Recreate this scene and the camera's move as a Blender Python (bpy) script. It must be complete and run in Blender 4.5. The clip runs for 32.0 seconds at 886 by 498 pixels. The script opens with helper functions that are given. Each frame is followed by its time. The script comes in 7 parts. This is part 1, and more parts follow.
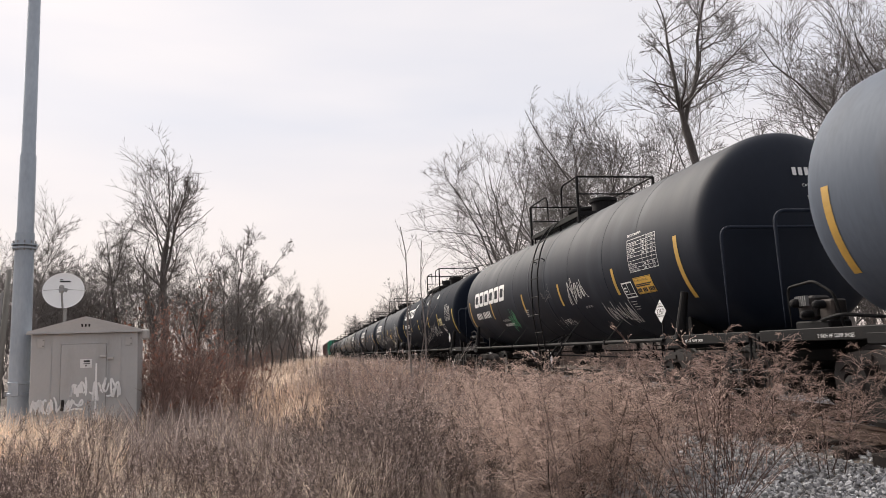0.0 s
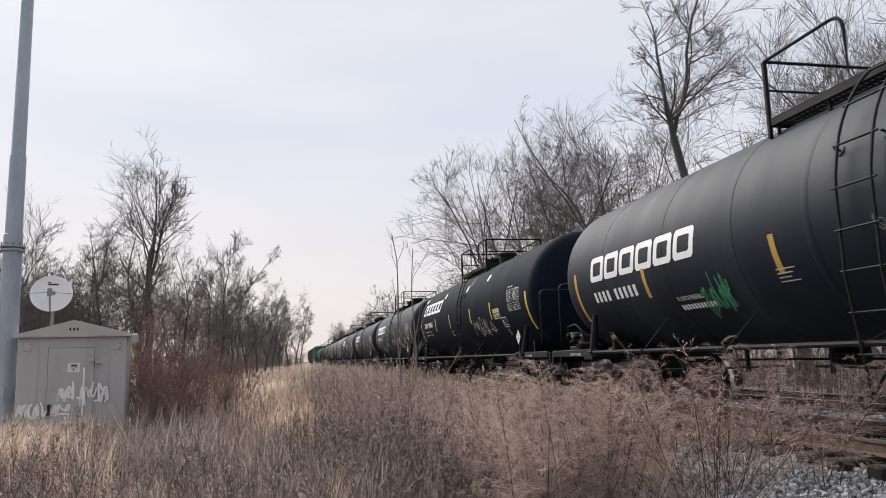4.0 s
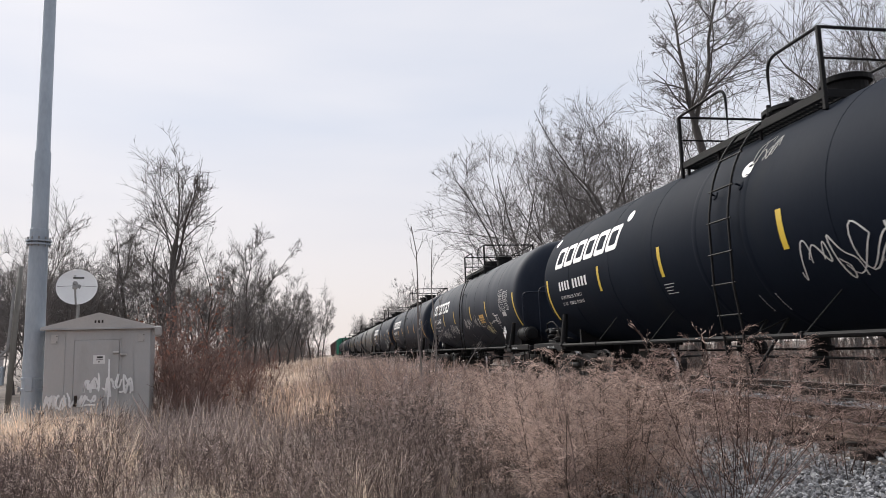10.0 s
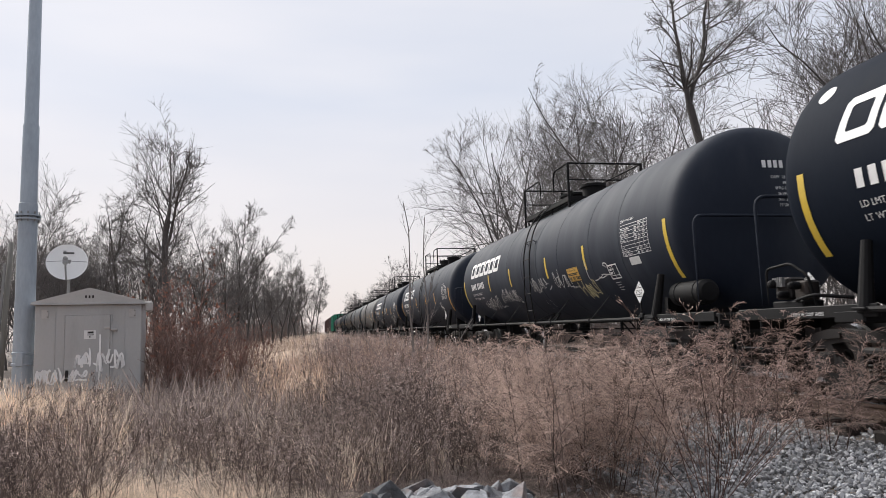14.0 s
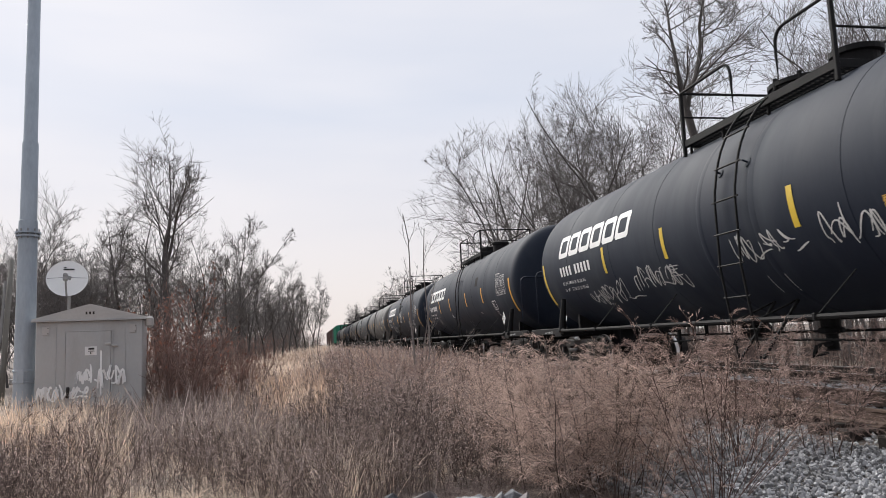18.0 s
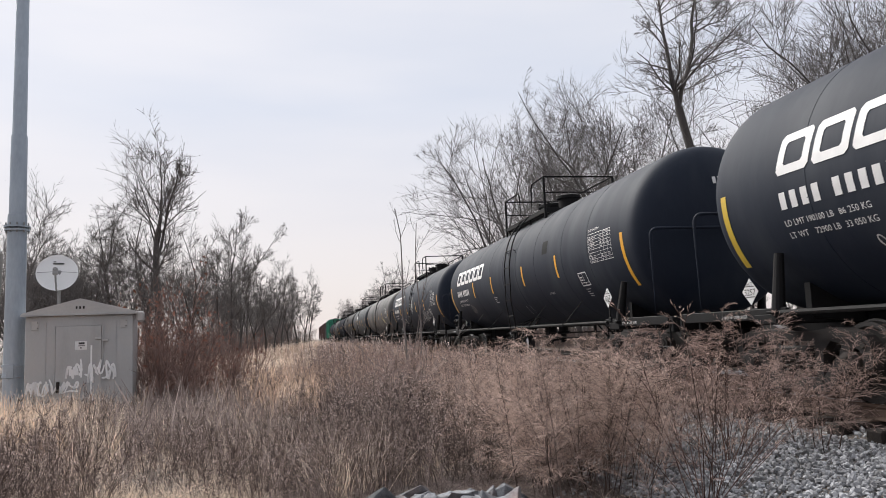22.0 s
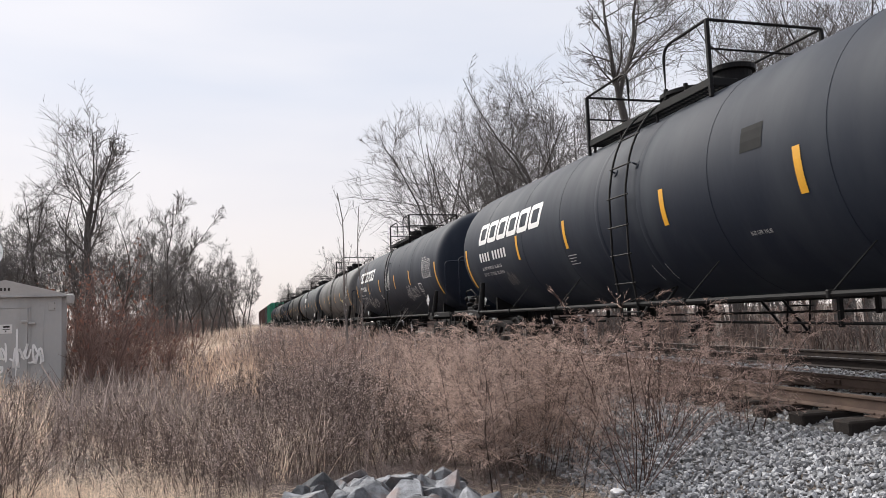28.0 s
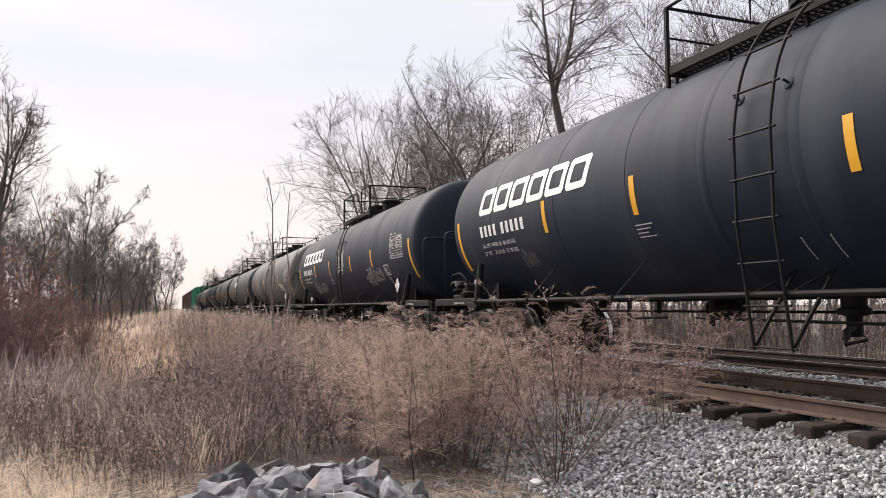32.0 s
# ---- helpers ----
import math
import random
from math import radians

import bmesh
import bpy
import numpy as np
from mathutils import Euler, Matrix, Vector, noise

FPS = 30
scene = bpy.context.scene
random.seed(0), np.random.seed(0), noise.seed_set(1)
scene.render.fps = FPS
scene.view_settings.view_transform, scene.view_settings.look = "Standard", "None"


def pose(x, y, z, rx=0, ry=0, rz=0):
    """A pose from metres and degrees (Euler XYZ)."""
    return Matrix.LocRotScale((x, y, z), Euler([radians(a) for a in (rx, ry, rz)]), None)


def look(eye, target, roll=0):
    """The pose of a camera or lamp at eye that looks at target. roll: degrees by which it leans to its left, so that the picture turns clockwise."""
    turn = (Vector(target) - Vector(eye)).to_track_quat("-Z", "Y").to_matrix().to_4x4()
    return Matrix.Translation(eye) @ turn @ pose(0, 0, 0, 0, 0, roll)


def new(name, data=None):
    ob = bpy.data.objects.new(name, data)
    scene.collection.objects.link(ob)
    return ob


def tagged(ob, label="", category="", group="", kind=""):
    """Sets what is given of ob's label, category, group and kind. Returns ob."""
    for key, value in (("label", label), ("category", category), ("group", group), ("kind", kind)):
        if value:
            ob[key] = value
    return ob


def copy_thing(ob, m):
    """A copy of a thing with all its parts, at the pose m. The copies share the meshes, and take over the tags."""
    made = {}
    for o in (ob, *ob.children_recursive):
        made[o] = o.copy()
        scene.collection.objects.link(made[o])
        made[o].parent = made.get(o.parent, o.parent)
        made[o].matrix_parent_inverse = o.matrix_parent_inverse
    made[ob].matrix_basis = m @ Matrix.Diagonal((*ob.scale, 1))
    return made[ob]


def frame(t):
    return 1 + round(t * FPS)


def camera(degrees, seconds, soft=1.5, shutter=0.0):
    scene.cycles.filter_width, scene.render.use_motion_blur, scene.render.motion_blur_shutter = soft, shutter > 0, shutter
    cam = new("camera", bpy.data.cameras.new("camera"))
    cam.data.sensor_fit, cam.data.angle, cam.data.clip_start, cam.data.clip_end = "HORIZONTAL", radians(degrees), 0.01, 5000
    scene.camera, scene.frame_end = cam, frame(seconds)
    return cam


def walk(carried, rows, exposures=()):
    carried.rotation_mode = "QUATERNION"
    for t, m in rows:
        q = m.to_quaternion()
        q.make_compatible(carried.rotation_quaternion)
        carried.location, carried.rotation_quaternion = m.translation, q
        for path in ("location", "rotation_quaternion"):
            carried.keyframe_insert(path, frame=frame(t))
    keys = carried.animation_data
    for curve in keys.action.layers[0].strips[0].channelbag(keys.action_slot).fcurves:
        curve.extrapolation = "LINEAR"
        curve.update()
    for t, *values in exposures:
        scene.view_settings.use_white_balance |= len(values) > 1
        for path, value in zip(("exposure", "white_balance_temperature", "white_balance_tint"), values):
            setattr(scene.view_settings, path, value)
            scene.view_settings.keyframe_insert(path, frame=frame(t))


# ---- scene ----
cam = camera(62.50, 32.0, soft=0.45, shutter=0.25)
PATH = [
    (0.0, pose(0.066, -0.026, 1.646, 97.894, 2.222, -10.253)),
    (0.5, pose(0.041, -0.013, 1.654, 97.688, 2.646, -12.155)),
    (1.0, pose(0.052, -0.012, 1.633, 97.665, 1.701, -12.860)),
    (1.5, pose(0.002, -0.000, 1.624, 97.395, 1.134, -12.578)),
    (2.0, pose(-0.070, 0.011, 1.640, 97.016, 0.835, -12.672)),
    (2.5, pose(-0.089, 0.019, 1.634, 96.918, 0.846, -12.375)),
    (3.0, pose(-0.068, 0.013, 1.638, 97.208, 1.121, -11.997)),
    (3.5, pose(-0.070, 0.015, 1.643, 97.804, 1.414, -11.699)),
    (4.0, pose(-0.070, 0.018, 1.647, 98.483, 1.621, -11.454)),
    (4.5, pose(-0.064, 0.018, 1.640, 98.959, 1.767, -11.407)),
    (6.5, pose(-0.046, 0.015, 1.635, 98.486, 2.109, -11.540)),
    (7.0, pose(-0.031, 0.017, 1.642, 98.292, 2.137, -11.609)),
    (7.5, pose(-0.037, 0.015, 1.629, 98.226, 2.179, -11.551)),
    (8.0, pose(-0.047, 0.007, 1.620, 98.141, 2.283, -11.237)),
    (8.5, pose(-0.048, 0.016, 1.604, 98.075, 2.340, -10.701)),
    (9.0, pose(-0.041, 0.006, 1.601, 98.057, 2.195, -10.197)),
    (9.5, pose(-0.040, 0.011, 1.602, 98.026, 1.993, -9.884)),
    (10.0, pose(-0.037, -0.000, 1.613, 97.984, 1.761, -9.784)),
    (10.5, pose(-0.021, -0.012, 1.603, 97.929, 1.525, -9.799)),
    (11.0, pose(0.000, -0.023, 1.593, 97.712, 1.459, -9.920)),
    (11.5, pose(0.001, -0.011, 1.595, 97.359, 1.601, -10.128)),
    (12.0, pose(0.008, 0.006, 1.593, 96.982, 1.690, -10.433)),
    (12.5, pose(0.013, 0.010, 1.590, 96.687, 1.675, -10.710)),
    (13.0, pose(0.014, 0.011, 1.586, 96.458, 1.582, -10.803)),
    (13.5, pose(0.006, 0.004, 1.591, 96.286, 1.528, -10.655)),
    (14.0, pose(0.005, 0.004, 1.591, 96.235, 1.553, -10.302)),
    (14.5, pose(0.001, -0.006, 1.594, 96.260, 1.657, -9.950)),
    (16.5, pose(0.006, -0.014, 1.600, 97.169, 2.424, -10.358)),
    (17.0, pose(0.007, -0.008, 1.604, 97.258, 2.559, -10.413)),
    (17.5, pose(0.014, -0.006, 1.604, 97.231, 2.529, -10.352)),
    (18.0, pose(0.016, -0.004, 1.599, 97.036, 2.436, -10.165)),
    (18.5, pose(0.002, -0.012, 1.605, 96.779, 2.280, -9.946)),
    (19.0, pose(0.008, 0.001, 1.601, 96.544, 2.067, -9.708)),
    (19.5, pose(0.007, 0.008, 1.598, 96.352, 1.954, -9.565)),
    (20.0, pose(0.010, 0.008, 1.598, 96.264, 1.902, -9.629)),
    (20.5, pose(0.009, 0.012, 1.600, 96.303, 1.952, -9.974)),
    (21.0, pose(0.006, 0.006, 1.597, 96.445, 2.065, -10.375)),
    (21.5, pose(0.005, 0.001, 1.593, 96.606, 2.232, -10.700)),
    (22.0, pose(0.017, 0.003, 1.593, 96.618, 2.434, -10.793)),
    (22.5, pose(0.014, 0.003, 1.597, 96.442, 2.506, -10.908)),
    (23.0, pose(0.013, 0.007, 1.590, 96.184, 2.298, -10.932)),
    (23.5, pose(0.020, 0.029, 1.588, 95.815, 1.854, -10.765)),
    (24.0, pose(0.015, 0.024, 1.589, 95.424, 1.270, -10.362)),
    (24.5, pose(-0.002, 0.016, 1.590, 95.167, 0.897, -10.208)),
    (25.0, pose(-0.002, 0.022, 1.583, 95.184, 0.724, -10.748)),
    (25.5, pose(0.015, 0.020, 1.591, 95.338, 0.859, -11.908)),
    (26.0, pose(0.022, 0.017, 1.588, 95.506, 1.173, -13.351)),
    (26.5, pose(0.017, 0.011, 1.589, 95.557, 1.593, -14.484)),
    (28.5, pose(0.023, 0.007, 1.584, 95.283, 2.070, -15.418)),
    (29.0, pose(0.022, 0.004, 1.582, 95.232, 1.916, -15.541)),
    (29.5, pose(0.023, 0.008, 1.579, 95.128, 1.626, -15.951)),
    (30.0, pose(0.024, 0.000, 1.581, 94.967, 1.289, -16.662)),
    (30.5, pose(0.025, 0.019, 1.579, 94.841, 1.128, -17.289)),
    (31.0, pose(0.029, 0.029, 1.575, 94.624, 1.145, -18.021)),
    (31.5, pose(0.033, 0.028, 1.575, 94.437, 1.053, -19.190)),
    (32.0, pose(0.038, 0.031, 1.571, 94.532, 0.395, -20.896)),
]
# the phone warms and brightens its picture a little at the start and at the end
walk(cam, PATH, ((0.0, 0.22, 6850, 12), (1.0, 0.15, 6600, 11), (2.0, 0.11, 6400, 10), (22.0, 0.12, 6400, 10), (28.0, 0.20, 6450, 10), (32.0, 0.34, 6750, 12)))

# ---------------------------------------------------------------- light
SUN_AZ, SUN_EL = radians(-28), radians(44)      # the sun stands ahead and to the left, behind thin cloud


def make_world():
    w = bpy.data.worlds.new("overcast_sky")
    scene.world = w
    w.use_nodes = True
    nt = w.node_tree
    nt.nodes.clear()
    out = nt.nodes.new("ShaderNodeOutputWorld")
    bg = nt.nodes.new("ShaderNodeBackground")
    sky = nt.nodes.new("ShaderNodeTexSky")
    sky.sky_type, sky.sun_disc = "NISHITA", False
    sky.sun_elevation, sky.sun_rotation = SUN_EL, SUN_AZ
    sky.air_density, sky.dust_density = 1.0, 2.0
    dim = nt.nodes.new("ShaderNodeMix")
    dim.data_type, dim.blend_type = "RGBA", "MULTIPLY"
    dim.inputs["Factor"].default_value = 1.0
    nt.links.new(sky.outputs["Color"], dim.inputs["A"])
    dim.inputs["B"].default_value = (0.10, 0.10, 0.10, 1)
    co = nt.nodes.new("ShaderNodeTexCoord")
    mp = nt.nodes.new("ShaderNodeMapping")
    mp.inputs["Scale"].default_value = (1.2, 1.2, 6.0)
    nt.links.new(co.outputs["Generated"], mp.inputs["Vector"])
    n1 = nt.nodes.new("ShaderNodeTexNoise")
    n1.inputs["Scale"].default_value, n1.inputs["Detail"].default_value = 1.3, 4.0
    n1.inputs["Roughness"].default_value = 0.45
    nt.links.new(mp.outputs["Vector"], n1.inputs["Vector"])
    ramp = nt.nodes.new("ShaderNodeValToRGB")
    ramp.color_ramp.elements[0].position, ramp.color_ramp.elements[0].color = 0.34, (0.74, 0.775, 0.87, 1)
    ramp.color_ramp.elements[1].position, ramp.color_ramp.elements[1].color = 0.66, (0.90, 0.89, 0.93, 1)
    nt.links.new(n1.outputs["Fac"], ramp.inputs["Fac"])
    # the cloud thins to a warm band above the horizon
    sep = nt.nodes.new("ShaderNodeSeparateXYZ")
    nt.links.new(co.outputs["Generated"], sep.inputs["Vector"])
    hz = nt.nodes.new("ShaderNodeMapRange")
    hz.inputs["From Min"].default_value, hz.inputs["From Max"].default_value = 0.0, 0.30
    nt.links.new(sep.outputs["Z"], hz.inputs["Value"])
    warm = nt.nodes.new("ShaderNodeMix")
    warm.data_type = "RGBA"
    nt.links.new(hz.outputs["Result"], warm.inputs["Factor"])
    warm.inputs["A"].default_value = (0.92, 0.83, 0.80, 1)
    nt.links.new(ramp.outputs["Color"], warm.inputs["B"])
    mix = nt.nodes.new("ShaderNodeMix")
    mix.data_type = "RGBA"
    mix.inputs["Factor"].default_value = 0.88
    nt.links.new(dim.outputs["Result"], mix.inputs["A"])
    nt.links.new(warm.outputs["Result"], mix.inputs["B"])
    nt.links.new(mix.outputs["Result"], bg.inputs["Color"])
    # thin cloud: brighter on the sun's side of the sky, dimmer away from it
    dot = nt.nodes.new("ShaderNodeVectorMath")
    dot.operation = "DOT_PRODUCT"
    nt.links.new(co.outputs["Generated"], dot.inputs[0])
    dot.inputs[1].default_value = (math.sin(SUN_AZ), math.cos(SUN_AZ), 0.35)
    side = nt.nodes.new("ShaderNodeMapRange")
    side.interpolation_type = "SMOOTHSTEP"
    side.inputs["From Min"].default_value, side.inputs["From Max"].default_value = -0.8, 0.15
    side.inputs["To Min"].default_value, side.inputs["To Max"].default_value = 0.78, 0.92
    nt.links.new(dot.outputs["Value"], side.inputs["Value"])
    nt.links.new(side.outputs["Result"], bg.inputs["Strength"])
    nt.links.new(bg.outputs["Background"], out.inputs["Surface"])


make_world()
sun = new("sun", bpy.data.lights.new("sun", "SUN"))
sun.data.energy, sun.data.angle, sun.data.color = 5.0, radians(45), (1.0, 0.95, 0.88)
sun.matrix_world = look((0, 0, 60), (-40 * math.sin(SUN_AZ), -40 * math.cos(SUN_AZ), 60 - 40 * math.tan(SUN_EL)))

# ---------------------------------------------------------------- materials


def surface(name, base, other=None, rough=0.7, metal=0.0, scale=3.0, fine=40.0, bump=0.15, stain=None, stain_scale=0.7,
            stain_at=(0.5, 0.7), vary=0.0, stretch=(1, 1, 1), spec=0.5, translucent=0.0, island=0.0):
    """A painted, weathered or grown surface: two tones, fine grain, an optional stain, and a bump."""
    m = bpy.data.materials.new(name)
    m.use_nodes = True
    nt = m.node_tree
    bsdf = nt.nodes["Principled BSDF"]
    other = other or tuple(c * 0.75 for c in base)
    co = nt.nodes.new("ShaderNodeTexCoord")
    mp = nt.nodes.new("ShaderNodeMapping")
    mp.inputs["Scale"].default_value = stretch
    nt.links.new(co.outputs["Object"], mp.inputs["Vector"])

    def noise_tex(s, detail=4.0):
        n = nt.nodes.new("ShaderNodeTexNoise")
        n.inputs["Scale"].default_value, n.inputs["Detail"].default_value = s, detail
        nt.links.new(mp.outputs["Vector"], n.inputs["Vector"])
        return n

    def mixed(fac, a, b):
        x = nt.nodes.new("ShaderNodeMix")
        x.data_type = "RGBA"
        nt.links.new(fac, x.inputs["Factor"])
        for key, v in (("A", a), ("B", b)):
            if isinstance(v, tuple):
                x.inputs[key].default_value = (*v, 1)
            else:
                nt.links.new(v, x.inputs[key])
        return x.outputs["Result"]

    big, small = noise_tex(scale), noise_tex(fine, 3.0)
    blend = nt.nodes.new("ShaderNodeMath")
    blend.operation = "MULTIPLY_ADD"
    nt.links.new(small.outputs["Fac"], blend.inputs[0])
    blend.inputs[1].default_value = 0.5
    nt.links.new(big.outputs["Fac"], blend.inputs[2])
    rng = nt.nodes.new("ShaderNodeMapRange")
    rng.inputs["From Min"].default_value, rng.inputs["From Max"].default_value = 0.5, 1.0
    nt.links.new(blend.outputs["Value"], rng.inputs["Value"])
    col = mixed(rng.outputs["Result"], base, other)
    if stain:
        s = noise_tex(stain_scale, 6.0)
        r = nt.nodes.new("ShaderNodeMapRange")
        r.inputs["From Min"].default_value, r.inputs["From Max"].default_value = stain_at
        nt.links.new(s.outputs["Fac"], r.inputs["Value"])
        col = mixed(r.outputs["Result"], col, stain)
    if vary or island:
        if island:
            info = nt.nodes.new("ShaderNodeNewGeometry").outputs["Random Per Island"]
        else:
            info = nt.nodes.new("ShaderNodeObjectInfo").outputs["Random"]
        hv = nt.nodes.new("ShaderNodeHueSaturation")
        v = nt.nodes.new("ShaderNodeMapRange")
        v.inputs["To Min"].default_value, v.inputs["To Max"].default_value = 1 - (vary or island), 1 + (vary or island)
        nt.links.new(info, v.inputs["Value"])
        nt.links.new(v.outputs["Result"], hv.inputs["Value"])
        nt.links.new(col, hv.inputs["Color"])
        col = hv.outputs["Color"]
    nt.links.new(col, bsdf.inputs["Base Color"])
    rr = nt.nodes.new("ShaderNodeMapRange")
    rr.inputs["To Min"].default_value, rr.inputs["To Max"].default_value = max(0.03, rough - 0.1), min(1.0, rough + 0.1)
    nt.links.new(big.outputs["Fac"], rr.inputs["Value"])
    nt.links.new(rr.outputs["Result"], bsdf.inputs["Roughness"])
    bsdf.inputs["Metallic"].default_value = metal
    bsdf.inputs["Specular IOR Level"].default_value = spec
    if bump:
        b = nt.nodes.new("ShaderNodeBump")
        b.inputs["Strength"].default_value, b.inputs["Distance"].default_value = bump, 0.01
        nt.links.new(blend.outputs["Value"], b.inputs["Height"])
        nt.links.new(b.outputs["Normal"], bsdf.inputs["Normal"])
    if translucent:
        tr = nt.nodes.new("ShaderNodeBsdfTranslucent")
        nt.links.new(col, tr.inputs["Color"])
        ms = nt.nodes.new("ShaderNodeMixShader")
        ms.inputs["Fac"].default_value = translucent
        nt.links.new(bsdf.outputs["BSDF"], ms.inputs[1])
        nt.links.new(tr.outputs["BSDF"], ms.inputs[2])
        nt.links.new(ms.outputs["Shader"], nt.nodes["Material Output"].inputs["Surface"])
    return m


TANK_BLACK = surface("black_tank_paint", (0.0068, 0.0102, 0.0180), (0.0100, 0.0140, 0.0225), rough=0.68, scale=0.6, fine=14, bump=0.05, spec=0.04,
                     stain=(0.013, 0.0158, 0.0205), stain_scale=0.8, stain_at=(0.55, 0.85), stretch=(1, 1.6, 0.35))
TANK_DULL = surface("dusty_black_tank_paint", (0.0090, 0.0138, 0.0262), (0.0138, 0.0198, 0.0335), rough=0.70, scale=0.6, fine=14, bump=0.05, spec=0.24,
                    stain=(0.037, 0.044, 0.056), stain_scale=0.9, stain_at=(0.46, 0.82), stretch=(1, 1.6, 0.35))
TANK_NAVY = surface("scuffed_blue_black_tank_paint", (0.0052, 0.0084, 0.0165), (0.0085, 0.0128, 0.0225), rough=0.60, scale=0.8, fine=14, bump=0.05, spec=0.20,
                    stain=(0.026, 0.032, 0.044), stain_scale=0.9, stain_at=(0.52, 0.85), stretch=(1, 1.6, 0.35))
TANK_GREY = surface("grey_tank_paint", (0.055, 0.062, 0.073), (0.038, 0.043, 0.05), rough=0.6, spec=0.18, scale=0.6, fine=14, bump=0.05,
                    stain=(0.07, 0.065, 0.06), stain_at=(0.5, 0.8), stretch=(1, 1.6, 0.35))
TANK_STEEL_BLUE = surface("bluish_grey_tank_paint", (0.11, 0.132, 0.168), (0.084, 0.10, 0.127), rough=0.6, scale=0.6, fine=14, bump=0.05, spec=0.1,
                          stain=(0.07, 0.07, 0.072), stain_at=(0.5, 0.8), stretch=(1, 1.6, 0.35))
PATCH_BLACK = surface("dark_overpaint_patch", (0.012, 0.0125, 0.0135), (0.009, 0.0095, 0.0105), rough=0.7, spec=0.1, scale=2, fine=20, bump=0.05)
TANK_PALE = surface("pale_weathered_tank_paint", (0.14, 0.14, 0.141), (0.07, 0.07, 0.071), rough=0.6, spec=0.18, scale=0.6, fine=14, bump=0.05,
                    stain=(0.05, 0.045, 0.04), stain_at=(0.5, 0.75), stretch=(1, 1.6, 0.35))
TANK_BROWN = surface("brown_grey_tank_paint", (0.016, 0.0165, 0.018), (0.011, 0.0115, 0.013), rough=0.6, spec=0.15, scale=0.6, fine=14, bump=0.05,
                     stain=(0.04, 0.035, 0.032), stain_at=(0.5, 0.8), stretch=(1, 1.6, 0.35))
BLACK_IRON = surface("black_painted_iron", (0.006, 0.006, 0.007), (0.010, 0.010, 0.0108), rough=0.68, scale=4, fine=60, bump=0.2, spec=0.18,
                     stain=(0.018, 0.0155, 0.0145), stain_scale=3, stain_at=(0.58, 0.85))
CAST_STEEL = surface("dusty_cast_steel", (0.013, 0.0108, 0.0108), (0.022, 0.0175, 0.0165), rough=0.75, scale=5, fine=70, bump=0.35,
                     stain=(0.055, 0.042, 0.034), stain_scale=2.5, stain_at=(0.5, 0.8))
WHEEL_STEEL = surface("worn_wheel_steel", (0.028, 0.025, 0.024), (0.018, 0.016, 0.016), rough=0.6, metal=0.2, scale=6, fine=50, bump=0.2)
TREAD = surface("polished_tread_steel", (0.55, 0.54, 0.53), (0.42, 0.40, 0.39), rough=0.28, metal=1.0, scale=8, fine=80, bump=0.05)
RUST_RAIL = surface("rusty_rail_steel", (0.12, 0.078, 0.06), (0.068, 0.046, 0.038), rough=0.8, scale=4, fine=60, bump=0.25,
                    stain=(0.17, 0.115, 0.08), stain_scale=1.5, stain_at=(0.52, 0.8))
DARK_RAIL = surface("dark_rail_steel", (0.03, 0.0209, 0.01815), (0.021, 0.0154, 0.0143), rough=0.8, scale=4, fine=60, bump=0.25,
                    stain=(0.09, 0.06, 0.045), stain_scale=1.5, stain_at=(0.52, 0.8))
TIE_WOOD = surface("creosoted_tie_wood", (0.0168, 0.01235, 0.0104), (0.0322, 0.0234, 0.0195), rough=0.9, scale=3, fine=45, bump=0.7,
                   stain=(0.075, 0.058, 0.048), stain_scale=2.0, stain_at=(0.55, 0.85), stretch=(0.4, 4, 4), vary=0.3)
BALLAST = surface("grey_ballast_stone", (0.40, 0.408, 0.425), (0.21, 0.21, 0.217), rough=0.9, scale=5, fine=60, bump=0.3, island=0.55)
BALLAST_BED = surface("ballast_bed", (0.20, 0.195, 0.195), (0.05, 0.048, 0.047), rough=0.95, scale=14, fine=32, bump=1.0,
                      stain=(0.15, 0.115, 0.09), stain_scale=0.8, stain_at=(0.48, 0.68))
RIPRAP = surface("grey_riprap_stone", (0.23, 0.24, 0.26), (0.06, 0.062, 0.068), rough=0.85, scale=4.5, fine=38, bump=0.9,
                 stain=(0.21, 0.155, 0.14), stain_scale=1.3, stain_at=(0.52, 0.74), vary=0.45)
SOIL = surface("soil_and_thatch", (0.15, 0.122, 0.105), (0.075, 0.062, 0.056), rough=0.95, scale=0.7, fine=9, bump=0.8,
               stain=(0.30, 0.245, 0.195), stain_scale=1.6, stain_at=(0.52, 0.72))
WEED = surface("dry_brown_weed", (0.362, 0.302, 0.285), (0.181, 0.148, 0.14), rough=0.9, scale=0.5, fine=4, bump=0, island=0.6, translucent=0.45, spec=0.2)
WEED_DARK = surface("dark_weed_stem", (0.201, 0.155, 0.14), (0.0854, 0.066, 0.0607), rough=0.9, scale=0.5, fine=4, bump=0, island=0.6, translucent=0.2, spec=0.2)
STRAW = surface("pale_straw_grass", (0.844, 0.71, 0.592), (0.563, 0.465, 0.385), rough=0.85, scale=0.5, fine=4, bump=0, island=0.6, translucent=0.5, spec=0.3)
GOLD_STRAW = surface("golden_dry_grass", (0.86, 0.66, 0.49), (0.60, 0.45, 0.335), rough=0.85, scale=0.5, fine=4, bump=0, island=0.5, translucent=0.5, spec=0.3)
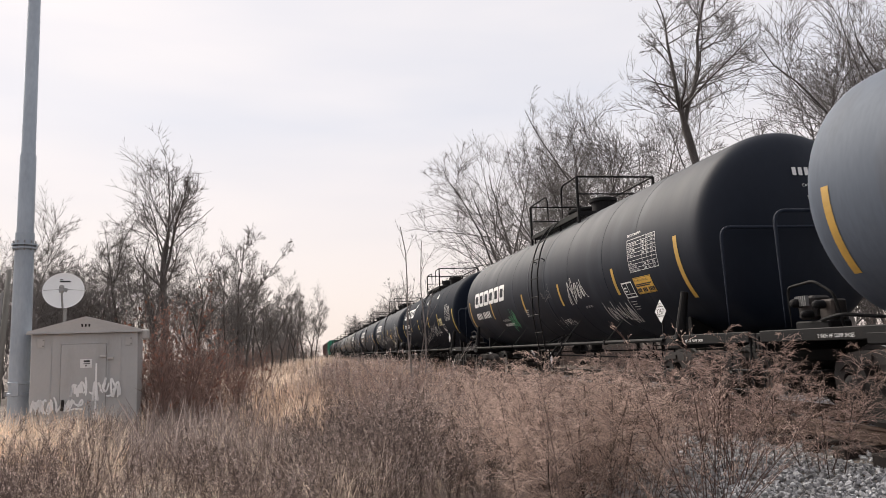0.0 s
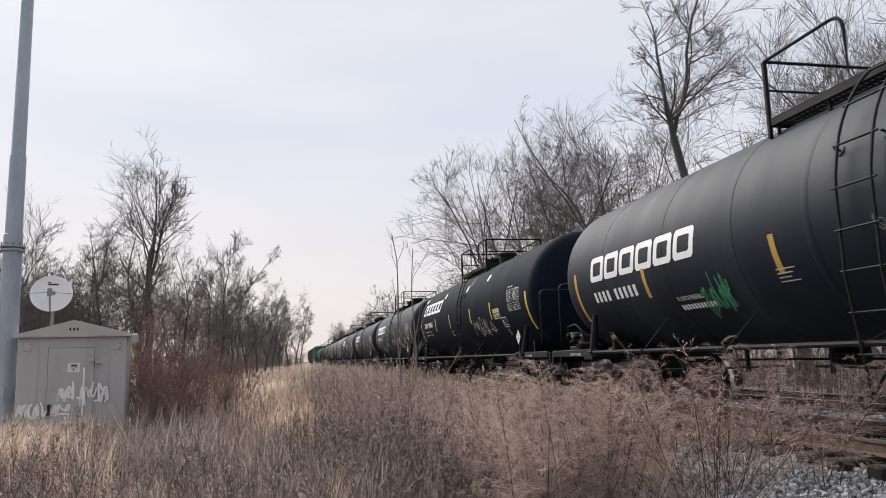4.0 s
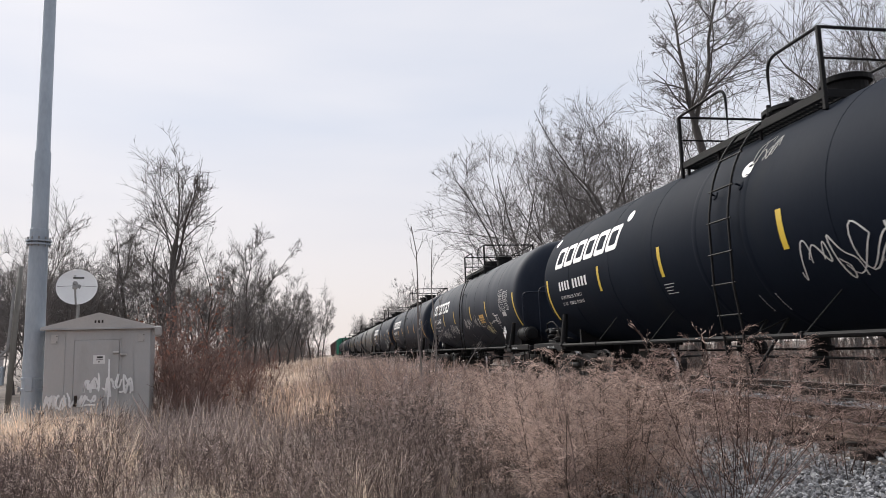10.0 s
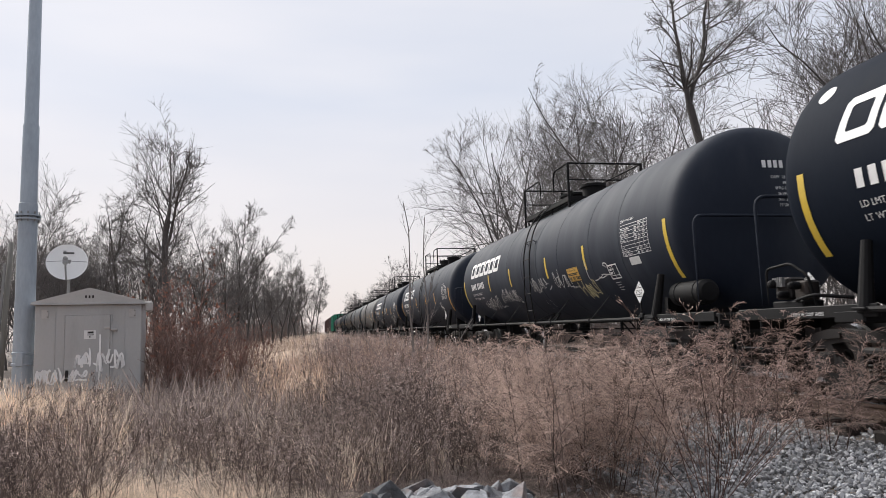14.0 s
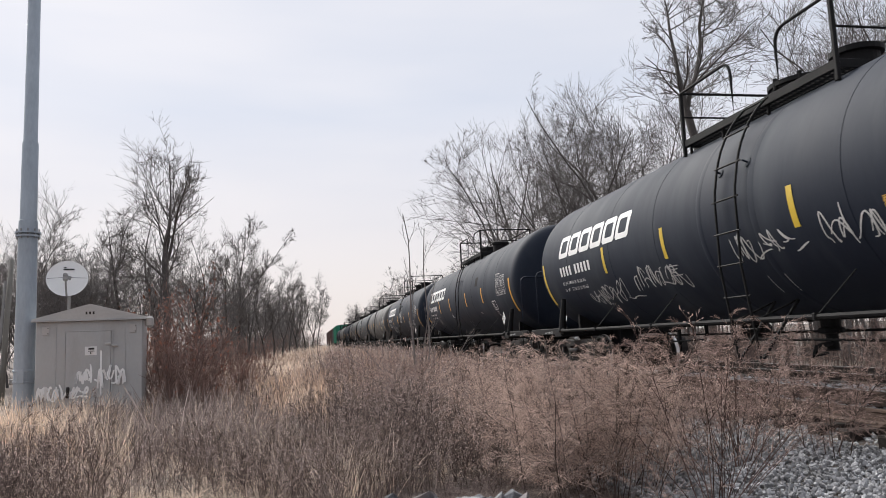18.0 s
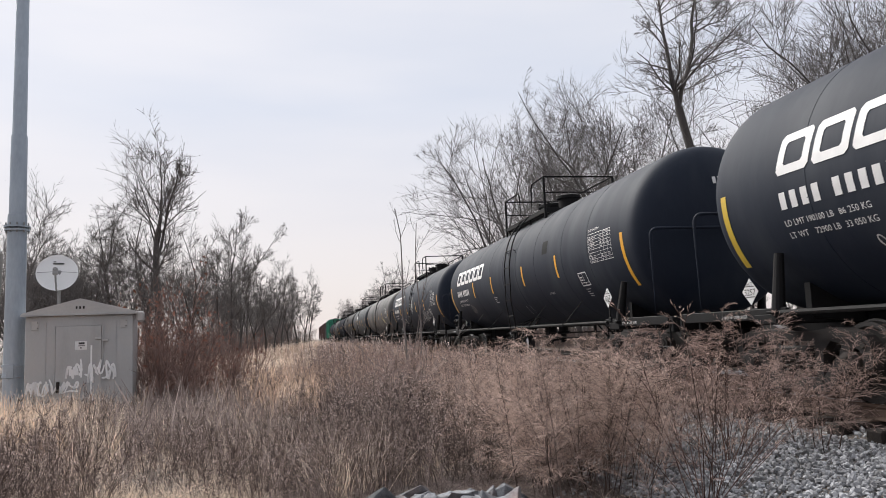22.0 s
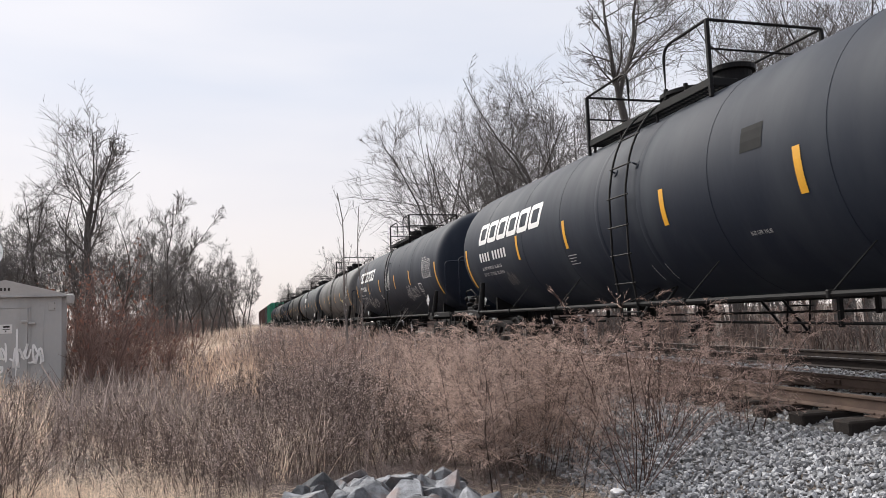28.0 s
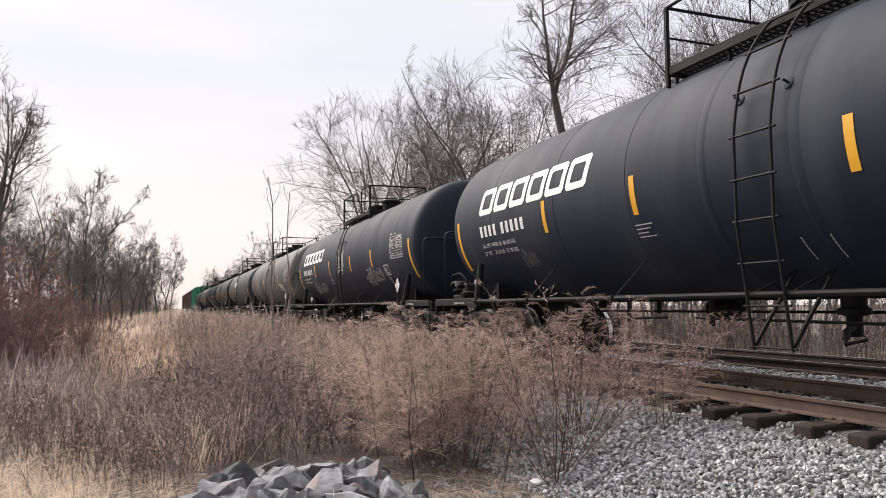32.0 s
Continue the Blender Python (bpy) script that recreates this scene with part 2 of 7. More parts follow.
RUSSET_GRASS = surface("russet_tan_grass", (0.64, 0.475, 0.375), (0.38, 0.28, 0.225), rough=0.9, scale=0.4, fine=4, bump=0, island=0.4, translucent=0.35, spec=0.2)
RUSSET = surface("russet_seed_head", (0.47, 0.345, 0.305), (0.28, 0.203, 0.18), rough=0.9, scale=0.6, fine=5, bump=0, island=0.4, translucent=0.25, spec=0.2)
WAND_STEM = surface("dark_reddish_wand_stem", (0.131, 0.085, 0.0729), (0.0703, 0.047, 0.0425), rough=0.8, scale=0.6, fine=5, bump=0, island=0.4, spec=0.2)
PLUME = surface("pale_pinkish_plume", (0.643, 0.495, 0.43), (0.311, 0.236, 0.208), rough=0.9, scale=0.6, fine=5, bump=0, island=0.5, translucent=0.45, spec=0.2)
SEED_PALE = surface("pale_seed_head", (0.804, 0.68, 0.638), (0.502, 0.41, 0.38), rough=0.9, scale=0.6, fine=5, bump=0, island=0.45, translucent=0.35, spec=0.2)
SEED_TAN = surface("tan_seed_head", (0.64, 0.51, 0.45), (0.40, 0.31, 0.275), rough=0.9, scale=0.6, fine=5, bump=0, island=0.4, translucent=0.35, spec=0.2)
SEED_GREY = surface("grey_brown_seed_head", (0.764, 0.64, 0.587), (0.362, 0.295, 0.273), rough=0.9, scale=0.6, fine=5, bump=0, island=0.5, translucent=0.3, spec=0.2)
BARK = surface("grey_brown_bark", (0.105, 0.096, 0.091), (0.06, 0.054, 0.051), rough=0.95, scale=2.5, fine=22, bump=0.8, stretch=(1, 1, 0.3), vary=0.15)
TWIG = surface("bare_twig_bark", (0.182, 0.166, 0.161), (0.112, 0.103, 0.100), rough=0.95, scale=1.5, fine=9, bump=0, island=0.3, vary=0.1)
RED_TWIG = surface("reddish_shrub_twig", (0.26, 0.172, 0.148), (0.14, 0.095, 0.083), rough=0.9, scale=1.5, fine=9, bump=0, island=0.35)
STEM_GREY = surface("pale_grey_stem", (0.22, 0.195, 0.185), (0.14, 0.122, 0.115), rough=0.9, scale=2.5, fine=22, bump=0.2)
DRY_LEAF = surface("dead_russet_leaf", (0.27, 0.125, 0.09), (0.16, 0.08, 0.06), rough=0.85, scale=2, fine=9, bump=0, island=0.4, translucent=0.2)
HUT_PAINT = surface("grey_enamel_cabinet_steel", (0.43, 0.43, 0.43), (0.375, 0.375, 0.375), rough=0.5, scale=1.2, fine=30, bump=0.06,
                    stain=(0.21, 0.195, 0.18), stain_scale=1.4, stain_at=(0.52, 0.85), stretch=(1, 1, 0.4))
HUT_ROOF = surface("pale_grey_roof_steel", (0.47, 0.455, 0.44), (0.39, 0.38, 0.37), rough=0.5, scale=1.2, fine=30, bump=0.06)
GALV = surface("galvanised_steel", (0.36, 0.41, 0.465), (0.28, 0.32, 0.365), rough=0.5, metal=0.35, scale=3, fine=24, bump=0.08, stretch=(1, 1, 0.3))
GALV_DARK = surface("dull_grey_conduit", (0.27, 0.27, 0.27), (0.2, 0.2, 0.2), rough=0.6, metal=0.2, scale=3, fine=24, bump=0.08)
OLD_WOOD = surface("weathered_pole_wood", (0.23, 0.225, 0.205), (0.15, 0.145, 0.132), rough=0.9, scale=2, fine=24, bump=0.5, stretch=(3, 3, 0.3))
WHITE = surface("white_marking_paint", (0.74, 0.74, 0.74), (0.66, 0.66, 0.66), rough=0.6, scale=6, fine=40, bump=0.0)
SPRAY_WHITE = surface("fresh_white_spray_paint", (0.88, 0.88, 0.88), (0.80, 0.80, 0.80), rough=0.6, scale=6, fine=40, bump=0.0)
OFFWHITE = surface("faded_white_spray_paint", (0.60, 0.60, 0.59), (0.46, 0.46, 0.46), rough=0.7, scale=8, fine=30, bump=0.0)
DISH_WHITE = surface("white_dish_enamel", (0.80, 0.80, 0.80), (0.74, 0.74, 0.74), rough=0.4, scale=2, fine=30, bump=0.02)
INK = surface("black_ink", (0.015, 0.015, 0.015), (0.02, 0.02, 0.02), rough=0.6, scale=6, fine=40, bump=0.0)
AMBER = surface("amber_reflective_tape", (0.78, 0.40, 0.03), (0.66, 0.33, 0.03), rough=0.45, scale=3, fine=30, bump=0.02)
YELLOW_TAPE = surface("yellow_reflective_tape", (0.66, 0.47, 0.05), (0.54, 0.38, 0.05), rough=0.45, scale=3, fine=30, bump=0.02)
AMBER_OLD = surface("dirty_amber_tape", (0.52, 0.31, 0.06), (0.38, 0.24, 0.06), rough=0.55, scale=3, fine=30, bump=0.02)
YELLOW_SIGN = surface("yellow_notice_vinyl", (0.72, 0.44, 0.09), (0.62, 0.37, 0.07), rough=0.5, scale=3, fine=30, bump=0.02)
PALE_SIGN = surface("faded_cream_notice_vinyl", (0.62, 0.55, 0.30), (0.54, 0.48, 0.28), rough=0.5, scale=3, fine=30, bump=0.02)
GREEN_SPRAY = surface("green_spray_paint", (0.05, 0.30, 0.15), (0.04, 0.22, 0.11), rough=0.6, scale=6, fine=40, bump=0.0)
PRIMER = surface("grey_overpaint_patch", (0.10, 0.10, 0.102), (0.08, 0.08, 0.082), rough=0.55, scale=3, fine=30, bump=0.02)
GREEN_CAR = surface("green_boxcar_paint", (0.02, 0.25, 0.15), (0.015, 0.19, 0.115), rough=0.5, scale=1.2, fine=20, bump=0.05, stain=(0.05, 0.12, 0.08), stain_at=(0.5, 0.8))
BROWN_CAR = surface("oxide_brown_boxcar_paint", (0.105, 0.052, 0.045), (0.075, 0.04, 0.036), rough=0.65, scale=1.2, fine=20, bump=0.05, stain=(0.05, 0.034, 0.03), stain_at=(0.5, 0.8))
HOUSE_WALL = surface("grey_house_siding", (0.34, 0.33, 0.34), (0.28, 0.27, 0.28), rough=0.8, scale=1, fine=10, bump=0.1)
HOUSE_ROOF = surface("dark_shingle_roof", (0.09, 0.085, 0.085), (0.06, 0.058, 0.058), rough=0.9, scale=2, fine=14, bump=0.4)
PANE = surface("dark_window_pane", (0.03, 0.035, 0.04), (0.02, 0.024, 0.03), rough=0.15, scale=1, fine=10, bump=0)
LITTER = surface("crumpled_white_litter", (0.75, 0.75, 0.76), (0.6, 0.6, 0.62), rough=0.6, scale=8, fine=30, bump=0.3)

# ---------------------------------------------------------------- mesh helpers


class Shape:
    """Collects vertices and faces of one mesh."""

    def __init__(self):
        self.v, self.f, self.n = [], [], 0

    def add(self, verts, faces):
        verts = np.asarray(verts, float).reshape(-1, 3)
        self.v.append(verts)
        for f in faces:
            self.f.append(tuple(int(i) + self.n for i in f))
        self.n += len(verts)
        return self

    def box(self, cx, cy, cz, sx, sy, sz, bevel=0.0, m=None):
        hx, hy, hz = sx / 2, sy / 2, sz / 2
        b = min(bevel, hx * 0.6, hy * 0.6, hz * 0.6)
        if b <= 0:
            v = [(x, y, z) for x in (-hx, hx) for y in (-hy, hy) for z in (-hz, hz)]
            f = [(0, 1, 3, 2), (4, 6, 7, 5), (0, 4, 5, 1), (2, 3, 7, 6), (0, 2, 6, 4), (1, 5, 7, 3)]
        else:
            bm = bmesh.new()
            bmesh.ops.create_cube(bm, size=1.0)
            for q in bm.verts:
                q.co = Vector((q.co.x * sx, q.co.y * sy, q.co.z * sz))
            bmesh.ops.bevel(bm, geom=bm.edges[:], offset=b, segments=1, affect="EDGES")
            bm.verts.index_update()
            v = [tuple(q.co) for q in bm.verts]
            f = [[q.index for q in face.verts] for face in bm.faces]
            bm.free()
        v = np.array(v)
        if m is not None:
            v = v @ np.array(m.to_3x3()).T
        return self.add(v + (cx, cy, cz), f)

    def tube(self, pts, radii, sides=8, caps=True):
        pts = np.asarray(pts, float)
        n = len(pts)
        radii = np.broadcast_to(np.asarray(radii, float), (n,))
        d = np.gradient(pts, axis=0)
        d /= np.linalg.norm(d, axis=1)[:, None] + 1e-12
        ref = np.array([0, 0, 1.0]) if abs(d[:, 2]).mean() < 0.8 else np.array([1.0, 0, 0])
        a = np.cross(d, ref)
        a /= np.linalg.norm(a, axis=1)[:, None] + 1e-12
        b = np.cross(d, a)
        ang = np.arange(sides) * 2 * np.pi / sides
        ring = pts[:, None] + radii[:, None, None] * (np.cos(ang)[None, :, None] * a[:, None] + np.sin(ang)[None, :, None] * b[:, None])
        f = []
        for i in range(n - 1):
            for k in range(sides):
                l = (k + 1) % sides
                f.append((i * sides + k, i * sides + l, (i + 1) * sides + l, (i + 1) * sides + k))
        if caps:
            f.append(tuple(range(sides))[::-1])
            f.append(tuple((n - 1) * sides + k for k in range(sides)))
        return self.add(ring.reshape(-1, 3), f)

    def turned(self, profile, axis="z", sides=24, at=(0, 0, 0), caps=True):
        """A lathe: profile of (radius, height) rows, about x, y or z."""
        ang = np.arange(sides) * 2 * np.pi / sides
        rows = []
        for r, h in profile:
            c, s = r * np.cos(ang), r * np.sin(ang)
            hh = np.full(sides, h)
            rows.append(np.stack({"z": (c, s, hh), "y": (s, hh, c), "x": (hh, c, s)}[axis], -1))
        f = []
        for i in range(len(profile) - 1):
            for k in range(sides):
                l = (k + 1) % sides
                f.append((i * sides + k, i * sides + l, (i + 1) * sides + l, (i + 1) * sides + k))
        if caps:
            f.append(tuple(range(sides))[::-1])
            f.append(tuple((len(profile) - 1) * sides + k for k in range(sides)))
        return self.add(np.concatenate(rows) + at, f)

    def prism(self, outline, axis, lo, hi):
        """An outline of (u, v) points pushed along an axis: x gives (y, z), y gives (x, z), z gives (x, y)."""
        n = len(outline)
        o = np.array(outline, float)

        def lay(h):
            hh = np.full(n, float(h))
            return np.stack({"x": (hh, o[:, 0], o[:, 1]), "y": (o[:, 0], hh, o[:, 1]), "z": (o[:, 0], o[:, 1], hh)}[axis], -1)
        f = [(i, (i + 1) % n, n + (i + 1) % n, n + i) for i in range(n)] + [tuple(range(n))[::-1], tuple(range(n, 2 * n))]
        return self.add(np.concatenate([lay(lo), lay(hi)]), f)

    def mesh(self, name, material, smooth=False):
        me = bpy.data.meshes.new(name)
        v = np.concatenate(self.v) if self.v else np.zeros((0, 3))
        me.from_pydata(v.tolist(), [], self.f)
        me.materials.append(material)
        if smooth:
            me.shade_smooth()
        me.update()
        bm = bmesh.new()
        if len(self.f) < 20000:
            bm.from_mesh(me)
            bmesh.ops.recalc_face_normals(bm, faces=bm.faces[:])
            bm.to_mesh(me)
        bm.free()
        return me


def bulk_mesh(name, verts, faces, material, smooth=False):
    """A large mesh from arrays: faces all triangles or all quads."""
    me = bpy.data.meshes.new(name)
    verts, faces = np.ascontiguousarray(verts, np.float32), np.ascontiguousarray(faces, np.int32)
    k = faces.shape[1]
    me.vertices.add(len(verts))
    me.vertices.foreach_set("co", verts.ravel())
    me.loops.add(faces.size)
    me.loops.foreach_set("vertex_index", faces.ravel())
    me.polygons.add(len(faces))
    me.polygons.foreach_set("loop_start", np.arange(0, faces.size, k, dtype=np.int32))
    me.materials.append(material)
    me.update(calc_edges=True)
    if not smooth:
        me.shade_flat()
    return me


def part(name, shape, material, parent, label="", smooth=False, at=None):
    me = shape.mesh(name, material, smooth) if isinstance(shape, Shape) else shape
    ob = new(name, me)
    ob.parent = parent
    if at is not None:
        ob.matrix_basis = at
    if label:
        ob["label"] = label
    return ob


def thing(name, m, label, category, group="", kind=""):
    ob = new(name)
    ob.empty_display_size = 0.2
    ob.matrix_basis = m
    return tagged(ob, label, category, group, kind)


def auto_smooth(ob, degrees=35):
    """Sharp edges stay sharp, round ones are shaded round."""
    me = ob.data
    me.shade_smooth()
    me.set_sharp_from_angle(angle=radians(degrees))
    return ob

# ---------------------------------------------------------------- plan, in metres
RAIL_Z = 0.62                 # top of rail above the meadow
TRACK_X, TRACK2_X = 7.0, 10.87
TANK_R, TANK_Z = 1.50, 2.56   # tank radius, and its axis above the rail
TANK_HALF, TANK_REAR = 7.74, 7.46      # the straight shell before and behind the middle
HEAD, KNUCKLE = 0.52, 2.8     # depth of the domed ends, and how square their shoulder is
rnd = random.Random(7)


def ground_z(x, y):
    """The meadow, the ballast shoulder and the bed of the two tracks."""
    x, y = np.asarray(x, float), np.asarray(y, float)
    base = 0.06 * np.sin(x * 0.9 + 0.4 * y) + 0.05 * np.sin(y * 0.55 - x * 0.3)
    base = base + 0.30 * np.clip((y - 14) / 40, 0, 1) * np.clip((x + 3) / 5, 0, 1)
    up = np.clip((x - 2.9) / 2.7, 0, 1)
    down = np.clip((15.2 - x) / 2.0, 0, 1)
    bed = RAIL_Z - 0.35 + 0.11 * np.clip((x - 5.72) / 0.3, 0, 1)
    lift = np.minimum(up, down)
    lift = lift * lift * (3 - 2 * lift)
    return base * (1 - lift) + bed * lift


def build_ground():
    xs = np.concatenate([[-1500, -600, -250, -120, -60, -40], np.arange(-30, 26, 0.5), [30, 40, 60, 120, 250, 600, 1500]])
    ys = np.concatenate([[-1500, -500, -150, -60, -25, -10], np.arange(-4, 60, 0.6), np.arange(60, 200, 4), [230, 300, 450, 800, 2500]])
    gx, gy = np.meshgrid(xs, ys)
    v = np.stack([gx, gy, ground_z(gx, gy)], -1).reshape(-1, 3)
    nx, ny = len(xs), len(ys)
    i = np.arange(ny - 1)[:, None] * nx + np.arange(nx - 1)[None]
    f = np.stack([i, i + 1, i + 1 + nx, i + nx], -1).reshape(-1, 4)
    me = bulk_mesh("ground", v, f, SOIL)
    me.materials.append(BALLAST_BED)
    cx = v[f].mean(1)[:, 0]
    me.polygons.foreach_set("material_index", ((cx > 3.5) & (cx < 15.0)).astype(np.int32))
    me.shade_smooth()
    ob = new("ground", me)
    tagged(ob, "brown winter meadow soil with a grey ballast railway bed", "ground", kind="structure")


def rail_profile():
    return [(-0.07, 0), (0.07, 0), (0.07, 0.012), (0.014, 0.035), (0.012, 0.125), (0.036, 0.14), (0.036, 0.168), (0.028, 0.175),
            (-0.028, 0.175), (-0.036, 0.168), (-0.036, 0.14), (-0.012, 0.125), (-0.014, 0.035), (-0.07, 0.012)]


def build_track(name, x0, y_lo, y_hi, label, web):
    track = thing(name, pose(x0, 0, RAIL_Z - 0.175), label, "railway track", kind="structure")
    for side in (-1, 1):
        s = Shape()
        prof = [(u + side * 0.7525, v) for u, v in rail_profile()]
        s.prism(prof, "y", -60, 420)
        rail = auto_smooth(part("rail", s, web, track, "rusty steel rail with a worn bright head"))
        t = Shape()
        t.box(side * 0.7525, 180, 0.1755, 0.052, 480, 0.004)
        part("rail_head", t, TREAD, rail, "polished running surface")
    tie = Shape()
    tie.box(0, 0, -0.095, 2.62, 0.23, 0.18, bevel=0.018)
    tie_me = tie.mesh("tie", TIE_WOOD)
    plate = Shape()
    plate.box(0, 0, 0.006, 0.36, 0.2, 0.016, bevel=0.004)
    for sx in (-0.1, 0.1):
        for sy in (-0.06, 0.06):
            plate.box(sx, sy, 0.024, 0.03, 0.03, 0.024, bevel=0.006)
    plate_me = plate.mesh("tie_plate", web)
    y, n = y_lo, 0
    while y < y_hi:
        skew = rnd.uniform(-1.2, 1.2)
        ob = part("tie", tie_me, None, track, at=pose(rnd.uniform(-0.05, 0.05), y + rnd.uniform(-0.03, 0.03), rnd.uniform(-0.012, 0.0), 0, 0, skew))
        if y < 40:
            for side in (-1, 1):
                part("tie_plate", plate_me, None, ob, at=pose(side * 0.7525, 0, -0.004))
        y += 0.6
    if name == "track_1":
        for y in (8.6, 30.2):
            for side in (-1, 1):
                bar = Shape()
                bar.box(side * 0.7525 - 0.026, y, 0.08, 0.022, 0.92, 0.075, bevel=0.006)
                for k in range(6):
                    bar.turned([(0.018, -0.03), (0.018, 0.0)], "x", 6, (side * 0.7525 - 0.03, y - 0.38 + 0.152 * k, 0.08))
                part("joint_bar", bar, web, track)


def rock_bank(n, seed):
    """Angular crushed stones of unit size, all with the same twenty faces: a ball cut flat by random planes."""
    bm = bmesh.new()
    bmesh.ops.create_icosphere(bm, subdivisions=1, radius=0.62)
    base = np.array([v.co[:] for v in bm.verts])
    bm.verts.index_update()
    faces = np.array([[v.index for v in f.verts] for f in bm.faces])
    bm.free()
    r = np.random.default_rng(seed)
    bank = []
    for _ in range(n):
        v = base * r.uniform(0.72, 1.1, (len(base), 1))
        for _ in range(5):
            d = r.normal(size=3)
            d /= np.linalg.norm(d)
            over = np.maximum(v @ d - r.uniform(0.18, 0.36), 0)
            v -= over[:, None] * d
        v *= r.uniform(0.65, 1.3, 3)
        bank.append(v)
    return bank, faces


def scatter(bank, faces, places, sizes, seed):
    """Copies of the bank's stones as one array."""
    r = np.random.default_rng(seed)
    n = len(places)
    q = r.normal(size=(n, 4))
    q /= np.linalg.norm(q, axis=1)[:, None]
    w, x, y, z = q.T
    R = np.stack([1 - 2 * (y * y + z * z), 2 * (x * y - z * w), 2 * (x * z + y * w), 2 * (x * y + z * w), 1 - 2 * (x * x + z * z), 2 * (y * z - x * w),
                  2 * (x * z - y * w), 2 * (y * z + x * w), 1 - 2 * (x * x + y * y)], -1).reshape(n, 3, 3)
    pick = r.integers(0, len(bank), n)
    src = np.array(bank)[pick]
    v = np.einsum("nij,nkj->nki", R, src) * sizes[:, None, None] + places[:, None]
    k = src.shape[1]
    f = faces[None] + (np.arange(n) * k)[:, None, None]
    return v.reshape(-1, 3), f.reshape(-1, faces.shape[1])


def build_ballast():
    bank, faces = rock_bank(18, 3)
    r = np.random.default_rng(5)
    zones = [(3.4, 5.95, -6, 3.2, 110, 0.075), (6.3, 7.7, -6, 3.2, 60, 0.075), (2.0, 3.2, 4.5, 7.5, 90, 0.05), (3.0, 5.95, 3.2, 9, 900, 0.047), (3.2, 5.95, 9, 18, 150, 0.08), (6.3, 7.7, 3.2, 14, 200, 0.058), (7.8, 10.1, 3, 18, 380, 0.066),
             (10.2, 14.2, 3, 22, 45, 0.08), (3.4, 10, 18, 40, 18, 0.1)]
    pl, sz = [], []
    for x0, x1, y0, y1, dens, size in zones:
        n = int((x1 - x0) * (y1 - y0) * dens)
        x, y = r.uniform(x0, x1, n), r.uniform(y0, y1, n)
        keep = r.random(n) < np.clip((x - 1.9) / 1.6, 0.05, 1)
        x, y = x[keep], y[keep]
        s = size * r.uniform(0.6, 1.35, len(x))
        pl.append(np.stack([x, y, ground_z(x, y) + 0.012 + r.uniform(-0.01, 0.03, len(x))], -1))
        sz.append(s)
    v, f = scatter(bank, faces, np.concatenate(pl), np.concatenate(sz), 9)
    ob = new("ballast_stones", bulk_mesh("ballast_stones", v, f, BALLAST))
    tagged(ob, "pale grey crushed-stone railway ballast", "ballast", kind="stuff")


def build_riprap():
    """A heap of quarried boulders in the meadow."""
    r = random.Random(21)
    spots = []
    for k in range(125):
        u, w = r.uniform(-1, 1), r.uniform(-1, 1)
        if u * u + w * w > 1.05:
            continue
        x, y = 1.18 + 0.85 * u, 6.35 + 1.15 * w
        h = 0.13 * (1 - 0.8 * (u * u + w * w)) - 0.03
        spots.append((x, y, h, r.choice((0.18, 0.24, 0.3, 0.36, 0.46))))
    for x, y, h, size in spots:
        bm = bmesh.new()
        for _ in range(15):
            d = Vector((r.gauss(0, 1), r.gauss(0, 1), r.gauss(0, 1))).normalized() * r.uniform(0.38, 0.56)
            bm.verts.new((d.x * 1.3, d.y * 0.95, d.z * 0.75))
        bmesh.ops.convex_hull(bm, input=bm.verts[:])
        bmesh.ops.delete(bm, geom=[v for v in bm.verts if not v.link_faces], context="VERTS")
        bmesh.ops.dissolve_limit(bm, angle_limit=radians(14), verts=bm.verts[:], edges=bm.edges[:])
        bmesh.ops.bevel(bm, geom=bm.edges[:], offset=0.01, segments=1, affect="EDGES")
        bmesh.ops.triangulate(bm, faces=bm.faces[:])
        bmesh.ops.subdivide_edges(bm, edges=[e for e in bm.edges if e.calc_length() > 0.25], cuts=2, use_grid_fill=True)
        for v in bm.verts:
            v.co += 0.016 * noise.noise_vector(v.co * 6 + Vector((x * 9, y * 9, 0)))
        me = bpy.data.meshes.new("boulder")
        bm.to_mesh(me)
        bm.free()
        me.materials.append(RIPRAP)
        ob = new("boulder", me)
        ob.matrix_basis = pose(x, y, float(ground_z(x, y)) + h, r.uniform(-40, 40), r.uniform(-40, 40), r.uniform(0, 360)) @ Matrix.Scale(size, 4)
        tagged(ob, "angular grey quarried boulder in a riprap heap", "boulder", "boulders in the riprap heap")


# ---------------------------------------------------------------- plants


def tubes3(paths, radii, sides):
    """Many thin tubes of equal point count at once: paths (n, k, 3), radii (n, k). Returns vertices and quads."""
    n, k, _ = paths.shape
    d = np.gradient(paths, axis=1)
    d /= np.linalg.norm(d, axis=2, keepdims=True) + 1e-9
    ref = np.where(np.abs(d[..., 2:3]) < 0.85, np.array([0, 0, 1.0]), np.array([1.0, 0, 0]))
    a = np.cross(d, ref)
    a /= np.linalg.norm(a, axis=2, keepdims=True) + 1e-9
    b = np.cross(d, a)
    ang = np.arange(sides) * 2 * np.pi / sides
    ring = paths[:, :, None] + radii[:, :, None, None] * (np.cos(ang)[:, None] * a[:, :, None] + np.sin(ang)[:, None] * b[:, :, None])
    base = (np.arange(n)[:, None, None] * k + np.arange(k - 1)[None, :, None]) * sides
    j = np.arange(sides)[None, None]
    l = (j + 1) % sides
    f = np.stack([base + j, base + l, base + sides + l, base + sides + j], -1)
    return ring.reshape(-1, 3), f.reshape(-1, 4)


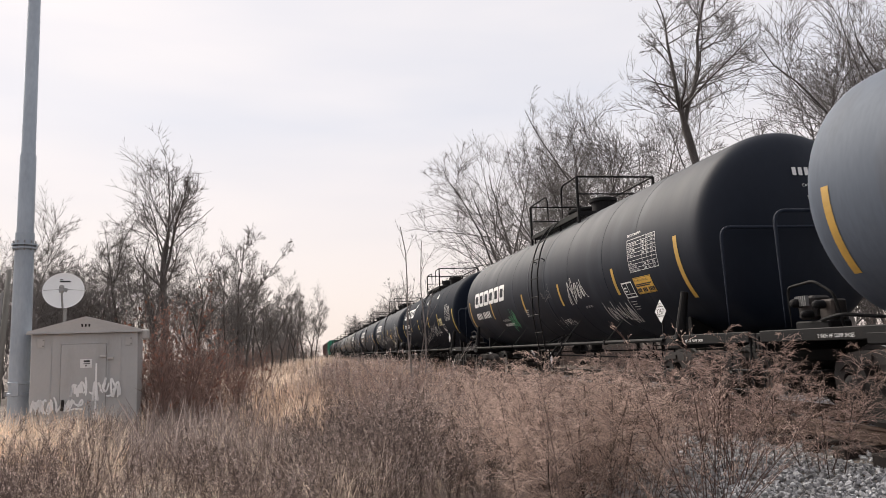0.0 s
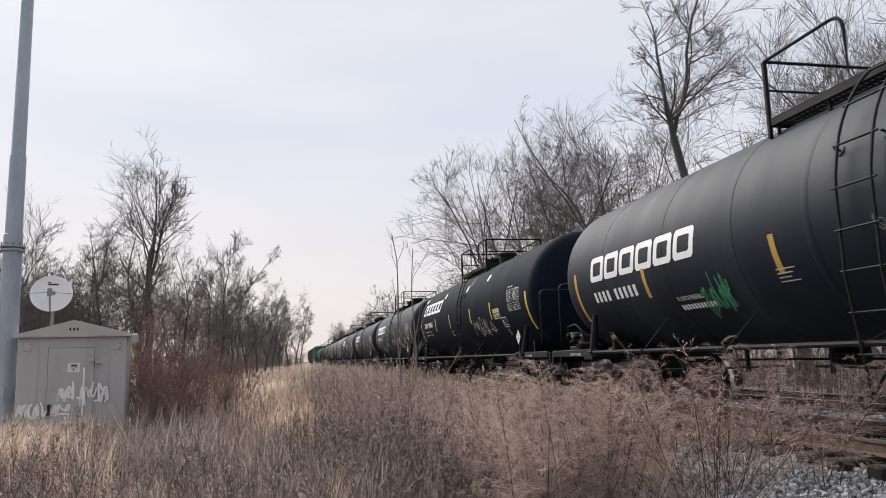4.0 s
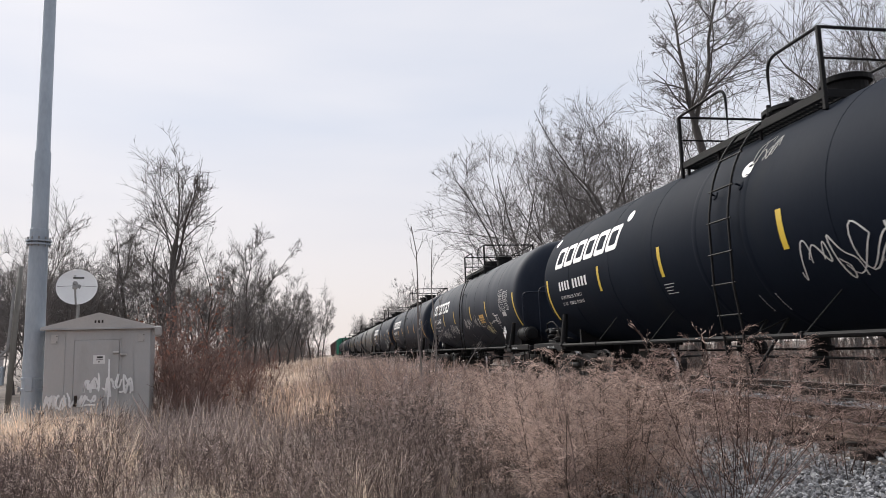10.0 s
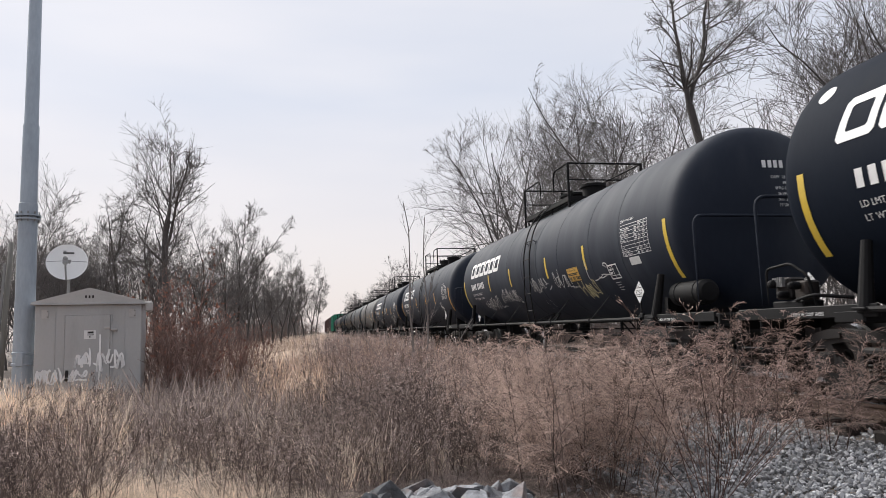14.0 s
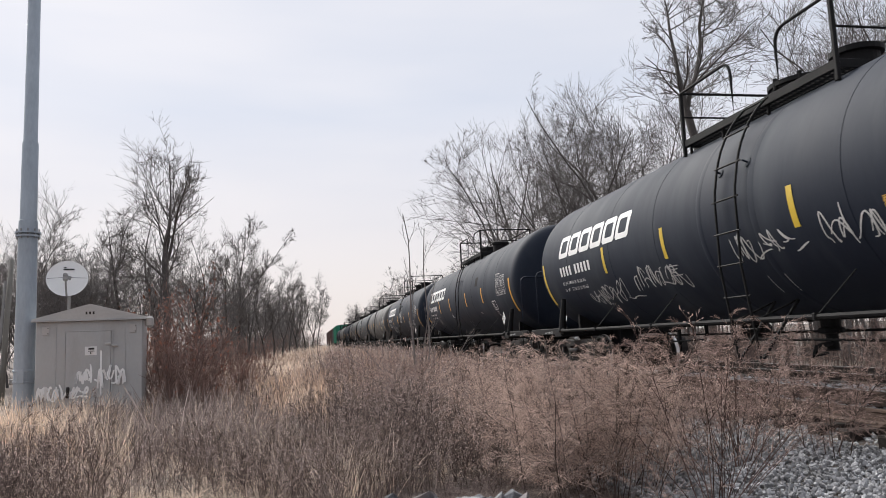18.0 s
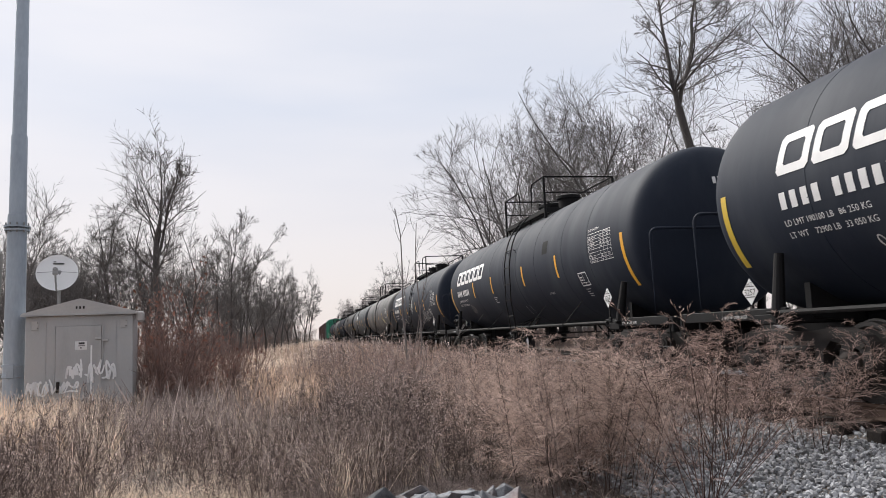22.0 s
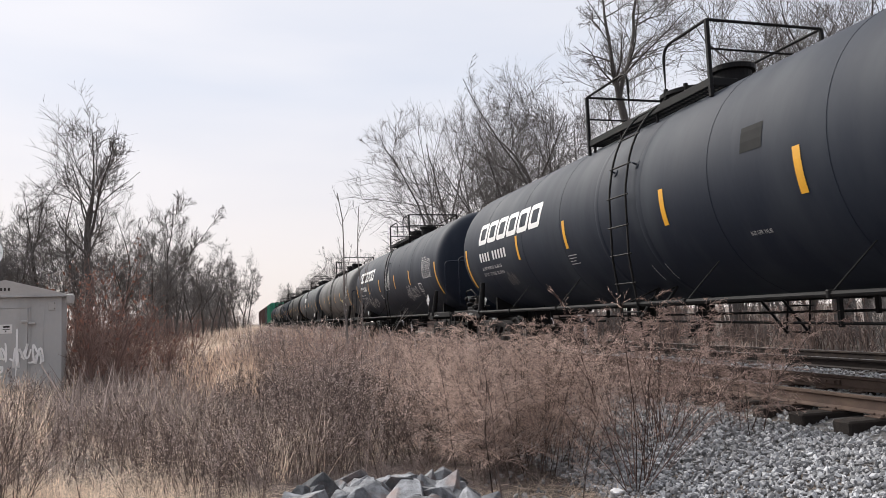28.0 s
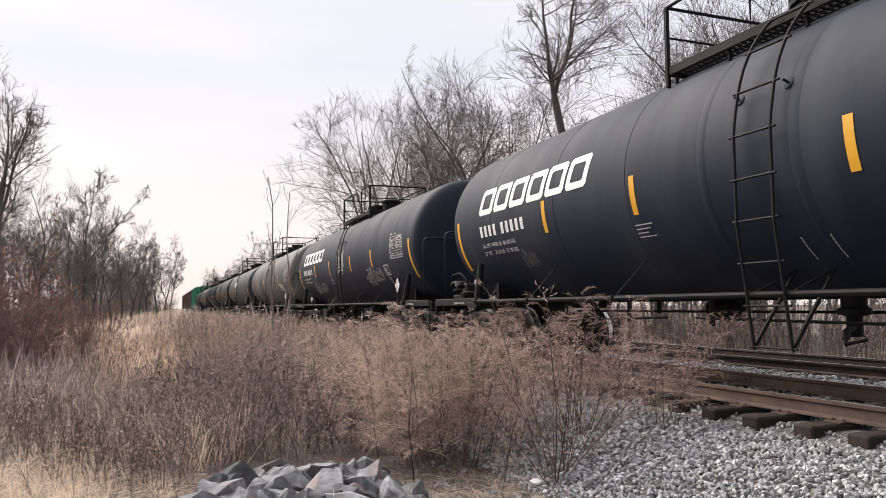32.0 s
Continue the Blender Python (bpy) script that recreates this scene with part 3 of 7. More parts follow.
def blades3(paths, radii, seed=3):
    """Flat blades along many polylines, each turned at random about its own line."""
    n, k, _ = paths.shape
    d = np.gradient(paths, axis=1)
    d /= np.linalg.norm(d, axis=2, keepdims=True) + 1e-9
    ref = np.where(np.abs(d[..., 2:3]) < 0.85, np.array([0, 0, 1.0]), np.array([1.0, 0, 0]))
    a = np.cross(d, ref)
    a /= np.linalg.norm(a, axis=2, keepdims=True) + 1e-9
    b = np.cross(d, a)
    phi = np.random.default_rng(seed).uniform(0, np.pi, (n, 1, 1))
    w = 1.35 * radii[:, :, None] * (np.cos(phi) * a + np.sin(phi) * b)
    v = np.stack([paths - w, paths + w], 2)
    base = (np.arange(n)[:, None] * k + np.arange(k - 1)[None]) * 2
    f = np.stack([base, base + 1, base + 3, base + 2], -1)
    return v.reshape(-1, 3), f.reshape(-1, 4)


def joined(pieces):
    v, f, n = [], [], 0
    for a, b in pieces:
        v.append(a)
        f.append(b + n)
        n += len(a)
    return np.concatenate(v), np.concatenate(f)


def grow(rg, starts, dirs, lengths, rads, k, wander, droop):
    """Branch polylines: n starts, directions, lengths and radii, k points each."""
    n = len(starts)
    pts = np.empty((n, k, 3))
    pts[:, 0] = starts
    d = dirs / (np.linalg.norm(dirs, axis=1, keepdims=True) + 1e-9)
    step = (lengths / (k - 1))[:, None]
    for i in range(1, k):
        d = d + rg.normal(size=(n, 3)) * wander + np.array([0, 0, droop])
        d /= np.linalg.norm(d, axis=1, keepdims=True) + 1e-9
        pts[:, i] = pts[:, i - 1] + d * step
    taper = np.linspace(1, 0.35, k)
    return pts, rads[:, None] * taper[None]


def sprout(rg, pts, rads, count, lo, hi, spread, ratio, thin, up, jitter=0.3, fall=0.75):
    """Side branches from parent polylines: starts, directions, lengths and radii."""
    n, k, _ = pts.shape
    t = rg.uniform(lo, hi, (n, count)) * (k - 1)
    i = np.minimum(t.astype(int), k - 2)
    fr = (t - i)[..., None]
    rows = np.arange(n)[:, None]
    p = pts[rows, i] * (1 - fr) + pts[rows, i + 1] * fr
    d = pts[rows, i + 1] - pts[rows, i]
    d /= np.linalg.norm(d, axis=2, keepdims=True) + 1e-9
    side = rg.normal(size=d.shape)
    side -= (side * d).sum(-1, keepdims=True) * d
    side /= np.linalg.norm(side, axis=2, keepdims=True) + 1e-9
    dirs = d * math.cos(spread) + side * math.sin(spread) + np.array([0, 0, up])
    total = np.linalg.norm(np.diff(pts, axis=1), axis=2).sum(1)
    length = total[:, None] * ratio * (1.15 - fall * t / (k - 1)) * rg.uniform(1 - jitter, 1 + jitter, (n, count))
    r = (rads[rows, i] * (1 - fr[..., 0]) + rads[rows, i + 1] * fr[..., 0]) * thin
    return p.reshape(-1, 3), dirs.reshape(-1, 3), length.ravel(), r.ravel()


def arch(rg, starts, dirs, lengths, rads, k, curl, wander, rise, tip=0.3):
    """Curved branches: each keeps a bend of its own, wanders a little and turns up (rise) on its way."""
    n = len(starts)
    pts = np.empty((n, k, 3))
    pts[:, 0] = starts
    d = dirs / (np.linalg.norm(dirs, axis=1, keepdims=True) + 1e-9)
    bend = rg.normal(size=(n, 3)) * curl
    step = (lengths / (k - 1))[:, None]
    for i in range(1, k):
        d = d + bend + rg.normal(size=(n, 3)) * wander + np.array([0, 0, rise])
        d /= np.linalg.norm(d, axis=1, keepdims=True) + 1e-9
        pts[:, i] = pts[:, i - 1] + d * step
    return pts, rads[:, None] * np.linspace(1, tip, k)[None]


def tree_meshes(seed, height, trunk_r, base=0.22, width=0.55, leaders=3, fork=0.3, limbs=9, twigs=(6, 6, 5), min_r=0.006, rise=0.07, spread=0.95, top=0.55, flare=0.6):
    """A bare deciduous tree that fills an egg-shaped crown: a forked trunk with limbs in one mesh, branches and twigs in another.
    base: where the crown begins; width: of the crown, by the height; fork: where the trunk parts into its leaders."""
    rg = np.random.default_rng(seed)
    mid = np.array([0, 0, height * (base + (1 - base) * top)])
    half = np.array([width * height / 2, width * height / 2, height - mid[2]])

    def room(p, d):
        """How far a branch may go before it leaves the crown."""
        ax = np.where(p[:, 2:3] + d[:, 2:3] < mid[2], half * np.array([1, 1, (mid[2] - base * height) / half[2]]), half)
        q, e = (p - mid) / ax, d / (np.linalg.norm(d, axis=1, keepdims=True) + 1e-9) / ax
        aa, bb, cc = (e * e).sum(1), (q * e).sum(1), (q * q).sum(1) - 1
        t = (-bb + np.sqrt(np.maximum(bb * bb - aa * cc, 0))) / aa
        return np.maximum(t, 0.05 * height)

    def next_order(pts, rads, count, lo, hi, sp, ratio, thin, up, low=0.5):
        p, d, l, r = sprout(rg, pts, rads, count, lo, hi, sp, ratio, thin, up, 0.35, 0.5)
        return p, d, np.minimum(l, np.maximum(room(p, d) * rg.uniform(0.75, 1.08, len(l)), low * l)), r

    trunk, tr = arch(rg, np.zeros((1, 3)), np.array([[rg.normal() * 0.07, rg.normal() * 0.07, 1.0]]), np.array([height * fork]), np.array([trunk_r]), 6, 0.03, 0.05, 0.03, 0.8)
    tr[0, 0] *= 1.4
    wood = [tubes3(trunk, tr, 8)]
    a = rg.uniform(0, 6.28) + np.arange(leaders) * 6.283 / leaders + rg.normal(size=leaders) * 0.3
    lean = rg.uniform(0.3 * flare, flare, leaders) * (1.0 if leaders > 1 else 0.15)
    d = np.stack([np.cos(a) * lean, np.sin(a) * lean, np.ones(leaders)], -1)
    p = np.repeat(trunk[:, -1], leaders, 0)
    l = room(p, d) * rg.uniform(0.74, 0.92, leaders)
    stems, sr = arch(rg, p, d, l, tr[0, -1] * rg.uniform(0.55, 0.85, leaders), 12, 0.04, 0.10, 0.04, 0.16)
    wood.append(tubes3(stems, sr, 6))
    p, d, l, r = next_order(stems, sr, limbs, 0.03, 0.92, spread, 0.55, 0.52, 0.08)
    b0, r0 = arch(rg, p, d, l, r, 9, 0.04, 0.12, rise, 0.25)
    wood.append(tubes3(b0, r0, 4))
    crown = []
    p, d, l, r = next_order(b0, r0, twigs[0], 0.12, 0.90, 0.74, 0.52, 0.62, 0.12)
    b1, r1 = arch(rg, p, d, l, np.maximum(r, min_r * 2.2), 6, 0.05, 0.12, 0.6 * rise, 0.35)
    crown.append(tubes3(b1, r1, 3))
    p, d, l, r = sprout(rg, b1, r1, twigs[1], 0.10, 0.90, 0.70, 0.55, 0.62, 0.12, 0.35, 0.5)
    b2, r2 = arch(rg, p, d, l, np.maximum(r, min_r * 1.6), 4, 0.05, 0.10, 0.5 * rise, 0.45)
    crown.append(blades3(b2, r2))
    p, d, l, r = sprout(rg, b2, r2, twigs[2], 0.10, 0.90, 0.62, 0.62, 0.7, 0.10, 0.35, 0.4)
    b3, r3 = arch(rg, p, d, l, np.maximum(r, min_r), 2, 0.0, 0.05, 0.0, 0.4)
    crown.append(blades3(b3, r3))
    return bulk_mesh("trunk", *joined(wood), BARK, True), bulk_mesh("crown", *joined(crown), TWIG)


def shrub_mesh(seed, height, width, stems, twigs, material, name, min_r=0.004):
    rg = np.random.default_rng(seed)
    a = rg.uniform(0, 2 * np.pi, stems)
    rad = width * 0.5 * np.sqrt(rg.random(stems)) * 0.5
    p = np.stack([rad * np.cos(a), rad * np.sin(a), np.zeros(stems)], -1)
    lean = rg.uniform(0.05, 0.5, stems)
    d = np.stack([np.cos(a) * lean, np.sin(a) * lean, np.ones(stems)], -1)
    s, sr = grow(rg, p, d, height * rg.uniform(0.65, 1.05, stems), np.full(stems, 0.014), 6, 0.1, 0.02)
    out = [tubes3(s, sr, 4)]
    p, d, l, r = sprout(rg, s, sr, twigs[0], 0.2, 1.0, 0.6, 0.4, 0.6, 0.1)
    b1, r1 = grow(rg, p, d, l, np.maximum(r, min_r * 1.3), 4, 0.16, 0.03)
    out.append(tubes3(b1, r1, 3))
    p, d, l, r = sprout(rg, b1, r1, twigs[1], 0.1, 1.0, 0.7, 0.55, 0.7, 0.05)
    b2, r2 = grow(rg, p, d, l, np.maximum(r, min_r), 2, 0.2, 0.0)
    out.append(blades3(b2, r2))
    return bulk_mesh(name, *joined(out), material), b2


def leaf_quads(rg, at, size):
    """Small leaves at given points, each a bent pair of triangles as one quad."""
    n = len(at)
    a, b = rg.normal(size=(n, 3)), rg.normal(size=(n, 3))
    a /= np.linalg.norm(a, axis=1)[:, None]
    b -= (a * b).sum(1)[:, None] * a
    b /= np.linalg.norm(b, axis=1)[:, None]
    s = size * rg.uniform(0.5, 1.3, n)[:, None]
    v = np.stack([at - a * s, at + b * s * 0.45, at + a * s, at - b * s * 0.45 + 0.1 * s * np.cross(a, b)], 1)
    return v.reshape(-1, 3), np.arange(4 * n).reshape(n, 4)

# ---------------------------------------------------------------- markings that follow the tank's shell


WORDS = {}
STROKE = 26          # lengths in one spray stroke


def text_flat(words, size):
    """Flat outlines of a line of lettering: vertices (u, v) from its lower left corner, and faces."""
    if (words, size) in WORDS:
        v, f = WORDS[words, size]
        return v.copy(), f
    cu = bpy.data.curves.new("lettering", "FONT")
    cu.body, cu.size, cu.resolution_u = words, size, 2
    ob = bpy.data.objects.new("lettering", cu)
    scene.collection.objects.link(ob)
    bpy.context.view_layer.update()
    me = bpy.data.meshes.new_from_object(ob)
    v = np.array([q.co[:2] for q in me.vertices])
    f = [tuple(p.vertices) for p in me.polygons]
    bpy.data.objects.remove(ob)
    bpy.data.curves.remove(cu)
    bpy.data.meshes.remove(me)
    v -= v.min(0)
    WORDS[words, size] = v.copy(), f
    return v, f


def bars_flat(rows):
    """Rows of plain bars: (u, v, width, height)."""
    v, f = [], []
    for u, w, a, b in rows:
        n = len(v)
        v += [(u, w), (u + a, w), (u + a, w + b), (u, w + b)]
        f.append((n, n + 1, n + 2, n + 3))
    return np.array(v, float), f


def shell_mark(name, flat, y0, v0, material, tank, label="", lift=0.005, wide=1.0):
    """Lays flat outlines on the near side of the shell: u runs towards the car's front end, v up the arc."""
    v, f = flat
    bm = bmesh.new()
    vs = [bm.verts.new((q[0] * wide, q[1], 0)) for q in v]
    for face in f:
        try:
            bm.faces.new([vs[i] for i in face])
        except ValueError:
            pass
    lo, hi = v[:, 1].min(), v[:, 1].max()
    h = math.floor(lo / 0.12) * 0.12 + 0.12
    while h < hi:
        bmesh.ops.bisect_plane(bm, geom=bm.verts[:] + bm.edges[:] + bm.faces[:], plane_co=(0, h, 0), plane_no=(0, 1, 0))
        h += 0.12
    r = TANK_R + lift
    for q in bm.verts:
        a = (q.co.y + v0) / TANK_R
        q.co = Vector((-r * math.cos(a), y0 - q.co.x, TANK_Z + r * math.sin(a)))
    me = bpy.data.meshes.new(name)
    bm.to_mesh(me)
    bm.free()
    me.materials.append(material)
    ob = new(name, me)
    ob.parent = tank
    if label:
        ob["label"] = label
    return ob


def shell_words(name, line, size, y, v, material, tank, label="", lift=0.005, wide=1.0):
    """A line of lettering on the shell, each word a piece of its own."""
    for word in line.split(" "):
        if word:
            flat = text_flat(word, size)
            shell_mark(name, flat, y, v, material, tank, label, lift, wide)
            y -= flat[0][:, 0].max() * wide
        y -= 0.42 * size * wide


def slanted_block(width, height):
    """One slanted block of the owner's mark: a plain rounded frame, wordless."""
    sh, t, c = 0.22, 0.115, 0.05
    w = width * 0.90

    def ring(x0, x1, y0, y1, e):
        pts = [(x0 + e, y0), (x1 - e, y0), (x1, y0 + e), (x1, y1 - e), (x1 - e, y1), (x0 + e, y1), (x0, y1 - e), (x0, y0 + e)]
        return [(x + sh * y, y) for x, y in pts]
    out_v = ring(0, w, 0, height, c) + ring(t, w - t, t * 0.9, height - t * 0.9, c * 0.5)
    return np.array(out_v, float), [(i, (i + 1) % 8, 8 + (i + 1) % 8, 8 + i) for i in range(8)]


def strokes_flat(seed, width, height, count, pen=0.013, loops=1.0):
    """Looping spray-can strokes without any word in them: short curved flourishes, long underlines and dashes."""
    r = random.Random(seed)
    v, f = [], []
    n = STROKE + 1
    for k in range(count):
        x0, w0 = width * k / count, width / count * r.uniform(0.8, 1.7)
        kind = r.random()
        a0, a1, w1 = r.uniform(0, 6.28), r.uniform(0, 6.28), r.uniform(5.0, 9.0) * loops
        w2 = w1 * r.choice((1.0, 1.0, 1.5, 2.0))
        y0, h0 = height * r.uniform(0.25, 0.6), height * r.uniform(0.16, 0.42)
        pts = []
        for i in range(n):
            t = i / (n - 1)
            if kind < 0.74:
                x = x0 + w0 * (t * 0.75 + 0.42 * math.cos(a0 + w1 * t))
                y = y0 + h0 * (math.sin(a1 + w2 * t) + 0.35 * math.sin(a0 + 2.1 * w1 * t))
            elif kind < 0.87:
                x = x0 + w0 * (1.6 * t + 0.1 * math.sin(a0 + 5 * t))
                y = height * (0.10 + 0.16 * math.sin(a1 + 2.4 * t) * (1 - t) + 0.1 * t)
            else:
                x = x0 + w0 * (0.25 * t + 0.12 * math.cos(a0 + 4 * t))
                y = height * (1.05 - 0.95 * t)
            pts.append((x, y))
        m = len(v)
        for i in range(n):
            (xa, ya), (xb, yb) = pts[max(i - 1, 0)], pts[min(i + 1, n - 1)]
            dx, dy = xb - xa, yb - ya
            l = math.hypot(dx, dy) + 1e-9
            w = pen * r.uniform(0.75, 1.0) * (0.45 + 0.55 * math.sin(math.pi * (0.12 + 0.76 * i / (n - 1))))
            v += [(pts[i][0] - dy / l * w, pts[i][1] + dx / l * w), (pts[i][0] + dy / l * w, pts[i][1] - dx / l * w)]
            if i:
                f.append((m + 2 * i - 2, m + 2 * i - 1, m + 2 * i + 1, m + 2 * i))
    return np.array(v, float), f


def split_strokes(flat):
    """The strokes of strokes_flat, one by one."""
    v, f = flat
    return [(v[2 * (STROKE + 1) * k:2 * (STROKE + 1) * (k + 1)], f[:STROKE]) for k in range(len(f) // STROKE)]


def table_flat(width, height, rows=9):
    """The ruled frame of a test-date table."""
    t = 0.008
    out = [(0, 0, width, t), (0, height - t, width, t), (0, t, t, height - 2 * t), (width - t, t, t, height - 2 * t)]
    for k in range(1, rows):
        out.append((t, height * k / rows, width - 2 * t, t * 0.8))
    for u in (0.52, 0.68, 0.84):
        for k in range(rows):
            out.append((width * u, height * k / rows + t, t * 0.8, height / rows - t))
    return bars_flat(out)


def table_words(width, height, rows=9):
    lines = (("", "", "QUALIFIED", "DUE"), ("TANK QUALIFICATION", "-", "2017", "2027"), ("THICKNESS TEST", "-", "2017", "2027"), ("SERVICE EQUIPMENT", "-", "2017", "2027"),
             ("PRD VALVE  75 PSI", "-", "2017", "2027"), ("", "", "", ""), ("LINING", "", "", ""), ("88.B.2 INSPECTION", "-", "2017", "2027"), ("STUB SILL INSPECTION", "-", "2017", "2027"))
    vs, fs, n = [], [], 0
    for k, line in enumerate(lines):
        y = height * (rows - 1 - k) / rows + height / rows * 0.26
        for c, room, word in zip((0.02, 0.54, 0.695, 0.86), (0.47, 0.12, 0.13, 0.12), line):
            if not word:
                continue
            v, f = text_flat(word, 0.043) if word != "-" else bars_flat([(0.02 + 0.03 * i, 0, 0.02, 0.03) for i in range(3)])
            fit = min(0.8, room * width / v[:, 0].max())
            vs.append(v * np.array([fit, 1]) + np.array([c * width, y]))
            fs += [tuple(i + n for i in q) for q in f]
            n += len(v)
    return np.concatenate(vs), fs


# ---------------------------------------------------------------- rolling stock


def wheelset_meshes():
    axle = Shape().turned([(0.082, -0.80), (0.075, -0.3), (0.075, 0.3), (0.082, 0.80)], "x", 14)
    axle.turned([(0.07, -1.05), (0.07, 1.05)], "x", 12)
    wheel = Shape().turned([(0.10, -0.05), (0.30, -0.02), (0.36, -0.06), (0.478, -0.062), (0.482, -0.05), (0.460, -0.03), (0.452, 0.055), (0.40, 0.06), (0.37, 0.03),
                            (0.15, 0.01), (0.13, 0.07), (0.05, 0.07)], "x", 36)
    tread = Shape().turned([(0.4605, -0.028), (0.4545, 0.05)], "x", 36, caps=False)
    return axle.mesh("wheelset", WHEEL_STEEL), wheel.mesh("wheel", WHEEL_STEEL), tread.mesh("tread", TREAD)


def side_frame_shape(side):
    """The cast frame of a freight truck: an arched top, two windows and pedestals, pushed to its thickness."""
    s = Shape()
    x0, x1 = sorted((side * 0.92, side * 1.07))
    for k in (-1, 1):
        # the arched top of one half, built as a strip between its upper and lower edges
        up = [(1.20, 0.40), (1.22, 0.58), (1.19, 0.69), (1.12, 0.765), (1.0, 0.81), (0.82, 0.845), (0.6, 0.85), (0.35, 0.825), (0.0, 0.815)]
        dn = [(1.08, 0.40), (1.07, 0.56), (1.03, 0.61), (0.98, 0.625), (0.90, 0.625), (0.80, 0.67), (0.62, 0.70), (0.35, 0.70), (0.0, 0.70)]
        for (a, b), (c, d) in zip(zip(up, dn), zip(up[1:], dn[1:])):
            s.prism([(k * a[0], a[1]), (k * c[0], c[1]), (k * d[0], d[1]), (k * b[0], b[1])], "x", x0, x1)
        # inner pedestal leg, the diagonal down to the spring seat, and the spring-window column
        s.prism([(k * 0.90, 0.64), (k * 0.78, 0.68), (k * 0.68, 0.44), (k * 0.80, 0.38)], "x", x0 + 0.004, x1 - 0.004)
        s.prism([(k * 0.83, 0.46), (k * 0.68, 0.54), (k * 0.34, 0.19), (k * 0.50, 0.12)], "x", x0 + 0.01, x1 - 0.01)
        s.prism([(k * 0.31, 0.71), (k * 0.46, 0.71), (k * 0.42, 0.24), (k * 0.31, 0.24)], "x", x0 + 0.015, x1 - 0.015)
        s.prism([(k * 0.44, 0.71), (k * 0.60, 0.71), (k * 0.43, 0.56)], "x", x0 + 0.015, x1 - 0.015)
    s.prism([(-0.50, 0.12), (0.50, 0.12), (0.42, 0.25), (-0.42, 0.25)], "x", x0 - 0.02, x1 + 0.02)
    lo, hi = sorted((side * 1.06, side * 1.095))
    for k in (-1, 1):
        s.prism([(k * 1.16, 0.66), (k * 1.05, 0.755), (k * 0.8, 0.80), (k * 0.6, 0.805), (k * 0.6, 0.745), (k * 0.8, 0.735), (k * 1.0, 0.69), (k * 1.1, 0.62)], "x", lo, hi)
    s.box(side * 1.05, 0, 0.60, 0.16, 0.56, 0.09, bevel=0.03)
    return s


def build_truck(car, y, meshes):
    """Adds a two-axle truck at y to the car; returns the wheelsets, whose turning is keyed later."""
    axles = []
    truck = part("truck_bolster", Shape().box(0, y, 0.50, 2.0, 0.40, 0.26, bevel=0.05).box(0, y, 0.74, 0.9, 0.5, 0.2, bevel=0.04), CAST_STEEL, car, "dusty cast-steel bolster")
    for side in (-1, 1):
        fr = part("side_frame", side_frame_shape(side), CAST_STEEL, truck, "dusty brown cast-steel side frame")
        fr.matrix_basis = pose(0, y, 0)
        for dy in (-0.2, 0.0, 0.2):
            t = np.linspace(0, 1, 48)
            sp = Shape().tube(np.stack([side * 0.99 + 0.075 * np.cos(t * 34), dy + 0.075 * np.sin(t * 34), 0.27 + 0.28 * t], -1), 0.017, 5)
            part("coil_spring", sp, CAST_STEEL, truck).matrix_basis = pose(0, y, 0)
        for k in (-1, 1):
            bx = Shape()
            bx.box(side * 1.0, y + k * 0.89, 0.46, 0.2, 0.26, 0.24, bevel=0.03)
            bx.turned([(0.115, side * 1.06), (0.115, side * 1.13), (0.07, side * 1.15)], "x", 14, (0, y + k * 0.89, 0.46))
            for a in range(3):
                bx.turned([(0.018, side * 1.13), (0.018, side * 1.165)], "x", 6, (0, y + k * 0.89 + 0.07 * math.cos(a * 2.09), 0.46 + 0.07 * math.sin(a * 2.09)))
            part("axle_box", bx, CAST_STEEL, truck)
    for k in (-1, 1):
        beam = Shape()
        beam.box(0, y + k * 0.34, 0.40, 1.7, 0.09, 0.12, bevel=0.02)
        for side in (-1, 1):
            beam.box(side * 0.7525, y + k * 0.40, 0.44, 0.1, 0.05, 0.3, bevel=0.015)
        part("brake_beam", beam, CAST_STEEL, truck)
    for k in (-1, 1):
        w = part("wheelset", meshes[0], None, car, at=pose(0, y + k * 0.89, 0.457))
        w["label"] = "steel axle with two wheels"
        for turn in (0, 180):
            at = pose(0, 0, 0, 0, 0, turn) @ pose(0.7525, 0, 0)
            part("wheel", meshes[1], None, w, at=at)
            part("tread", meshes[2], None, w, "polished bright tread", at=at)
        axles.append(w)
    return axles


def rail_pipe(pts, r=0.022, sides=8, bend=0.12):
    """A bent pipe with rounded corners."""
    pts = [np.array(p, float) for p in pts]
    out = [pts[0]]
    for a, b, c in zip(pts, pts[1:], pts[2:]):
        u, w = (a - b) / np.linalg.norm(a - b), (c - b) / np.linalg.norm(c - b)
        e = min(bend, np.linalg.norm(a - b) * 0.45, np.linalg.norm(c - b) * 0.45)
        for t in np.linspace(0, 1, 6):
            out.append((1 - t) ** 2 * (b + u * e) + 2 * t * (1 - t) * b + t * t * (b + w * e))
    out.append(pts[-1])
    return Shape().tube(out, r, sides)


def on_shell(v, y, lift=0.0, side=-1):
    a = v / TANK_R
    return (side * (TANK_R + lift) * math.cos(a), y, TANK_Z + (TANK_R + lift) * math.sin(a))


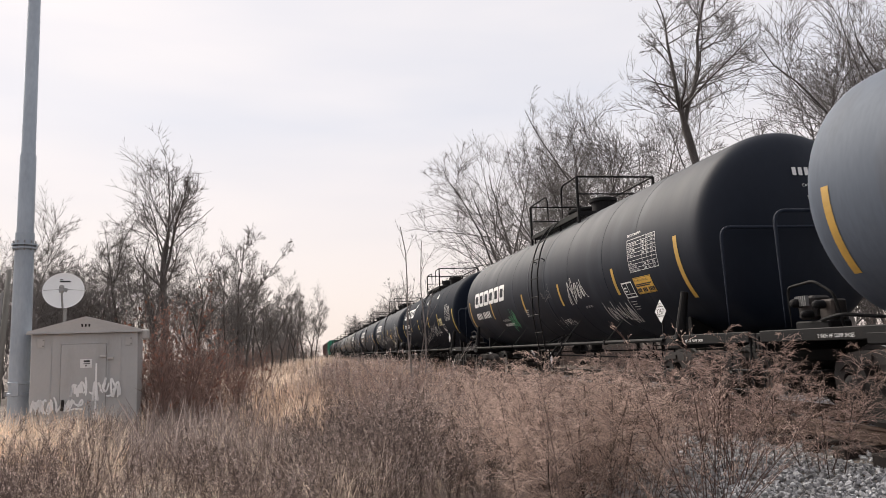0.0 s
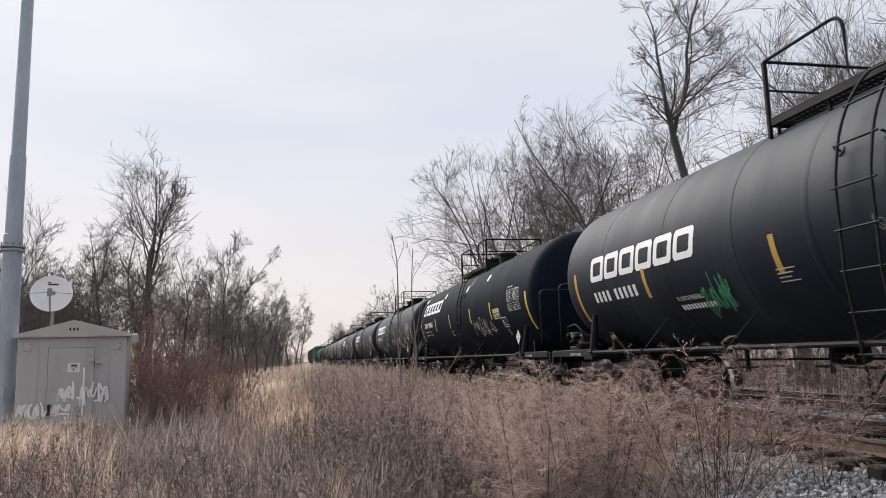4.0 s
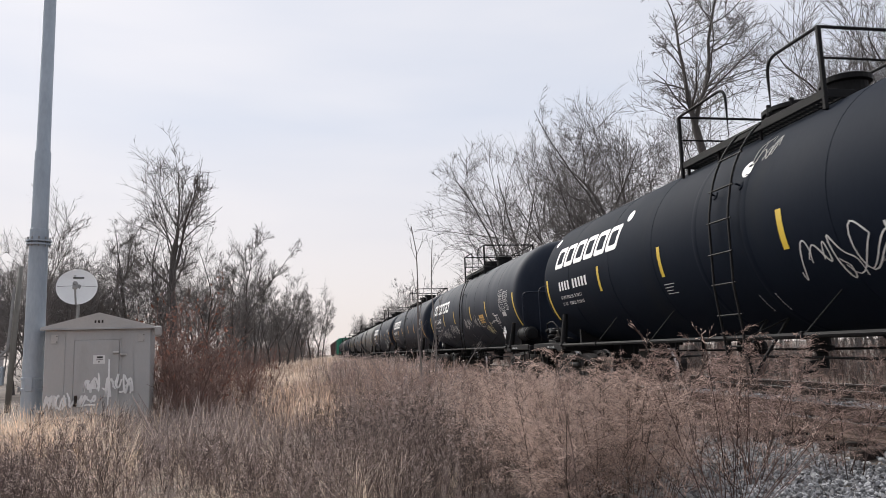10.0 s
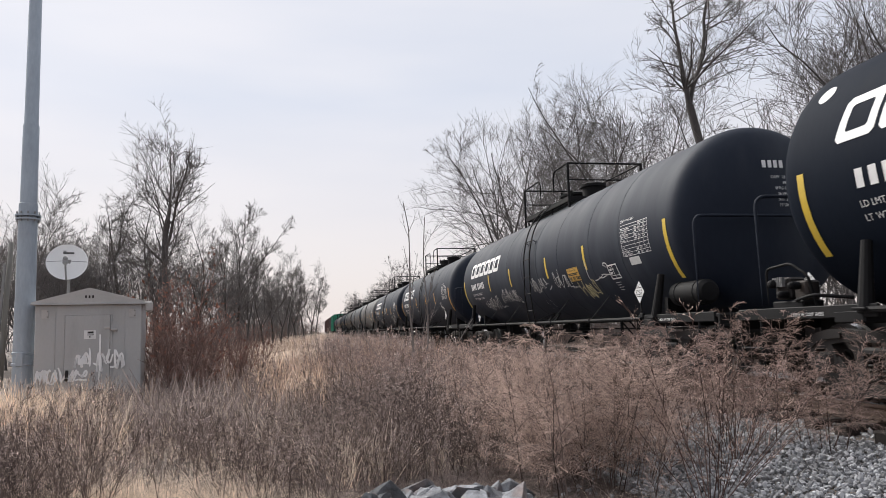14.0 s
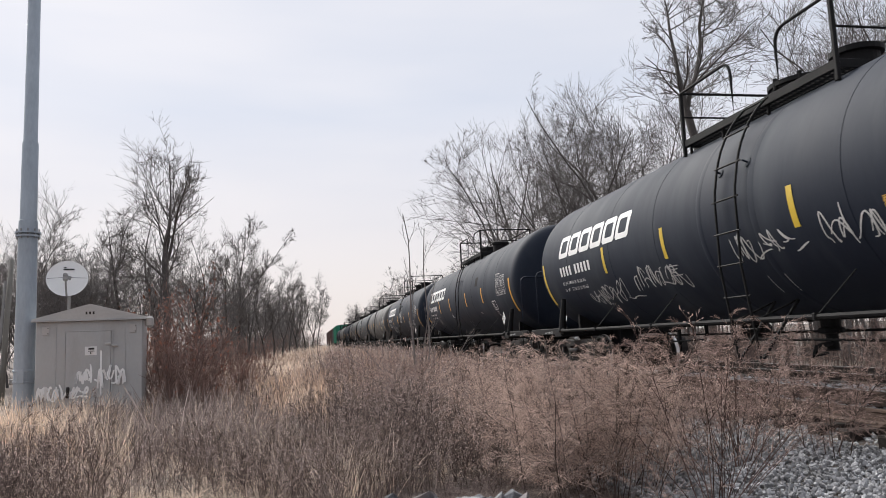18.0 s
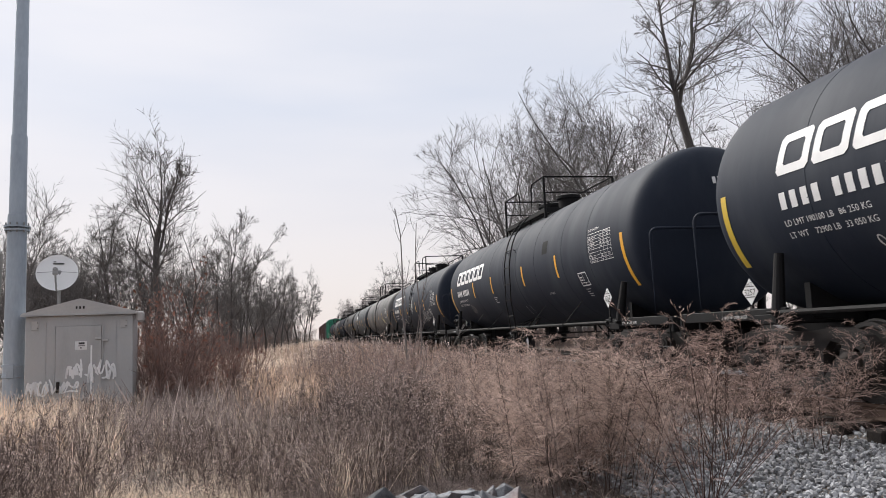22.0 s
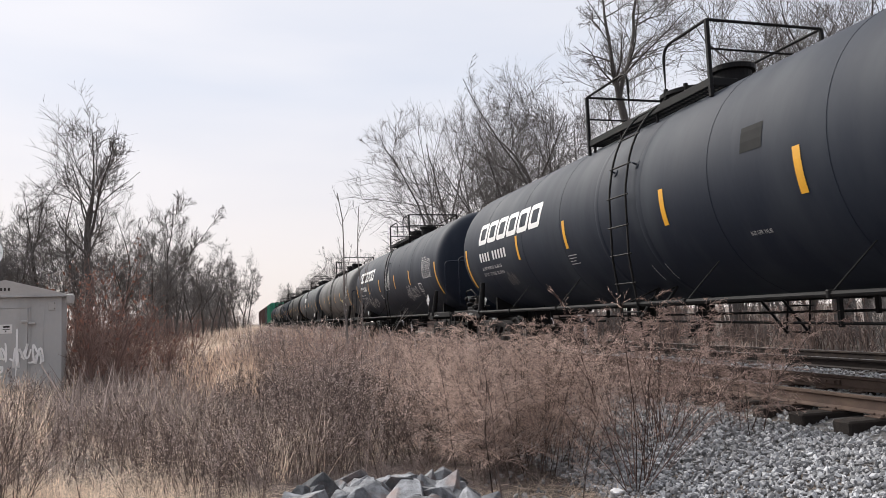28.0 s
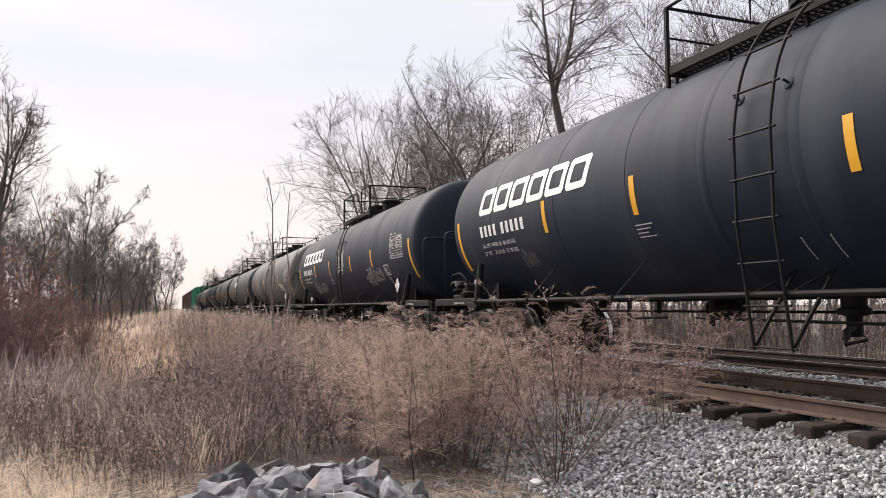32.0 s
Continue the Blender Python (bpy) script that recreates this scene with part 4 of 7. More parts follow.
def build_tank_car():
    """One empty-of-markings tank car, standing at the world's origin; the others are copies of it."""
    car = thing("tank_car", pose(TRACK_X, -0.6, RAIL_Z), "black cylindrical railway tank car on two trucks", "tank car", "tank cars of the passing train")
    t = Shape()
    prof = []
    for a in np.linspace(0, math.pi / 2, 16)[:-1]:
        prof.append((max(0.02, TANK_R * math.sin(a) ** (2 / KNUCKLE)), -TANK_HALF - HEAD * math.cos(a) ** (2 / KNUCKLE)))
    prof += [(TANK_R, y) for y in np.linspace(-TANK_HALF, TANK_REAR, 13)]
    for a in np.linspace(math.pi / 2, 0, 16)[1:]:
        prof.append((max(0.02, TANK_R * math.sin(a) ** (2 / KNUCKLE)), TANK_REAR + HEAD * math.cos(a) ** (2 / KNUCKLE)))
    t.turned(prof, "y", 72, (0, 0, TANK_Z))
    tank = part("tank", t, TANK_BLACK, car, "jacketed black steel tank shell", smooth=True)
    for y in (-5.9, -4.45, -2.55, 1.75, 3.6, 5.85):
        s = Shape()
        n, r0, r1 = 72, TANK_R - 0.01, TANK_R + 0.004
        s.turned([(r0, y - 0.022), (r1, y - 0.016), (r1, y + 0.016), (r0, y + 0.022)], "y", n, (0, 0, TANK_Z), caps=False)
        part("jacket_seam", s, TANK_BLACK, tank, smooth=False)
    # heater band round the middle, behind the ladder
    for y in (-0.95, 0.32):
        s = Shape().turned([(TANK_R - 0.01, y - 0.09), (TANK_R + 0.005, y - 0.05), (TANK_R + 0.005, y + 0.05), (TANK_R - 0.01, y + 0.09)], "y", 72, (0, 0, TANK_Z), caps=False)
        part("jacket_band", s, TANK_BLACK, tank, smooth=True)
    # manway dome and fittings on top
    top = TANK_Z + TANK_R
    dome = Shape().turned([(0.46, top - 0.15), (0.46, top + 0.24), (0.50, top + 0.25), (0.50, top + 0.31), (0.42, top + 0.34), (0.05, top + 0.36)], "z", 28, (0, -0.25, 0))
    dome = part("manway", dome, BLACK_IRON, car, "black manway with a bolted lid")
    auto_smooth(dome)
    bolt_me = Shape().turned([(0.035, top + 0.2), (0.035, top + 0.36)], "z", 8).mesh("eye_bolt", BLACK_IRON)
    for k in range(8):
        a = k * math.pi / 4
        part("eye_bolt", bolt_me, None, dome, at=pose(0.47 * math.cos(a), -0.25 + 0.47 * math.sin(a), 0))
    valve = Shape().turned([(0.27, top - 0.1), (0.27, top + 0.30), (0.325, top + 0.31), (0.325, top + 0.38), (0.2, top + 0.43), (0.05, top + 0.44)], "z", 24, (0, -1.25, 0))
    part("relief_valve", valve, BLACK_IRON, car)
    part("fittings_box", Shape().box(0.1, 0.75, top + 0.12, 0.5, 0.45, 0.36, bevel=0.03), BLACK_IRON, car)
    # platform: a grating on either side of the manway, toe boards and a rail
    py0, py1, pz, xo, xi = -2.0, 1.53, top - 0.11, 0.93, 0.50
    rz = top + 0.75
    for side in (-1, 1):
        xm, wd = side * (xo + xi) / 2, xo - xi
        g = Shape()
        for k in range(40):
            g.box(xm, py0 + 0.05 + k * (py1 - py0 - 0.1) / 39, pz, wd, 0.02, 0.03)
        for q in range(4):
            g.box(side * (xi + 0.03 + q * (wd - 0.06) / 3), (py0 + py1) / 2, pz - 0.012, 0.015, py1 - py0, 0.025)
        plat = part("platform_grating", g, BLACK_IRON, car, "black open steel grating walkway")
        for xx in (xo, xi):
            part("toe_board", Shape().box(side * xx, (py0 + py1) / 2, pz + 0.01, 0.02, py1 - py0, 0.11, bevel=0.004), BLACK_IRON, plat)
        for yy in (py0, py1):
            part("toe_board", Shape().box(xm, yy, pz + 0.01, wd, 0.02, 0.11, bevel=0.004), BLACK_IRON, plat)
        for yy in (py0 + 0.1, -0.6, 0.5, py1 - 0.1):
            part("platform_bracket", Shape().box(side * (xo - 0.06), yy, pz - 0.09, 0.04, 0.04, 0.16, bevel=0.006), BLACK_IRON, plat)
        for yy in (py0, py1):
            part("rail_post", Shape().box(side * xo, yy, (rz + pz - 0.2) / 2, 0.055, 0.055, rz - pz + 0.2, bevel=0.008), BLACK_IRON, car)
    for yy in (py0, py1):
        part("end_rail", rail_pipe([(-xo, yy, rz), (xo, yy, rz)]), BLACK_IRON, car)
        part("end_rail", rail_pipe([(-xo, yy, rz - 0.4), (xo, yy, rz - 0.4)], 0.016), BLACK_IRON, car)
    part("side_rail", rail_pipe([(xo, py0, rz), (xo, py1, rz)]), BLACK_IRON, car)
    part("side_rail", rail_pipe([(xo, py0, rz - 0.4), (xo, py1, rz - 0.4)], 0.016), BLACK_IRON, car)
    part("side_rail", rail_pipe([(-xo, py0, rz), (-xo, -0.95, rz), (-xo, -0.95, pz)], bend=0.22), BLACK_IRON, car)
    part("side_rail", rail_pipe([(-xo, py1, rz), (-xo, 0.1, rz), (-xo, 0.1, pz)], bend=0.22), BLACK_IRON, car)
    # side ladders, bent over the shell
    for side in (-1, 1):
        lad = []
        for yy in (-0.28, -0.76):
            vs = np.linspace(1.45, -0.05, 12)
            pts = [on_shell(v, yy, 0.09 + 0.13 * max(0.0, v - 0.4), side) for v in vs] + [(side * 1.59, yy, 1.75), (side * 1.49, yy, 1.0), (side * 1.42, yy, 0.50)]
            lad.append(part("ladder_stile", Shape().tube(pts, 0.017, 6), BLACK_IRON, car))
        rungs = [on_shell(v, 0, 0.09 + 0.13 * max(0.0, v - 0.4), side) for v in (1.40, 0.96, 0.52, 0.08)] + [(side * x, 0, z) for x, z in ((1.60, 2.20), (1.585, 1.78), (1.535, 1.36), (1.48, 0.94), (1.425, 0.53))]
        for x, _, z in rungs:
            part("rung", Shape().tube([(x, -0.82, z), (x, -0.22, z)], 0.013, 6), BLACK_IRON, lad[0])
        for yy in (-0.20, -0.84):
            x, _, z = on_shell(0.52, 0, 0.0, side)
            pad = Shape().turned([(0.062, -0.02), (0.062, 0.010), (0.04, 0.014)], "z", 16)
            pad.turned([(0.014, 0.0), (0.014, 0.085)], "z", 8)
            part("ladder_pad", pad, TANK_BLACK, lad[0], at=pose(x, yy, z, 0, side * (90 - math.degrees(0.52 / TANK_R)), 0))
        for yy in (-0.28, -0.76):
            part("ladder_brace", Shape().tube([(side * 1.49, yy, 1.03), (side * 0.80, yy + 0.06, 1.29)], 0.012, 6), BLACK_IRON, lad[0])
            part("ladder_brace", Shape().tube([(side * 1.42, yy, 0.53), (side * 0.80, yy + 0.04, 1.29)], 0.022, 6), BLACK_IRON, lad[0])
    # running pipe along the side and its hangers
    for side in (-1, 1):
        part("side_pipe", Shape().tube([(side * 1.46, -6.6, 1.05), (side * 1.46, 6.6, 1.05)], 0.032, 8), BLACK_IRON, car, "long side handrail pipe")
        for yy in (-4.3, -1.9, 2.1, 4.5):
            h = Shape().tube([(side * 1.46, yy, 1.05), (side * 1.36, yy - 0.08, 1.2), (side * 1.11, yy - 0.26, TANK_Z - 1.01)], 0.009, 5)
            h.box(side * 1.46, yy, 1.05, 0.09, 0.05, 0.09, bevel=0.01)
            part("pipe_hanger", h, BLACK_IRON, car)
    # centre sill stubs, bottom fittings and brake rigging
    for end in (-1, 1):
        part("stub_sill", Shape().box(0, end * 7.55, 0.86, 0.42, 2.75, 0.36, bevel=0.03), BLACK_IRON, car)
        sad = Shape()
        for side in (-1, 1):
            sad.prism([(side * 0.3, 0.9), (side * 0.95, 0.98), (side * 1.0, 1.05), (side * 1.0, 1.40), (side * 0.7, 1.24), (side * 0.3, 1.10)], "y", end * 6.63 - 0.05, end * 6.63 + 0.05)
            foot, head = (-7.04, -7.16) if end < 0 else (6.63, 6.63)
            sad.tube([(side * 1.42, foot, 1.02), (side * 1.34, head, 1.76)], [0.085, 0.055], 12)
            sad.box(side * 1.42, foot, 1.06, 0.2, 0.2, 0.03, bevel=0.008)
        sad.box(0, end * 6.85, 0.98, 2.9, 0.45, 0.14, bevel=0.02)
        part("saddle", sad, BLACK_IRON, car, "body bolster and shell saddle")
        plat = Shape()
        plat.box(0, end * 8.5, 1.06, 2.85, 0.9, 0.05, bevel=0.01)
        plat.box(-1.42, end * 7.65, 1.04, 0.05, 2.4, 0.14, bevel=0.01)
        plat.box(1.42, end * 7.65, 1.04, 0.05, 2.4, 0.14, bevel=0.01)
        plat.box(0, end * 8.93, 0.96, 2.85, 0.06, 0.22, bevel=0.01)
        part("end_platform", plat, BLACK_IRON, car, "black steel end platform and side sill")
        for side in (-1, 1):
            st = Shape()
            for yy in (8.4, 8.85):
                st.tube([(side * 1.42, end * yy, 1.0), (side * 1.42, end * yy, 0.36)], 0.016, 6)
            for zz in (0.37, 0.62):
                st.tube([(side * 1.42, end * 8.38, zz), (side * 1.42, end * 8.87, zz)], 0.016, 6)
            part("sill_step", st, BLACK_IRON, car)
        part("end_handrail", rail_pipe([(-1.40, end * 8.38, 1.06), (-1.40, end * 8.38, 2.54), (1.40, end * 8.38, 2.54), (1.40, end * 8.38, 1.06)], 0.024, bend=0.15), TANK_DULL, car, "bent pipe end handrail")
        cp = Shape()
        cp.box(0, end * 8.82, 0.84, 0.22, 0.36, 0.26, bevel=0.03)
        cp.box(0.03, end * 9.02, 0.84, 0.3, 0.14, 0.30, bevel=0.05)
        cp.tube([(0.18, end * 8.7, 0.8), (0.22, end * 8.95, 0.55), (0.12, end * 9.05, 0.5)], 0.025, 6)
        part("coupler", cp, CAST_STEEL, car, "rusty knuckle coupler with an air hose")
        part("uncoupling_lever", rail_pipe([(-1.38, end * 8.98, 0.92), (-0.5, end * 9.0, 0.92), (-0.15, end * 8.98, 0.98)], 0.014), BLACK_IRON, car)
    # air reservoir, valves and brake cylinder at the rear end platform
    res = Shape().turned([(0.05, 7.36), (0.2, 7.40), (0.24, 7.46), (0.24, 8.1), (0.2, 8.16), (0.05, 8.2)], "y", 18, (0.2, 0, 1.34))
    auto_smooth(part("air_reservoir", res, BLACK_IRON, car))
    out = Shape().turned([(0.13, 1.15), (0.13, 0.92), (0.17, 0.9), (0.17, 0.84), (0.08, 0.82), (0.08, 0.62), (0.11, 0.6)], "z", 14, (0, -0.25, 0))
    out.tube([(0, -0.25, 0.7), (-0.35, -0.45, 0.68), (-0.5, -0.55, 0.6)], 0.035, 6)
    out.tube([(-0.45, -0.5, 0.68), (-0.62, -0.65, 0.55), (-0.5, -0.8, 0.6)], 0.02, 6)
    part("bottom_outlet", out, BLACK_IRON, car, "bottom outlet valve with a hanging cap and chain")
    cyl = Shape().turned([(0.05, 1.9), (0.13, 1.95), (0.13, 2.5), (0.05, 2.55)], "y", 16, (0.5, 0, 0.9))
    cyl.tube([(-0.3, 2.5, 0.78), (-0.3, 5.6, 0.7)], 0.02, 6)
    cyl.tube([(-0.3, 1.9, 0.78), (-0.3, -5.6, 0.7)], 0.02, 6)
    cyl.tube([(0.25, -5.8, 0.86), (0.25, 5.8, 0.86)], 0.02, 6)
    for yy in (1.6, 3.4, -3.2):
        cyl.box(-0.3, yy, 0.88, 0.06, 0.06, 0.4, bevel=0.01)
        cyl.box(0.25, yy, 0.95, 0.06, 0.06, 0.25, bevel=0.01)
    part("brake_rigging", cyl, BLACK_IRON, car, "brake cylinder, rods and levers")
    for yy in (-5.1, 4.9):
        for side in (-1, 1):
            cr = Shape().tube([(side * 0.5, yy, 1.25), (side * 0.5, yy, 0.72), (side * 0.5, yy + 0.7, 0.72), (side * 0.5, yy + 0.7, 1.2)], 0.02, 6)
            part("safety_hanger", cr, BLACK_IRON, car)
    meshes = wheelset_meshes()
    for y in (-6.85, 6.85):
        build_truck(car, y, meshes)
    return car


def valve_cluster(car):
    """Brake control valves on the rear end platform."""
    vb = part("brake_valve", Shape().box(-0.98, 8.40, 1.36, 0.24, 0.30, 0.28, bevel=0.03).box(-0.98, 8.08, 1.32, 0.20, 0.24, 0.24, bevel=0.025), CAST_STEEL, car, "grey brake control valve cluster")
    for yy, zz, rr in ((8.47, 1.42, 0.055), (8.30, 1.28, 0.045), (8.08, 1.38, 0.05)):
        part("valve_cap", Shape().turned([(rr, -1.10), (rr, -1.20), (rr * 0.7, -1.23), (rr * 0.3, -1.24)], "x", 14, (0, yy, zz)), BLACK_IRON, vb)
    for k in range(6):
        part("cooling_rib", Shape().box(-1.14, 8.31 + 0.035 * k, 1.44, 0.05, 0.012, 0.12), GALV_DARK, vb)
    part("valve_pipe", rail_pipe([(-1.15, 8.62, 1.1), (-1.15, 8.62, 1.62), (-1.15, 8.15, 1.66), (-1.1, 7.9, 1.5), (-1.0, 7.9, 1.1)], 0.018, bend=0.08), BLACK_IRON, vb)
    part("valve_pipe", rail_pipe([(-1.05, 8.2, 1.2), (-1.2, 8.0, 1.2), (-1.2, 7.7, 1.25), (-0.9, 7.4, 1.2)], 0.02, bend=0.08), BLACK_IRON, vb)
    part("valve_stand", Shape().box(-1.0, 8.25, 1.14, 0.3, 0.6, 0.12, bevel=0.02), BLACK_IRON, vb)


def placard(car, y, z, words, px=0.0):
    """A diamond hazard placard on its stand at the sill."""
    s = Shape()
    h = 0.185
    s.prism([(y - h, z), (y, z - h), (y + h, z), (y, z + h)], "x", -1.475 + px, -1.469 + px)
    p = part("placard", s, WHITE, car, "white diamond hazard placard on a stand")
    for up in (1, -1):
        q = Shape().prism([(y - h * 0.56, z + up * 0.068), (y + h * 0.56, z + up * 0.068), (y + h * 0.5, z + up * 0.08), (y - h * 0.5, z + up * 0.08)], "x", -1.4785 + px, -1.4755 + px)
        part("placard_line", q, INK, p)
    v, f = text_flat("HOT", 0.062)
    part("placard_word", Shape().add(np.stack([np.full(len(v), -1.479 + px), y + v[:, 0].max() / 2 - v[:, 0], z + 0.086 + v[:, 1]], -1), f), INK, p)
    v, f = text_flat(words, 0.13)
    n = Shape()
    w = v[:, 0].max()
    n.add(np.stack([np.full(len(v), -1.479 + px), y + w / 2 - v[:, 0], z - 0.052 + v[:, 1]], -1), f)
    part("placard_number", n, INK, p)
    st = Shape().box(-1.45 + px, y, (z - h + 1.08) / 2, 0.02, 0.026, z - h - 1.06 + 0.05)
    st.box(-1.44 + px, y, 1.1, 0.05, 0.12, 0.08, bevel=0.01)
    part("placard_stand", st, BLACK_IRON, p)


def mark_car(car, spec):
    """Owner's mark, numbers, stripes, notices and spray paint on the near side of the shell."""
    tank = next(c for c in car.children if c.name.startswith("tank"))
    amber = spec.get("amber", AMBER)
    for y in (spec.get("rear_strip", 7.36), spec.get("end_strip", -7.58)):
        shell_mark("reflective_strip", bars_flat([(0, 0, 0.11, 1.0)]), y + 0.05, -0.96, amber, tank, "amber reflective strip")
    for y in spec.get("strips", (4.1, 1.5, -1.6, -4.1)):
        shell_mark("reflective_strip", bars_flat([(0, 0, 0.105, 0.5)]), y + 0.05, -0.48 + spec.get("strip_v", 0.0), amber, tank, "amber reflective strip")
    if "logo" in spec:
        y, v, w, h = spec["logo"]
        for k in range(6):
            shell_mark("owner_mark", slanted_block(w / 6, h), y - k * w / 6, v, WHITE, tank, "bold white slanted block of the owner's mark")
        back, drop = spec.get("number", (0.0, 0.0))
        y, nv = y - back, v - 0.40 - drop
        for k in range(9):
            shell_mark("number_bar", bars_flat([(0, 0, 0.105, 0.2)]), y - 0.02 - 0.185 * k - (0.14 if k > 3 else 0), nv, WHITE, tank, "white bar of the car's number")
        for row, words in enumerate(spec.get("weights", ("LD LMT 190200 LB  86 300 KG", "LT WT   72800 LB  33 000 KG"))):
            shell_words("weight_lettering", words, 0.105, y, nv - 0.20 - 0.15 * row, WHITE, tank, "small white weight lettering", wide=0.95)
    if spec.get("table"):
        y, v = spec["table"]
        shell_mark("test_table", table_flat(1.06, 0.56), y, v - 0.56, WHITE, tank, "white ruled test-date table")
        shell_mark("test_table_lettering", table_words(1.06, 0.56), y, v - 0.56, WHITE, tank, "small white lettering of the test-date table")["kind"] = "stuff"
        shell_words("specification_lettering", "DOT 111A100W1", 0.07, y, v + 0.05, WHITE, tank)
    y = spec.get("square", -5.16)
    t = 0.025
    shell_mark("stencil_box", bars_flat([(0, 0, 0.42, t), (0, 0.3 - t, 0.42, t), (0, t, t, 0.3 - 2 * t), (0.42 - t, t, t, 0.3 - 2 * t), (0.2, t, 0.015, 0.3 - 2 * t), (0.05, 0.12, 0.1, 0.03), (0.05, 0.18, 0.1, 0.03), (t, 0.07, 0.37, 0.012)]), y, -0.78, WHITE, tank, "white stencilled service box")
    shell_mark("small_lettering", bars_flat([(0.05, -0.055 * k, 0.22 - 0.05 * (k % 2), 0.013) for k in range(4)]), y, -0.86, OFFWHITE, tank)
    if "caution" in spec:
        y, v = spec["caution"]
        shell_words("caution_lettering", "IN CASE OF EMERGENCY", 0.105, y, v, WHITE, tank, "small white emergency lettering", wide=0.62)
        for k in range(11):
            shell_mark("caution_bar", bars_flat([(0, 0, 0.055, 0.09)]), y - 0.085 * k, v - 0.16, WHITE, tank, "white bar of the emergency lettering")
    if "notice" in spec:
        y, v, mat = spec["notice"]
        shell_mark("emergency_notice", bars_flat([(0, 0, 0.66, 0.30)]), y, v - 0.30, mat, tank, "yellow chemical emergency notice")
        shell_mark("notice_border", bars_flat([(0.01, 0.01, 0.64, 0.006), (0.01, 0.284, 0.64, 0.006), (0.01, 0.016, 0.006, 0.268), (0.644, 0.016, 0.006, 0.268)]), y, v - 0.30, INK, tank, lift=0.009)
        shell_words("notice_lettering", "FOR CHEMICAL EMERGENCY", 0.055, y - 0.03, v - 0.075, INK, tank, lift=0.009, wide=0.72)
        for bar in [(0.04, 0.165, 0.58, 0.02), (0.04, 0.135, 0.5, 0.02)] + [(0.03 + 0.052 * k, 0.03, 0.04, 0.075) for k in range(12) if k not in (3, 7)]:
            shell_mark("notice_bar", bars_flat([bar]), y, v - 0.30, INK, tank, lift=0.009)
    for y, v, w, h, n, seed, mat in spec.get("spray", ()):
        for k, stroke in enumerate(split_strokes(strokes_flat(seed, w, h, n))):
            shell_mark("spray_stroke", stroke, y, v, mat, tank, "looping spray-paint stroke", lift=0.007 + 0.0006 * k)
    for y, v, w, h, mat in spec.get("patches", ()):
        shell_mark("paint_patch", bars_flat([(0, 0, w, h)]), y, v, mat, tank, "square overpainted patch", lift=0.004)
    for y, v in spec.get("dots", ()):
        ang = np.linspace(0, 2 * np.pi, 17)[:-1]
        shell_mark("round_sticker", (np.stack([0.12 * np.cos(ang), 0.12 * np.sin(ang)], -1), [tuple(range(16))]), y, v, WHITE, tank, "round white sticker")
    shell_mark("small_lettering", bars_flat([(0.0, -0.055 * k, 0.34 - 0.06 * (k % 3), 0.014) for k in range(4)]), spec.get("strips", (4.1, 1.5))[1] + 0.1, -0.62, OFFWHITE, tank)
    placard(car, spec.get("placard", -6.6), 1.50, "3257")
    if spec.get("valves"):
        valve_cluster(car)
    if spec.get("rear_placard", True):
        placard(car, spec.get("rear_stand", 8.0), 1.37, "3257", 0.62)
    if spec.get("reservoir"):
        res = Shape().turned([(0.04, -0.5), (0.14, -0.48), (0.19, -0.42), (0.19, 0.42), (0.14, 0.48), (0.04, 0.5)], "y", 20, (-1.12, -7.75, 1.42))
        auto_smooth(part("side_reservoir", res, BLACK_IRON, car, "black cylindrical air reservoir"))
        for dy in (-0.28, 0.28):
            part("reservoir_strap", Shape().turned([(0.19, dy - 0.02), (0.2, dy - 0.018), (0.2, dy + 0.018), (0.19, dy + 0.02)], "y", 20, (-1.12, -7.75, 1.42), caps=False), BLACK_IRON, car)
    for y in (7.78, -7.2):
        for word in ("2", "INCH", "HF", "COMP", "SHOES"):
            v, f = text_flat(word, 0.06)
            v[:, 0] *= 0.78
            s = Shape().add(np.stack([np.full(len(v), -1.449), y - v[:, 0], 1.0 + v[:, 1]], -1), f)
            part("sill_lettering", s, WHITE, car, "small white sill lettering")
            y -= v[:, 0].max() + 0.028
    shell_words("valve_lettering", "BOT OPR VALVE", 0.075, -3.03, -0.83, OFFWHITE, tank, wide=0.62)
    for y in (-0.66, -1.0):
        shell_mark("small_lettering", bars_flat([(0, -0.045 * k, 0.016, 0.03) for k in range(7)]), y, -1.06, OFFWHITE, tank)
    # end lettering on the leading head
    def on_head(name, flat, x0, z0, label=""):
        v, f = flat
        x, z = x0 + v[:, 0], z0 + v[:, 1]
        y = -TANK_HALF - HEAD * np.maximum(0, 1 - (np.hypot(x, z) / TANK_R) ** KNUCKLE) ** (1 / KNUCKLE) - 0.014
        part(name, Shape().add(np.stack([x, y, TANK_Z + z], -1), f), WHITE, tank, label)
    for i in range(9):
        on_head("number_bar", bars_flat([(0, 0, 0.062, 0.12)]), -0.11 + 0.098 * i + (0.06 if i > 3 else 0), 0.75, "white bar of the car's number")
    for k, (x, line) in enumerate(((-0.18, "CAPY  23420 GAL US"), (0.02, "88 650 L"), (-0.12, "SPRG D-5 7 OUTER 7 8"), (-0.08, "36 WHLS"), (-0.08, "NO. 24 BRAKE BEAM"), (-0.06, "12 LINE EXT HTRS"))):
        on_head("head_lettering", text_flat(line, 0.064), x + 0.19, 0.58 - 0.088 * k, "small white lettering on the tank's domed end")


